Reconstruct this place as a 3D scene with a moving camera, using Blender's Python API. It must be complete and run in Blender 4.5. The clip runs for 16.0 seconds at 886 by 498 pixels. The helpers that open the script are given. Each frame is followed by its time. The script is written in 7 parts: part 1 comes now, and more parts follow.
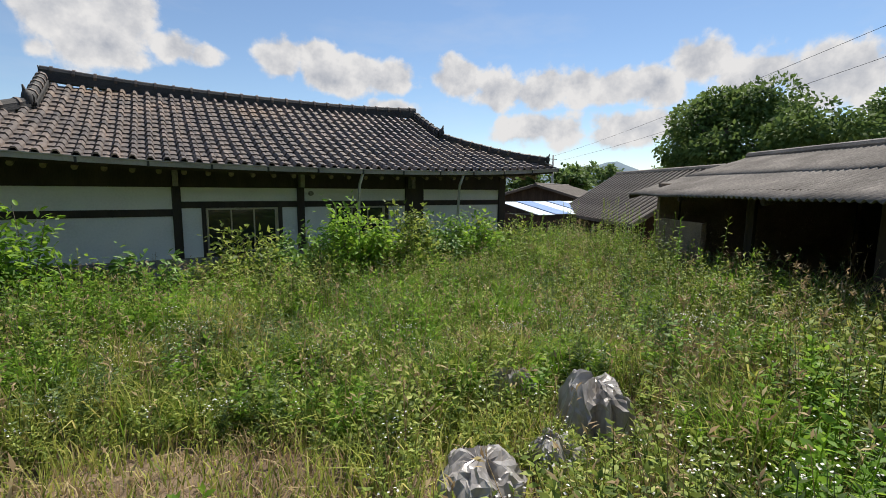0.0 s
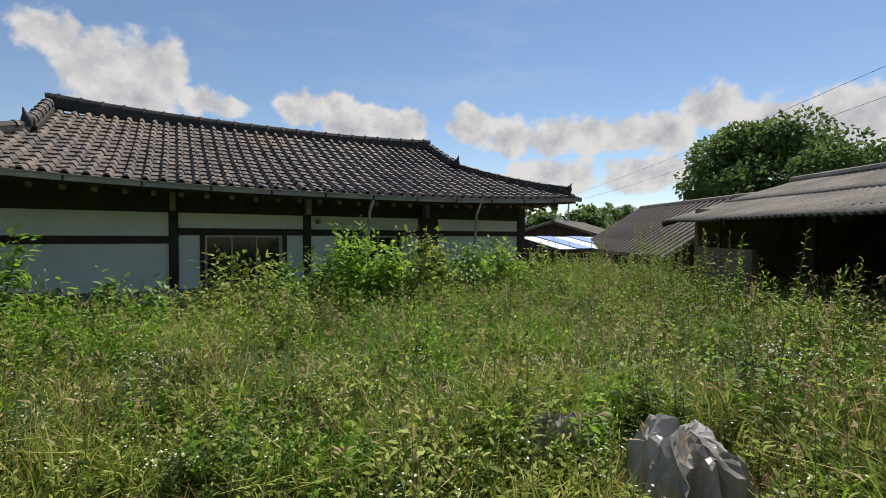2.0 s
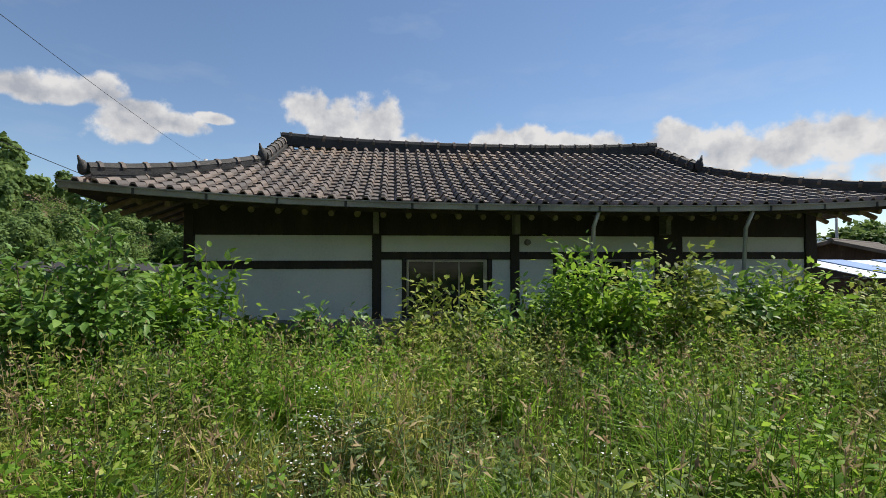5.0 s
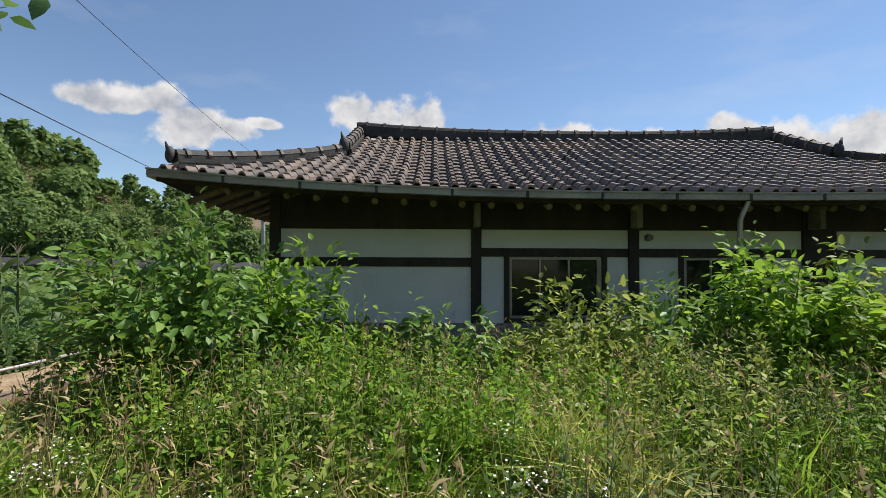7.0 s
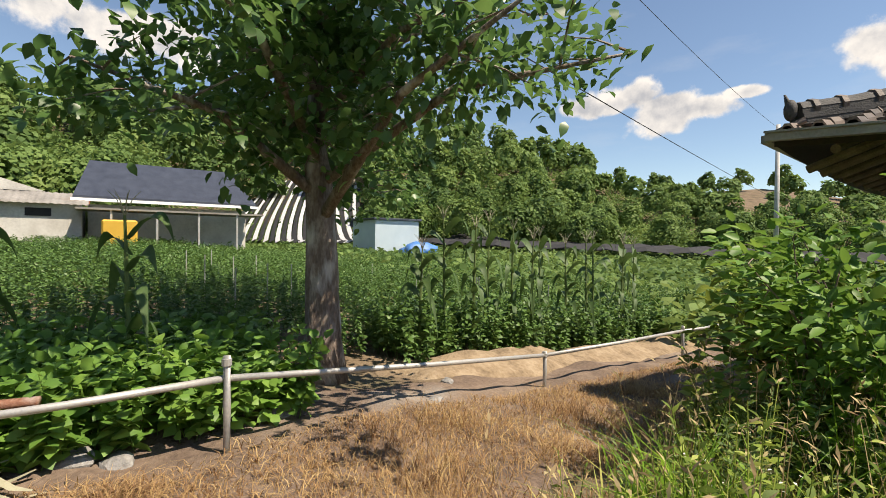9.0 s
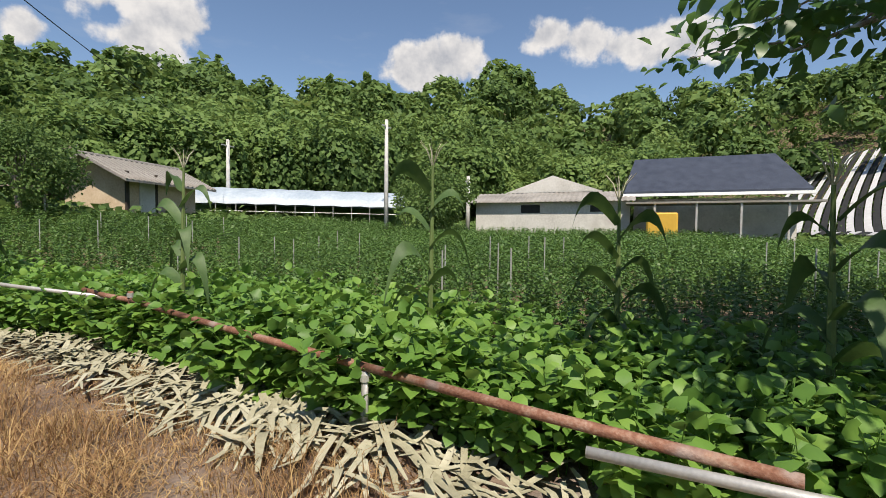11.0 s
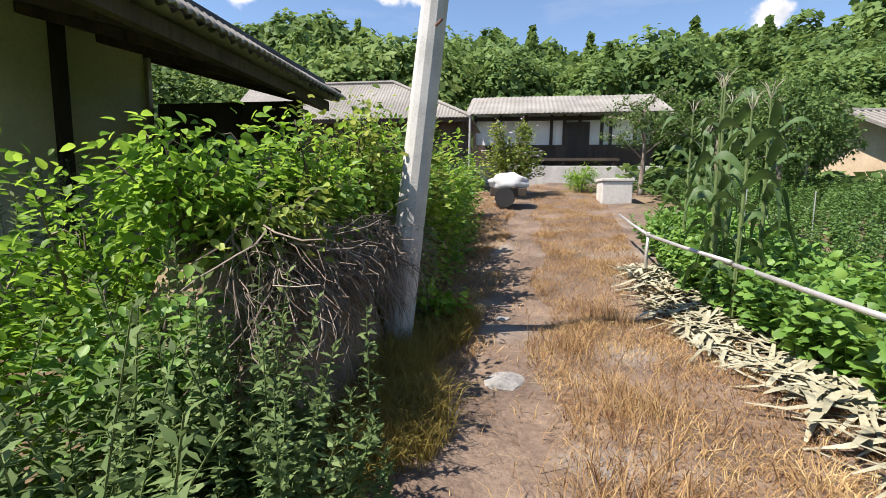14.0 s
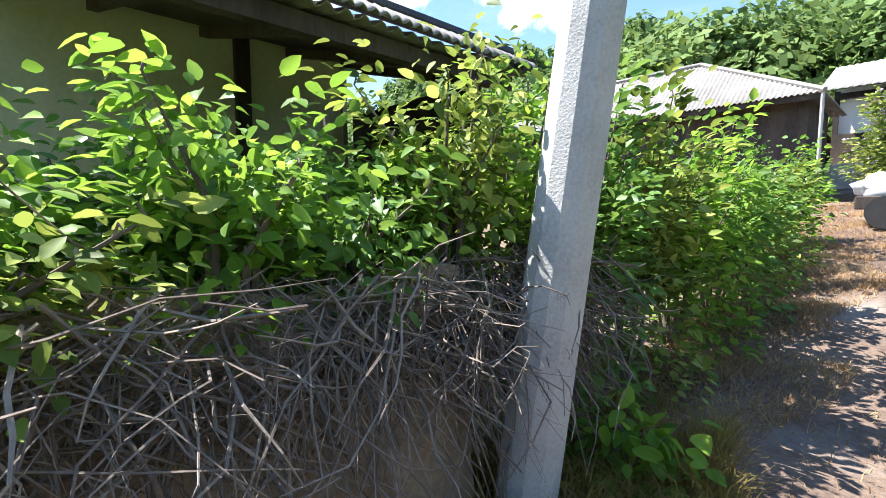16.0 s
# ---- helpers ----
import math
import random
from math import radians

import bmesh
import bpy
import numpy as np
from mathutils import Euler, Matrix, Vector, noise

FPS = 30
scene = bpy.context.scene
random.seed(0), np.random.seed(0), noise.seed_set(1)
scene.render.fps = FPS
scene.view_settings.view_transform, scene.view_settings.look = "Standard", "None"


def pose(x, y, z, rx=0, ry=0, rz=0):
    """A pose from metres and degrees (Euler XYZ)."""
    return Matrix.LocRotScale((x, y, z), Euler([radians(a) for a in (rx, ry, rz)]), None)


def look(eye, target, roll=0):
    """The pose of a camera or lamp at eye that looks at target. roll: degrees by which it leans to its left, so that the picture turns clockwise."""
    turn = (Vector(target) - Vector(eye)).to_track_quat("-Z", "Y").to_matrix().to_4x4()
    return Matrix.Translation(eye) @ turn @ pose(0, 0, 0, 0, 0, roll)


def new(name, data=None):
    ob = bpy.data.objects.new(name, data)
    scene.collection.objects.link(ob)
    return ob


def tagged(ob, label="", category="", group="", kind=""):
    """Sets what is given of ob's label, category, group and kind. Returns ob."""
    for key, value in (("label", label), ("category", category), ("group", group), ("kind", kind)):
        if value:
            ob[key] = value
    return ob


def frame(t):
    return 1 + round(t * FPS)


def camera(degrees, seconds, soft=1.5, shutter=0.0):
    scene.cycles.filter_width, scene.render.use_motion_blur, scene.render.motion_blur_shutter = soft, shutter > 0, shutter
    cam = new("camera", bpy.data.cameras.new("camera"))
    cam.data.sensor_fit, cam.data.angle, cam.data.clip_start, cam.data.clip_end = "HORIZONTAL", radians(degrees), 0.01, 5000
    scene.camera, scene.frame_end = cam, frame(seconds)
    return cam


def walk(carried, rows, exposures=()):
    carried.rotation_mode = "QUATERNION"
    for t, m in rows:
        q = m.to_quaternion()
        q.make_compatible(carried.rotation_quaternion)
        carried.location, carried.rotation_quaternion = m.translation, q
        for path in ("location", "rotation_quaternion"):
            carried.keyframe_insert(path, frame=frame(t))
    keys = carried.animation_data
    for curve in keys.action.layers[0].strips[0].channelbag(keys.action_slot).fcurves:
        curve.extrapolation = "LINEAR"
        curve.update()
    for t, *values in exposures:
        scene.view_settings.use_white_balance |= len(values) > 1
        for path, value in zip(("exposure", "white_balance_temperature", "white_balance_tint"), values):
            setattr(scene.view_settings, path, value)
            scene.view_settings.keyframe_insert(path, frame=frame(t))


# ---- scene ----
LENS = 88.4
PATH = [
    (0, (-0.42, -11.099, 2.134), (0.631, -9.418, 1.87), 0.6),
    (0.5, (-0.356, -11.079, 2.088), (0.835, -9.499, 1.797), 0.7),
    (1, (-0.31, -10.916, 1.998), (0.929, -9.359, 1.797), 0.6),
    (1.5, (-0.244, -10.637, 1.835), (0.911, -9.006, 1.768), 0.1),
    (2, (-0.02, -10.348, 1.753), (0.987, -8.622, 1.681), 0.5),
    (2.5, (0.087, -10.13, 1.709), (1.042, -8.376, 1.605), 0.3),
    (3, (0.201, -9.732, 1.738), (1.177, -7.99, 1.622), 0.4),
    (3.5, (0.251, -9.483, 1.724), (1.179, -7.714, 1.626), 0.2),
    (4, (0.299, -9.202, 1.705), (1.071, -7.358, 1.664), 0.0),
    (4.5, (0.256, -8.829, 1.671), (0.799, -6.904, 1.692), -0.2),
    (5, (0.203, -8.38, 1.634), (0.423, -6.393, 1.686), -0.1),
    (5.2, (0.138, -8.21, 1.625), (0.236, -6.213, 1.684), -0.1),
    (7.3, (-1.025, -7.296, 1.574), (-1.012, -5.297, 1.628), 0.4),
    (7.5, (-1.218, -7.246, 1.57), (-1.322, -5.249, 1.633), 0.0),
    (8, (-1.695, -7.189, 1.566), (-2.278, -5.276, 1.619), 0.5),
    (8.5, (-2.186, -7.07, 1.574), (-3.346, -5.441, 1.579), 1.0),
    (9, (-2.669, -6.993, 1.57), (-4.284, -5.813, 1.542), 0.6),
    (9.5, (-3.115, -7.096, 1.574), (-4.984, -6.387, 1.527), 0.2),
    (9.7, (-3.297, -7.179, 1.576), (-5.223, -6.641, 1.538), 0.3),
    (11.8, (-4.816, -8.713, 1.44), (-6.176, -10.172, 1.299), 0.9),
    (12, (-4.898, -8.937, 1.433), (-6.106, -10.524, 1.277), 1.2),
    (12.5, (-5.018, -9.62, 1.42), (-5.822, -11.442, 1.232), 1.2),
    (13, (-5.147, -10.226, 1.409), (-5.525, -12.179, 1.208), 0.7),
    (13.5, (-5.192, -10.838, 1.433), (-5.181, -12.827, 1.217), 0.6),
    (14, (-5.176, -11.436, 1.496), (-4.854, -13.397, 1.267), 0.7),
    (14.5, (-5.178, -11.987, 1.566), (-4.515, -13.861, 1.348), 0.0),
    (15, (-5.158, -12.628, 1.551), (-4.18, -14.36, 1.339), -0.2),
    (15.5, (-5.286, -13.238, 1.554), (-4.03, -14.781, 1.351), -0.1),
    (16, (-5.29, -13.99, 1.553), (-3.838, -15.354, 1.376), 0.0),
]
cam = camera(LENS, 16.0, soft=0.7)
walk(cam, [(t, look(eye, target, roll)) for t, eye, target, roll in PATH], exposures=[(0, 0.28, 6800, 10.5), (1, 0.24, 6800, 10.5), (2, 0.15, 6900, 11), (3, 0.3, 7000, 11), (5, 0.22, 6800, 10.5), (7.5, 0.45, 6800, 11), (8.5, 0.65, 7400, 11.5), (9.5, 0.55, 7700, 12), (12, 0.32, 6700, 11.5), (13, 0.62, 6700, 13), (14.5, 0.98, 6800, 13), (15.2, 1.18, 6600, 12.5), (16, 1.68, 6200, 12)])

# ---- light ----
SUN_AZ, SUN_EL = 30.0, 58.0
sun_dir = Vector((math.cos(radians(SUN_EL)) * math.cos(radians(SUN_AZ)), math.cos(radians(SUN_EL)) * math.sin(radians(SUN_AZ)), math.sin(radians(SUN_EL))))
sun = new("sun", bpy.data.lights.new("sun", "SUN"))
sun.data.energy, sun.data.angle, sun.data.color = 5.0, radians(0.5), (1.0, 0.95, 0.87)
sun.matrix_world = look(sun_dir * 100, (0, 0, 0))


def direction(az, el):
    a, e = radians(az), radians(el)
    return (math.cos(a) * math.cos(e), math.sin(a) * math.cos(e), math.sin(e))


# Cumulus clouds: azimuth, elevation, radius and upward stretch, in degrees.
CLOUDS = [
    (100, 18, 3.4, 1.7), (97, 16, 5, 1.5), (92, 16.6, 4.4, 1.6), (94, 13.2, 6, 1), (87.5, 14, 3.4, 1), (84.5, 13.6, 2.6, 1), (77, 14.2, 4, 1.2), (73, 14.5, 4.2, 1.2),
    (68.5, 13.3, 4.2, 1.1), (64, 12.8, 4.2, 1), (71, 12.2, 5, 0.8), (64, 9.3, 4, 0.7), (56, 13.2, 4.2, 1.3), (51, 11.6, 4.6, 1.1), (46, 11.2, 4.6, 1.1), (42, 11.8, 4.2, 1.2),
    (38, 11.4, 4.4, 1.1), (34, 11.3, 4.4, 1.2), (29.5, 13.3, 4.6, 1.2), (25, 11.5, 5.4, 1.1), (46, 7, 8, 0.6), (36, 7, 8, 0.6), (26, 8, 8, 0.8), (18, 10.5, 6, 1.2),
    (11, 11, 7, 1.2), (2, 13, 9, 1), (127, 15.8, 4.2, 0.7), (123, 16, 4.8, 0.6), (118.5, 15.4, 4.8, 0.6), (114.5, 14.7, 4, 0.6), (110.5, 15.7, 2.4, 0.5), (240, 24, 4.6, 1.7),
    (234, 21.5, 5, 1.5), (235.5, 18.6, 4.4, 1.2), (245, 17.6, 2.6, 1.4), (190, 22.4, 4, 1), (185.7, 21.6, 4.5, 1), (180.4, 20.5, 5, 1), (174.7, 20.5, 4.5, 1), (172, 19.3, 3.5, 1),
    (201.6, 20.3, 5, 1), (118.7, 14.4, 5, 1), (121.3, 16.4, 4, 1), (206.1, 19.2, 5.5, 1), (203, 19.8, 5, 1), (205, 32, 9, 0.8), (262, 24, 4, 0.7), (285, 24, 6, 0.8),
    (305, 24, 9, 0.8), (325, 26, 12, 0.7), (345, 20, 12, 0.8),
]
world = bpy.data.worlds.new("sky")
scene.world = world
world.use_nodes = True
wt = world.node_tree
wt.nodes.clear()


def wnode(kind, **inputs):
    n = wt.nodes.new(kind)
    for k, v in inputs.items():
        n.inputs[int(k[1:])].default_value = v
    return n


def wmath(op, a, b=None):
    n = wt.nodes.new("ShaderNodeMath")
    n.operation = op
    for i, v in enumerate((a, b)):
        if v is None:
            continue
        if isinstance(v, (int, float)):
            n.inputs[i].default_value = v
        else:
            wt.links.new(v, n.inputs[i])
    return n.outputs[0]


sky = wt.nodes.new("ShaderNodeTexSky")
sky.sky_type, sky.sun_disc = "NISHITA", False
sky.sun_elevation, sky.sun_rotation = radians(SUN_EL), radians(90 - SUN_AZ)
sky.air_density, sky.dust_density, sky.ozone_density = 1.0, 0.0, 4.0
coord = wt.nodes.new("ShaderNodeTexCoord")
ways = coord.outputs["Generated"]
puff = wnode("ShaderNodeTexNoise", _2=15.0, _3=9.0, _4=0.6)
wt.links.new(ways, puff.inputs[0])
bulge = wt.nodes.new("ShaderNodeTexVoronoi")
bulge.inputs["Scale"].default_value = 26.0
wt.links.new(ways, bulge.inputs["Vector"])
best = None
for az, el, rad, tall in CLOUDS:
    off = wt.nodes.new("ShaderNodeVectorMath")
    off.operation = "SUBTRACT"
    wt.links.new(ways, off.inputs[0])
    off.inputs[1].default_value = direction(az, el)
    scaled = wt.nodes.new("ShaderNodeVectorMath")
    scaled.operation = "MULTIPLY"
    wt.links.new(off.outputs[0], scaled.inputs[0])
    scaled.inputs[1].default_value = (1, 1, 1.7 / tall)
    size = wt.nodes.new("ShaderNodeVectorMath")
    size.operation = "LENGTH"
    wt.links.new(scaled.outputs[0], size.inputs[0])
    near = wmath("SUBTRACT", 1.0, wmath("DIVIDE", size.outputs["Value"], radians(rad)))
    best = near if best is None else wmath("MAXIMUM", best, near)
dens = wmath("ADD", best, wmath("MULTIPLY", wmath("SUBTRACT", puff.outputs[0], 0.5), 1.5))
dens = wmath("SUBTRACT", dens, wmath("MULTIPLY", bulge.outputs["Distance"], 0.35))
cover = wt.nodes.new("ShaderNodeMapRange")
cover.interpolation_type = "SMOOTHSTEP"
wt.links.new(dens, cover.inputs[0])
cover.inputs[1].default_value, cover.inputs[2].default_value = -0.06, 0.3
wisps = wnode("ShaderNodeTexNoise", _2=3.2, _3=6.0, _4=0.6)
flat = wt.nodes.new("ShaderNodeVectorMath")
flat.operation = "MULTIPLY"
flat.inputs[1].default_value = (1, 1, 3.5)
wt.links.new(ways, flat.inputs[0])
wt.links.new(flat.outputs[0], wisps.inputs[0])
veil = wt.nodes.new("ShaderNodeMapRange")
wt.links.new(wisps.outputs[0], veil.inputs[0])
veil.inputs[1].default_value, veil.inputs[2].default_value, veil.inputs[4].default_value = 0.54, 0.85, 0.2
white = wt.nodes.new("ShaderNodeMapRange")
# the billows are lit from above: compare the noise with itself a little higher up
higher = wt.nodes.new("ShaderNodeVectorMath")
higher.operation = "ADD"
higher.inputs[1].default_value = (0.012, 0.008, 0.03)
wt.links.new(ways, higher.inputs[0])
puff_up = wnode("ShaderNodeTexNoise", _2=15.0, _3=9.0, _4=0.6)
wt.links.new(higher.outputs[0], puff_up.inputs[0])
relief = wmath("MULTIPLY", wmath("SUBTRACT", puff_up.outputs[0], puff.outputs[0]), 2.6)
wt.links.new(wmath("ADD", relief, wmath("MULTIPLY", dens, 0.55)), white.inputs[0])
white.inputs[1].default_value, white.inputs[2].default_value = -0.1, 0.85
tone = wt.nodes.new("ShaderNodeValToRGB")
tone.color_ramp.elements[0].color, tone.color_ramp.elements[0].position = (5.9, 6.0, 6.2, 1), 0.0
tone.color_ramp.elements[1].color, tone.color_ramp.elements[1].position = (3.1, 3.4, 4.0, 1), 1.0
wt.links.new(white.outputs[0], tone.inputs[0])
blend = wt.nodes.new("ShaderNodeMix")
blend.data_type = "RGBA"
wt.links.new(wmath("MAXIMUM", cover.outputs[0], veil.outputs[0]), blend.inputs[0])
wt.links.new(sky.outputs[0], blend.inputs[6])
wt.links.new(tone.outputs[0], blend.inputs[7])
back = wt.nodes.new("ShaderNodeBackground")
back.inputs[1].default_value = 0.108
wt.links.new(blend.outputs[2], back.inputs[0])
wout = wt.nodes.new("ShaderNodeOutputWorld")
wt.links.new(back.outputs[0], wout.inputs[0])


# ---- materials ----
def material(name, colours, rough=0.8, metal=0.0, scale=3.0, fine=40.0, bump=0.2, bump_scale=60.0, islands=0.0, objects=0.0, translucent=0.0, stains=None, stretch=(1, 1, 1), specular=0.5):
    """Colours run along a noise of two scales; islands or objects add a shift of tone by the piece."""
    m = bpy.data.materials.new(name)
    m.use_nodes = True
    nt = m.node_tree
    nodes, links = nt.nodes, nt.links
    bsdf, out = nodes["Principled BSDF"], nodes["Material Output"]
    bsdf.inputs["Roughness"].default_value, bsdf.inputs["Metallic"].default_value = rough, metal
    bsdf.inputs["Specular IOR Level"].default_value = specular
    tc = nodes.new("ShaderNodeTexCoord")
    mp = nodes.new("ShaderNodeMapping")
    mp.inputs["Scale"].default_value = stretch
    links.new(tc.outputs["Object"], mp.inputs[0])

    def noise_of(s, detail=4):
        n = nodes.new("ShaderNodeTexNoise")
        n.inputs["Scale"].default_value, n.inputs["Detail"].default_value = s, detail
        links.new(mp.outputs[0], n.inputs["Vector"])
        return n.outputs[0]

    def calc(op, a, b):
        n = nodes.new("ShaderNodeMath")
        n.operation = op
        for i, v in enumerate((a, b)):
            if isinstance(v, (int, float)):
                n.inputs[i].default_value = v
            else:
                links.new(v, n.inputs[i])
        return n.outputs[0]

    mix = calc("ADD", calc("MULTIPLY", noise_of(scale), 0.6), calc("MULTIPLY", noise_of(fine), 0.4))
    spread = nodes.new("ShaderNodeMapRange")
    spread.inputs[1].default_value, spread.inputs[2].default_value = 0.32, 0.68
    links.new(mix, spread.inputs[0])
    value = spread.outputs[0]
    if islands:
        g = nodes.new("ShaderNodeNewGeometry")
        value = calc("ADD", calc("MULTIPLY", value, 1 - islands), calc("MULTIPLY", g.outputs["Random Per Island"], islands))
    if objects:
        oi = nodes.new("ShaderNodeObjectInfo")
        value = calc("ADD", calc("MULTIPLY", value, 1 - objects), calc("MULTIPLY", oi.outputs["Random"], objects))
    ramp = nodes.new("ShaderNodeValToRGB")
    els = ramp.color_ramp.elements
    while len(els) < len(colours):
        els.new(0.5)
    for i, c in enumerate(colours):
        els[i].position, els[i].color = i / max(1, len(colours) - 1), (*c, 1)
    links.new(value, ramp.inputs[0])
    colour = ramp.outputs[0]
    if stains:
        tint, at, amount = stains
        s = nodes.new("ShaderNodeMapRange")
        s.inputs[1].default_value, s.inputs[2].default_value, s.inputs[4].default_value = at, at + 0.14, amount
        links.new(noise_of(scale * 0.6, 8), s.inputs[0])
        mx = nodes.new("ShaderNodeMix")
        mx.data_type = "RGBA"
        links.new(s.outputs[0], mx.inputs[0])
        links.new(colour, mx.inputs[6])
        mx.inputs[7].default_value = (*tint, 1)
        colour = mx.outputs[2]
    links.new(colour, bsdf.inputs["Base Color"])
    if bump:
        b = nodes.new("ShaderNodeBump")
        b.inputs["Strength"].default_value, b.inputs["Distance"].default_value = bump, 0.02
        links.new(noise_of(bump_scale), b.inputs["Height"])
        links.new(b.outputs[0], bsdf.inputs["Normal"])
    if translucent:
        tl = nodes.new("ShaderNodeBsdfTranslucent")
        hue = nodes.new("ShaderNodeHueSaturation")
        hue.inputs["Hue"].default_value, hue.inputs["Value"].default_value = 0.485, 1.5
        links.new(colour, hue.inputs["Color"])
        links.new(hue.outputs[0], tl.inputs[0])
        ms = nodes.new("ShaderNodeMixShader")
        ms.inputs[0].default_value = translucent
        links.new(bsdf.outputs[0], ms.inputs[1])
        links.new(tl.outputs[0], ms.inputs[2])
        links.new(ms.outputs[0], out.inputs["Surface"])
    return m


M_GROUND = material("soil", [(0.068, 0.045, 0.026), (0.150, 0.105, 0.064), (0.225, 0.165, 0.105)], 0.95, scale=0.9, fine=14, bump=0.8, bump_scale=22, stains=((0.06, 0.08, 0.03), 0.55, 0.5))
M_PATH = material("path_dirt", [(0.075, 0.05, 0.036), (0.16, 0.112, 0.082), (0.25, 0.185, 0.135)], 0.95, scale=1.3, fine=18, bump=0.9, bump_scale=35, stains=((0.3, 0.28, 0.25), 0.56, 0.6))
M_WHITE = material("white_plaster", [(0.700, 0.710, 0.700), (0.806, 0.816, 0.806), (0.869, 0.869, 0.848)], 0.85, scale=1.2, fine=25, bump=0.08, stains=((0.45, 0.44, 0.4), 0.66, 0.35))
M_DARKWOOD = material("dark_wood", [(0.012, 0.009, 0.007), (0.03, 0.022, 0.016), (0.05, 0.036, 0.026)], 0.65, scale=4, fine=60, bump=0.25, stretch=(1, 1, 0.15))
M_RAFTER = material("rafter_wood", [(0.1, 0.075, 0.05), (0.2, 0.16, 0.11), (0.3, 0.25, 0.18)], 0.8, scale=6, fine=60, bump=0.2)
M_TILE = material("fired_roof_tile", [(0.035, 0.033, 0.034), (0.1, 0.085, 0.078), (0.19, 0.15, 0.125), (0.3, 0.22, 0.165)], 0.62, scale=0.7, fine=30, bump=0.25, objects=0.45, stains=((0.3, 0.2, 0.12), 0.55, 0.6))
M_TILE_I = material("fired_roof_tile_rows", [(0.035, 0.033, 0.034), (0.1, 0.085, 0.078), (0.19, 0.15, 0.125), (0.3, 0.22, 0.165)], 0.62, scale=0.7, fine=30, bump=0.25, islands=0.45, stains=((0.3, 0.2, 0.12), 0.55, 0.6))
M_RIDGE = material("dark_ridge_tile", [(0.018, 0.018, 0.019), (0.045, 0.044, 0.043), (0.08, 0.075, 0.07)], 0.7, scale=2, fine=30, bump=0.4)
M_GUTTER = material("grey_gutter_metal", [(0.22, 0.21, 0.19), (0.33, 0.31, 0.28), (0.42, 0.4, 0.36)], 0.5, 0.3, scale=2, fine=30, bump=0.08, stains=((0.16, 0.11, 0.07), 0.6, 0.5))
M_STONE = material("foundation_stone", [(0.12, 0.12, 0.115), (0.24, 0.23, 0.22), (0.35, 0.34, 0.32)], 0.9, scale=3, fine=30, bump=0.5)
M_CONCRETE = material("pole_concrete", [(0.36, 0.355, 0.34), (0.5, 0.49, 0.47), (0.6, 0.59, 0.57)], 0.85, scale=3, fine=60, bump=0.25, bump_scale=90, stains=((0.27, 0.26, 0.24), 0.6, 0.5))
M_GLASS = bpy.data.materials.new("window_glass")
M_GLASS.use_nodes = True
_g = M_GLASS.node_tree.nodes["Principled BSDF"]
_g.inputs["Base Color"].default_value, _g.inputs["Roughness"].default_value = (0.02, 0.025, 0.025, 1), 0.05
M_ALU = material("window_frame_metal", [(0.3, 0.28, 0.24), (0.4, 0.37, 0.32), (0.48, 0.45, 0.4)], 0.45, 0.5, bump=0.03)
M_SLATE = material("corrugated_slate", [(0.1, 0.09, 0.08), (0.17, 0.155, 0.14), (0.27, 0.245, 0.22)], 0.9, scale=1.6, fine=22, bump=0.35, stains=((0.1, 0.09, 0.08), 0.52, 0.6))
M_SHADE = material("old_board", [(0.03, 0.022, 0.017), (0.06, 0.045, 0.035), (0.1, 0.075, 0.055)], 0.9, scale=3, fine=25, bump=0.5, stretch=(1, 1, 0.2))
M_MUD = material("mud_wall", [(0.16, 0.115, 0.075), (0.26, 0.19, 0.13), (0.34, 0.26, 0.18)], 0.95, scale=2.5, fine=25, bump=0.7, bump_scale=30)
M_GREENWALL = material("green_plaster", [(0.5, 0.5, 0.36), (0.6, 0.6, 0.45), (0.66, 0.66, 0.51)], 0.9, scale=1.0, fine=18, bump=0.12, stains=((0.28, 0.29, 0.22), 0.6, 0.5))
M_RUST = material("rusty_pipe", [(0.12, 0.05, 0.03), (0.24, 0.11, 0.07), (0.36, 0.24, 0.18)], 0.75, 0.3, scale=5, fine=50, bump=0.3, stains=((0.42, 0.4, 0.38), 0.58, 0.6))
M_PIPE = material("galvanised_pipe", [(0.34, 0.34, 0.33), (0.46, 0.45, 0.43), (0.55, 0.54, 0.51)], 0.5, 0.4, scale=4, fine=50, bump=0.1, stains=((0.3, 0.22, 0.15), 0.62, 0.4))
M_BARK = material("grey_bark", [(0.09, 0.06, 0.045), (0.2, 0.155, 0.125), (0.36, 0.31, 0.27)], 0.95, scale=9, fine=45, bump=1.0, bump_scale=26, stretch=(1, 1, 0.35), stains=((0.6, 0.57, 0.53), 0.53, 0.8))
M_TWIG = material("dry_twig", [(0.07, 0.05, 0.038), (0.19, 0.15, 0.12), (0.4, 0.34, 0.28)], 0.9, scale=4, fine=30, bump=0.2, islands=0.5)
M_GRASS = material("green_grass", [(0.04, 0.06, 0.012), (0.17, 0.24, 0.04), (0.4, 0.44, 0.1), (0.68, 0.6, 0.24)], 0.6, scale=0.8, fine=5, bump=0, islands=0.72, translucent=0.32, specular=0.2)
M_WEED = material("weed_leaf", [(0.025, 0.045, 0.01), (0.12, 0.18, 0.034), (0.28, 0.36, 0.07), (0.5, 0.53, 0.17)], 0.55, scale=0.8, fine=5, bump=0, islands=0.7, translucent=0.32, specular=0.2)
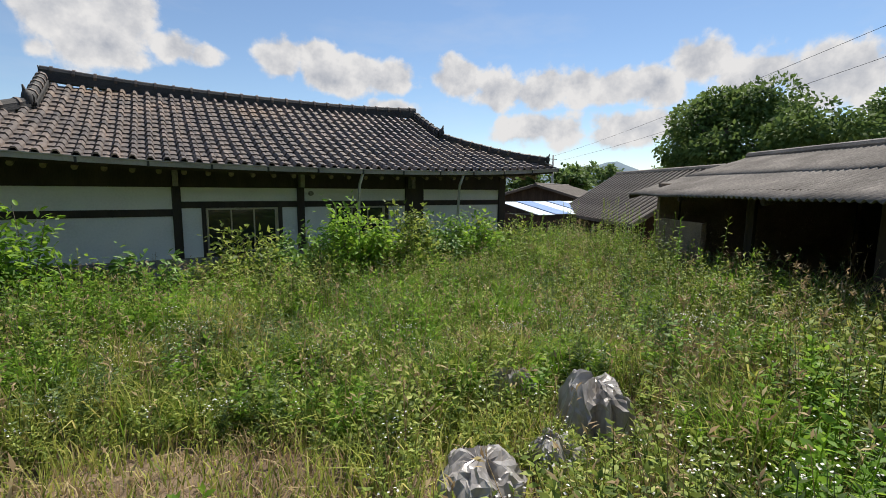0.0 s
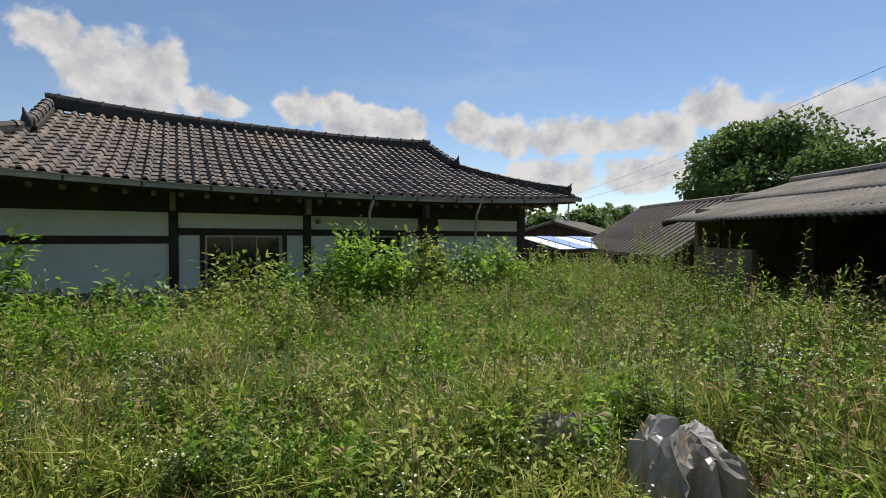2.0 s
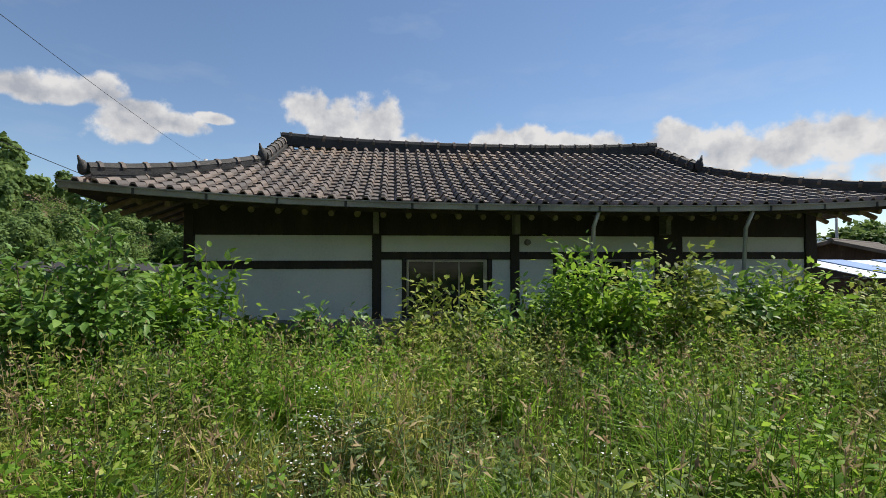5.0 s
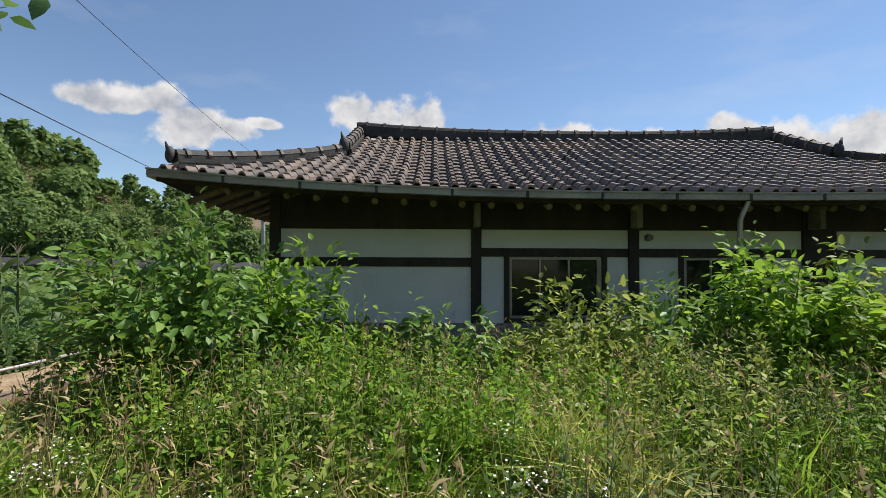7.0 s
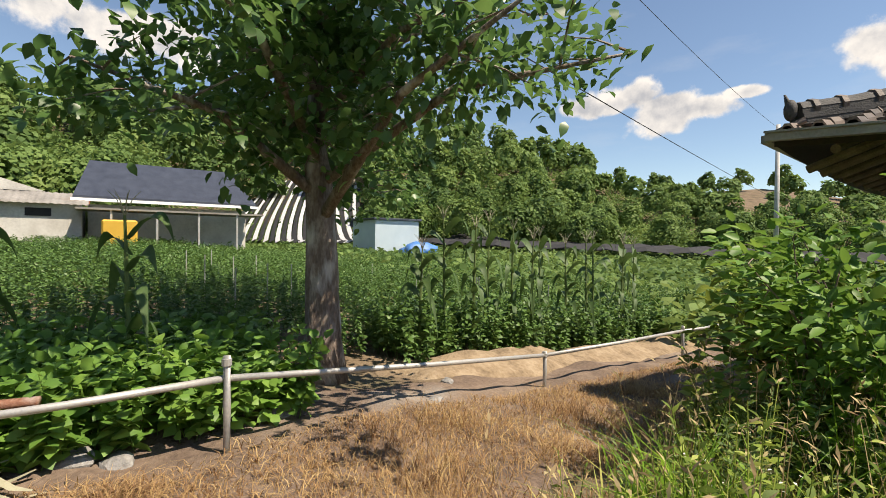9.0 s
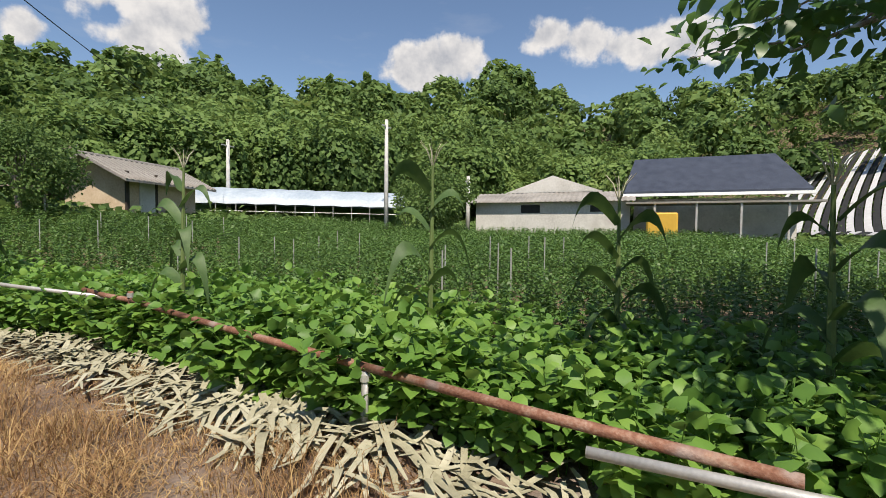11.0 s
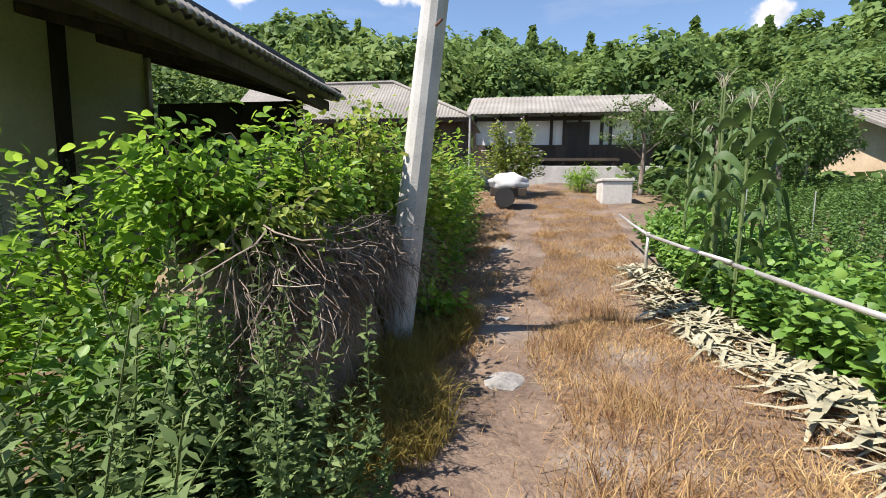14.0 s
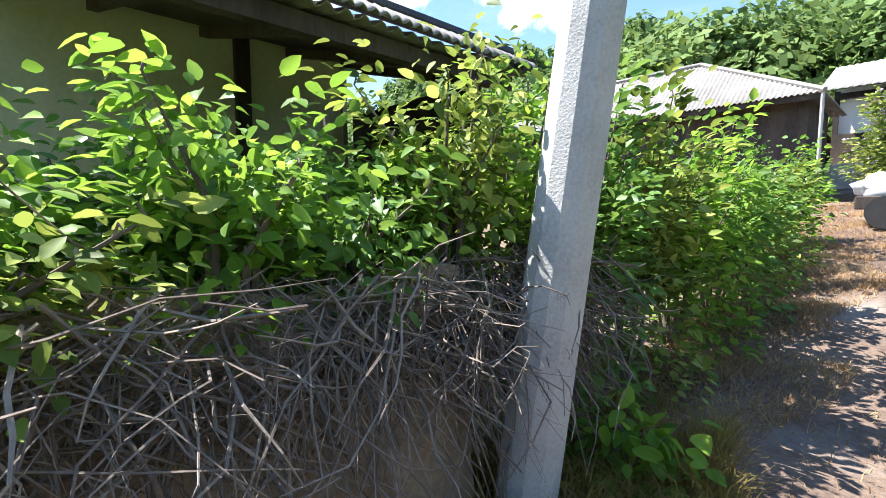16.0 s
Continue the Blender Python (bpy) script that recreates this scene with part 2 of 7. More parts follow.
M_BRIGHT = material("young_leaf", [(0.05, 0.12, 0.016), (0.16, 0.31, 0.036), (0.31, 0.48, 0.065)], 0.5, scale=0.8, fine=5, bump=0, islands=0.65, translucent=0.48, specular=0.2)
M_BEAN = material("bean_leaf", [(0.06, 0.14, 0.026), (0.125, 0.25, 0.045), (0.23, 0.37, 0.07)], 0.5, scale=0.8, fine=6, bump=0, islands=0.5, translucent=0.3, specular=0.4)
M_PEPPER = material("pepper_leaf", [(0.043, 0.096, 0.024), (0.085, 0.168, 0.038), (0.145, 0.256, 0.060)], 0.5, scale=0.4, fine=4, bump=0, islands=0.55, translucent=0.25, specular=0.4)
M_TREELEAF = material("tree_leaf", [(0.038, 0.092, 0.025), (0.078, 0.169, 0.047), (0.143, 0.259, 0.072)], 0.4, scale=1, fine=6, bump=0, islands=0.6, translucent=0.4, specular=0.5)
M_FOREST = material("forest_leaf", [(0.036, 0.07, 0.022), (0.085, 0.15, 0.043), (0.155, 0.24, 0.068), (0.24, 0.31, 0.1)], 0.65, scale=0.09, fine=0.5, bump=0, islands=0.3, translucent=0.3, specular=0.2)
M_DRY = material("dry_grass", [(0.12, 0.06, 0.03), (0.27, 0.16, 0.08), (0.44, 0.3, 0.14), (0.62, 0.48, 0.24)], 0.75, scale=1.1, fine=5, bump=0, islands=0.6, translucent=0.25, specular=0.2)
M_STRAW = material("withered_grass", [(0.14, 0.09, 0.05), (0.3, 0.22, 0.12), (0.46, 0.36, 0.2), (0.4, 0.38, 0.16)], 0.75, scale=0.7, fine=5, bump=0, islands=0.6, translucent=0.25, specular=0.2)
M_YELLOW = material("yellowing_grass", [(0.1, 0.075, 0.025), (0.26, 0.21, 0.055), (0.46, 0.38, 0.09)], 0.7, scale=0.7, fine=5, bump=0, islands=0.5, translucent=0.3, specular=0.2)
M_HUSK = material("dried_corn_leaf", [(0.2, 0.185, 0.115), (0.34, 0.32, 0.22), (0.47, 0.45, 0.34)], 0.85, scale=3, fine=25, bump=0.3, islands=0.5)
M_FLOWER = material("white_flower", [(0.6, 0.6, 0.55), (0.75, 0.74, 0.7)], 0.7, bump=0, islands=0.4)
M_PLASTIC = material("dirty_plastic_sheet", [(0.18, 0.16, 0.14), (0.36, 0.34, 0.32), (0.56, 0.55, 0.53)], 0.3, scale=5, fine=16, bump=0.4, bump_scale=12, stretch=(1, 1, 0.3), translucent=0.25, stains=((0.16, 0.13, 0.11), 0.56, 0.6))
M_BLUEROOF = material("blue_black_roof", [(0.025, 0.03, 0.045), (0.04, 0.048, 0.068), (0.055, 0.065, 0.09)], 0.45, scale=2, fine=20, bump=0.2)
M_GREYWALL = material("pale_cement_wall", [(0.42, 0.4, 0.37), (0.55, 0.53, 0.49), (0.64, 0.62, 0.58)], 0.9, scale=0.7, fine=9, bump=0.3, stains=((0.33, 0.3, 0.26), 0.56, 0.5))
M_ORANGE = material("orange_gable", [(0.45, 0.13, 0.05), (0.55, 0.18, 0.07)], 0.8, bump=0.1)
M_YTANK = material("yellow_tank", [(0.55, 0.32, 0.04), (0.66, 0.4, 0.06)], 0.5, bump=0.05)
M_FILM = material("greenhouse_film", [(0.24, 0.3, 0.36), (0.33, 0.39, 0.45), (0.44, 0.5, 0.55)], 0.5, scale=0.6, fine=5, bump=0.2, bump_scale=6)
M_NETBLACK = material("black_shade_net", [(0.012, 0.012, 0.013), (0.03, 0.03, 0.03)], 0.8, bump=0.1)
M_NETWHITE = material("white_shade_sheet", [(0.5, 0.5, 0.5), (0.62, 0.62, 0.62)], 0.7, bump=0.1)
M_BLUETIN = material("pale_blue_tin", [(0.42, 0.52, 0.58), (0.52, 0.61, 0.66)], 0.5, 0.1, scale=1, bump=0.1)
M_BLUETARP = material("blue_tarp", [(0.05, 0.16, 0.42), (0.08, 0.24, 0.55)], 0.5, bump=0.3)
M_RED = material("red_ridge_tile", [(0.25, 0.05, 0.04), (0.38, 0.09, 0.07)], 0.7, bump=0.3)
M_DARKTILE = material("dark_weathered_tile", [(0.08, 0.07, 0.06), (0.15, 0.13, 0.11), (0.23, 0.2, 0.17)], 0.8, scale=1.5, fine=20, bump=0.5, stretch=(1, 1, 1))
M_OLDTIN = material("old_grey_roof", [(0.15, 0.14, 0.125), (0.24, 0.225, 0.205), (0.32, 0.3, 0.275)], 0.8, scale=0.8, fine=10, bump=0.3, stains=((0.2, 0.15, 0.11), 0.58, 0.5))
M_TAN = material("tan_mud_plaster", [(0.4, 0.3, 0.2), (0.52, 0.4, 0.28), (0.6, 0.48, 0.35)], 0.9, scale=1, fine=12, bump=0.3)
M_CABLE = material("black_cable", [(0.012, 0.012, 0.013), (0.02, 0.02, 0.02)], 0.6, bump=0)
M_STEM = material("green_stem", [(0.08, 0.12, 0.035), (0.14, 0.2, 0.06)], 0.7, bump=0.05, islands=0.4)
M_CORN = material("corn_leaf", [(0.03, 0.065, 0.02), (0.06, 0.115, 0.032), (0.11, 0.18, 0.055)], 0.6, scale=2, fine=15, bump=0.1, islands=0.4, translucent=0.22)
M_MUGWORT = material("mugwort_leaf", [(0.05, 0.085, 0.032), (0.13, 0.2, 0.07), (0.26, 0.34, 0.14)], 0.65, scale=0.8, fine=5, bump=0, islands=0.6, translucent=0.35, specular=0.2)
M_BANK = material("pale_dry_soil", [(0.13, 0.09, 0.055), (0.26, 0.19, 0.12), (0.36, 0.28, 0.19)], 0.95, scale=3, fine=16, bump=0.9, bump_scale=24)
M_MALLOW = material("pale_purple_flower", [(0.45, 0.36, 0.5), (0.62, 0.54, 0.66)], 0.7, bump=0, islands=0.5)


# ---- building blocks ----
def raw(name, verts, faces, mat, smooth=False):
    me = bpy.data.meshes.new(name)
    me.from_pydata([tuple(v) for v in verts], [], [tuple(f) for f in faces])
    me.materials.append(mat)
    if smooth:
        me.polygons.foreach_set("use_smooth", [True] * len(me.polygons))
    me.update()
    return me


def raw_np(name, verts, faces, mat):
    """A mesh from arrays: verts (n, 3), faces (m, 3 or 4)."""
    verts, faces = np.asarray(verts, np.float32), np.asarray(faces, np.int32)
    me = bpy.data.meshes.new(name)
    me.vertices.add(len(verts))
    me.vertices.foreach_set("co", verts.ravel())
    k = faces.shape[1]
    me.loops.add(faces.size)
    me.loops.foreach_set("vertex_index", faces.ravel())
    me.polygons.add(len(faces))
    me.polygons.foreach_set("loop_start", np.arange(0, faces.size, k, dtype=np.int32))
    me.polygons.foreach_set("loop_total", np.full(len(faces), k, np.int32))
    me.materials.append(mat)
    me.update(calc_edges=True)
    return me


def child(name, data, parent, label="", m=None):
    ob = new(name, data)
    ob.parent = parent
    if m is not None:
        ob.matrix_local = m
    if label:
        ob["label"] = label
    return ob


def part(name, bm, mat, parent, label="", smooth=False, m=None):
    me = bpy.data.meshes.new(name)
    bm.to_mesh(me)
    bm.free()
    me.materials.append(mat)
    if smooth:
        me.polygons.foreach_set("use_smooth", [True] * len(me.polygons))
    return child(name, me, parent, label, m)


def thing(name, m, label, category, group="", kind=""):
    ob = new(name)
    ob.matrix_world = m
    ob.empty_display_size = 0.2
    return tagged(ob, label, category, group, kind)


def box(bm, lo, hi, bevel=0.0):
    lo, hi = Vector(lo), Vector(hi)
    r = bmesh.ops.create_cube(bm, size=1.0, matrix=Matrix.Translation((lo + hi) / 2) @ Matrix.Diagonal((*(hi - lo), 1)))
    if bevel:
        edges = list({e for v in r["verts"] for e in v.link_edges})
        bmesh.ops.bevel(bm, geom=edges, offset=bevel, segments=1, affect="EDGES")
    return bm


def beam(bm, a, b, r0, r1=None, sides=8):
    """A tapered round bar from a to b."""
    a, b = Vector(a), Vector(b)
    r1 = r0 if r1 is None else r1
    q = (b - a).to_track_quat("Z", "Y").to_matrix().to_4x4()
    bmesh.ops.create_cone(bm, cap_ends=True, segments=sides, radius1=r0, radius2=r1, depth=(b - a).length, matrix=Matrix.Translation((a + b) / 2) @ q)
    return bm


def plank(bm, a, b, w, t):
    """A squared bar from a to b, w wide and t thick."""
    a, b = Vector(a), Vector(b)
    q = (b - a).to_track_quat("X", "Z").to_matrix().to_4x4()
    bmesh.ops.create_cube(bm, size=1.0, matrix=Matrix.Translation((a + b) / 2) @ q @ Matrix.Diagonal(((b - a).length, w, t, 1)))
    return bm


def tube(points, radii, sides=8):
    """Verts and faces of a bent tapered tube."""
    verts, faces = [], []
    pts = [Vector(p) for p in points]
    for i, p in enumerate(pts):
        d = (pts[min(i + 1, len(pts) - 1)] - pts[max(i - 1, 0)]).normalized()
        q = d.to_track_quat("Z", "Y").to_matrix()
        for k in range(sides):
            a = 2 * math.pi * k / sides
            verts.append(p + q @ Vector((math.cos(a), math.sin(a), 0)) * radii[i])
    for i in range(len(pts) - 1):
        for k in range(sides):
            j = (k + 1) % sides
            faces.append((i * sides + k, i * sides + j, (i + 1) * sides + j, (i + 1) * sides + k))
    faces.append(tuple(range(sides))[::-1])
    faces.append(tuple((len(pts) - 1) * sides + k for k in range(sides)))
    return verts, faces


def step(v, a, b):
    u = np.clip((np.asarray(v, float) - a) / (b - a), 0, 1)
    return u * u * (3 - 2 * u)


def wobble(x, y):
    return 0.05 * np.sin(1.7 * x + 0.6) * np.sin(1.3 * y + 1.1) + 0.03 * np.sin(3.9 * x + 2.2 * y) + 0.02 * np.sin(7.1 * y - 3.3 * x)


def ground_z(x, y):
    """Height of the ground: a level yard, a lane that dips by the house and climbs to the old farmhouse, and a field."""
    x, y = np.asarray(x, float), np.asarray(y, float)
    lane = -0.085 * np.clip(y + 6, 0, 8) * (1 - step(x, -5.2, -3.2)) + 0.135 * np.clip(-17.5 - y, 0, 16.5) * (1 - step(x, 2, 8)) * step(x, -20, -12)
    lane = lane + 0.09 * np.clip(-17.5 - y, 0, 14) * (1 - step(x, -20, -12))
    field = 0.033 * np.clip(-8 - x, 0, 34)
    yard = 0.4 * step(-y, 6.5, 9.5) * step(x, -2.6, -0.8) + 0.3 * step(x, 5, 9)
    return lane + field + yard + wobble(x, y) * 0.8


def on_ground(x, y, dz=0.0):
    return (x, y, float(ground_z(x, y)) + dz)


# ---- ground, lane and hills ----
SKYLINE = [(-180, 15.0), (-173, 15), (-164, 18), (-152, 15.5), (-145, 15), (-129, 15.2), (-112, 14), (-97, 14), (-88, 14.5), (-75, 16.5), (-52, 17), (-35, 12), (-15, 4), (10, 0.5), (30, 0.8), (60, 1.5),
           (90, 6), (112, 8.6), (119, 8.8), (127, 12.0), (137, 15.0), (155, 15.8), (173, 14.8), (180, 15)]
FOOT = [(-180, 48), (-150, 44), (-125, 40), (-100, 36), (-80, 33), (-60, 34), (-40, 45), (0, 90), (60, 110), (100, 70), (125, 55), (150, 50), (180, 48)]


def hill_z(x, y):
    dx, dy = np.asarray(x, float) + 5, np.asarray(y, float) + 9
    r, az = np.hypot(dx, dy), np.degrees(np.arctan2(dy, dx))
    el = np.interp(az, *zip(*SKYLINE))
    foot = np.interp(az, *zip(*FOOT))
    crest = foot + 62
    u = np.clip((r - foot) / (crest - foot), 0, 1)
    rise = np.maximum(crest * np.tan(np.radians(el)) - 5.0, 0)
    lumps = 1 + 0.08 * np.sin(az * 0.31) * np.sin(r * 0.06)
    return rise * (0.65 * u + 0.35 * u * u * (3 - 2 * u)) * lumps


def all_z(x, y):
    return ground_z(x, y) + hill_z(x, y)


def ground_sheet():
    n, k = 280, 5.4
    u = np.linspace(-1, 1, n)
    gx, gy = np.meshgrid(-3 + 6 * np.sinh(k * u), -9 + 6 * np.sinh(k * u), indexing="ij")
    v = np.stack([gx, gy, all_z(gx, gy)], -1).reshape(-1, 3)
    i = np.arange(n * n).reshape(n, n)
    f = np.stack([i[:-1, :-1], i[1:, :-1], i[1:, 1:], i[:-1, 1:]], -1).reshape(-1, 4)
    ob = new("ground", raw_np("ground", v, f, M_GROUND))
    return tagged(ob, "bare brown soil under weeds, crops and woods", "ground", kind="structure")


def strip_sheet(name, mat, x0, x1, y0, y1, lift, label, wave=0.25):
    ny, nx = int((y1 - y0) / 0.22), 16
    ys = np.linspace(y0, y1, ny)
    v = []
    for y in ys:
        a, b = x0(y) + wave * math.sin(1.3 * y) * 0.5 + wave * 0.4 * math.sin(3.1 * y + 1), x1(y) + wave * math.sin(1.1 * y + 2) * 0.5
        for s in np.linspace(0, 1, nx):
            x = a + (b - a) * s
            v.append((x, y, float(all_z(x, y)) + lift * min(1, 6 * s, 6 * (1 - s)) - 0.01 * (s in (0, 1))))
    i = np.arange(ny * nx).reshape(ny, nx)
    f = np.stack([i[:-1, :-1], i[:-1, 1:], i[1:, 1:], i[1:, :-1]], -1).reshape(-1, 4)
    return tagged(new(name, raw_np(name, v, f, mat)), label, "lane", kind="structure")


ground_sheet()
fence_x = lambda y: float(np.interp(y, [-30, -21, -19, -14, -10, -7, -2.3, 3], [-8.4, -7.6, -7.4, -7.75, -7.1, -6.45, -6.73, -6.9]))
strip_sheet("road", M_PATH, lambda y: fence_x(y) - 0.9, lambda y: float(np.interp(y, [-34, -22, -17, -8, -5, 3], [-2.5, -3.4, -3.7, -3.2, -4.6, -5.4])), -34, 3.5, 0.025, "sun-baked dirt lane with dry trampled grass")


def woods():
    """Trees of the hills, out of leaf clumps on uneven crowns."""
    rng = np.random.default_rng(3)
    verts, faces, base = [], [], 0
    quad = np.array([[-1, -0.6, 0], [1, -0.6, 0], [1, 0.6, 0], [-1, 0.6, 0]])
    count = 0
    while count < 1000:
        az = rng.uniform(85, 335)
        foot = float(np.interp((az + 180) % 360 - 180, *zip(*FOOT)))
        r = foot + 66 * rng.uniform(0, 1) ** 1.5 - 3
        x, y = -5 + r * math.cos(math.radians(az)), -9 + r * math.sin(math.radians(az))
        if 150 < az < 175 and r < foot + 16:
            continue
        if az < 150 and r < foot + 8 and rng.uniform() < 0.6:
            continue
        z = float(all_z(x, y))
        tall = rng.uniform(5.5, 9.5) * (0.62 if az < 125 else 0.75 if az < 168 else 1.0)
        wide = tall * rng.uniform(0.34, 0.5)
        n = int(1150 if r < foot + 14 else (450 if r < foot + 35 else 230))
        conifer = rng.uniform() < (0.1 if az > 200 else 0.0)
        d = rng.normal(size=(n, 3))
        d /= np.linalg.norm(d, axis=1)[:, None]
        d[:, 2] = np.where(d[:, 2] < -0.5, -d[:, 2], d[:, 2])
        lobes = rng.normal(size=(9, 3))
        lobes /= np.linalg.norm(lobes, axis=1)[:, None]
        bulge = 0.62 + 0.48 * np.max(d @ lobes.T, axis=1) ** 5
        rad = bulge * rng.uniform(0.8, 1.08, n)
        p = d * rad[:, None] * np.array([wide, wide, tall * 0.5]) + np.array([x, y, z + tall * 0.52])
        if conifer:
            hgt = rng.uniform(0, 1, n)
            ang = rng.uniform(0, 6.28, n)
            rr = wide * 0.75 * (1 - hgt) * rng.uniform(0.6, 1.1, n)
            p = np.stack([x + rr * np.cos(ang), y + rr * np.sin(ang), z + 0.6 + hgt * tall * 1.15], -1)
        s = rng.uniform(0.22, 0.55, n) * (wide / 2.2) ** 0.5 * (0.36 if r < foot + 14 else (0.64 if r < foot + 35 else 1.0))
        nrm = d + rng.normal(scale=0.45, size=(n, 3)) + np.array([0, 0, 0.25])
        nrm /= np.linalg.norm(nrm, axis=1)[:, None]
        t1 = np.cross(nrm, rng.normal(size=(n, 3)))
        t1 /= np.linalg.norm(t1, axis=1)[:, None]
        t2 = np.cross(nrm, t1)
        q = p[:, None] + s[:, None, None] * (quad[None, :, :1] * t1[:, None] + quad[None, :, 1:2] * t2[:, None])
        q[:, 0] += (nrm * s[:, None]) * -0.25
        q[:, 2] += (nrm * s[:, None]) * -0.25
        verts.append(q.reshape(-1, 3))
        faces.append(base + np.arange(4 * n).reshape(n, 4))
        base += 4 * n
        count += 1
    ob = new("woods", raw_np("woods", np.concatenate(verts), np.concatenate(faces), M_FOREST))
    return tagged(ob, "dense green summer woods covering the hillsides", "woods", kind="stuff")


woods()

# ---- the tiled house ----
XL, XR, YE, YR = -4.6, 9.75, -1.05, 3.55   # eave corners, eave and ridge lines
HX0, HX1, HYB = -2.55, 7.45, 1.75          # gable ends and where the hips start


def eave_z(x):
    u = abs(x - 2.9) / 7.5
    return 2.5 + 0.27 * u ** 2.6


def roof_z(x, y):
    s = (y - YE) / (YR - YE)
    return eave_z(x) + (4.5 - eave_z(x)) * (0.8 * s + 0.2 * s * s)


def hip_top(x):
    """How far up a tile column at x runs."""
    if x < HX0:
        return YE + (x - XL) / (HX0 - XL) * (HYB - YE)
    if x > HX1:
        return YE + (XR - x) / (XR - HX1) * (HYB - YE)
    return YR


def tile_shape():
    """One tile: a round roll beside a shallow pan, with a thick lower lip."""
    w, ln = 0.265, 0.36
    prof = [(-w / 2 - 0.01, 0.012), (-0.075, 0.008), (-0.06, 0.045), (-0.028, 0.096), (0.024, 0.096), (0.058, 0.05), (0.07, 0.008), (w / 2, 0.012)]
    v, f, n = [], [], len(prof)
    for y, dz in ((0, 0.034), (ln, 0.0)):
        v += [(x, y, z + dz) for x, z in prof]
    v += [(x, 0, z + 0.004) for x, z in prof]
    for k in range(n - 1):
        f.append((k, k + 1, n + k + 1, n + k))
        f.append((2 * n + k, 2 * n + k + 1, k + 1, k))
    return v, f


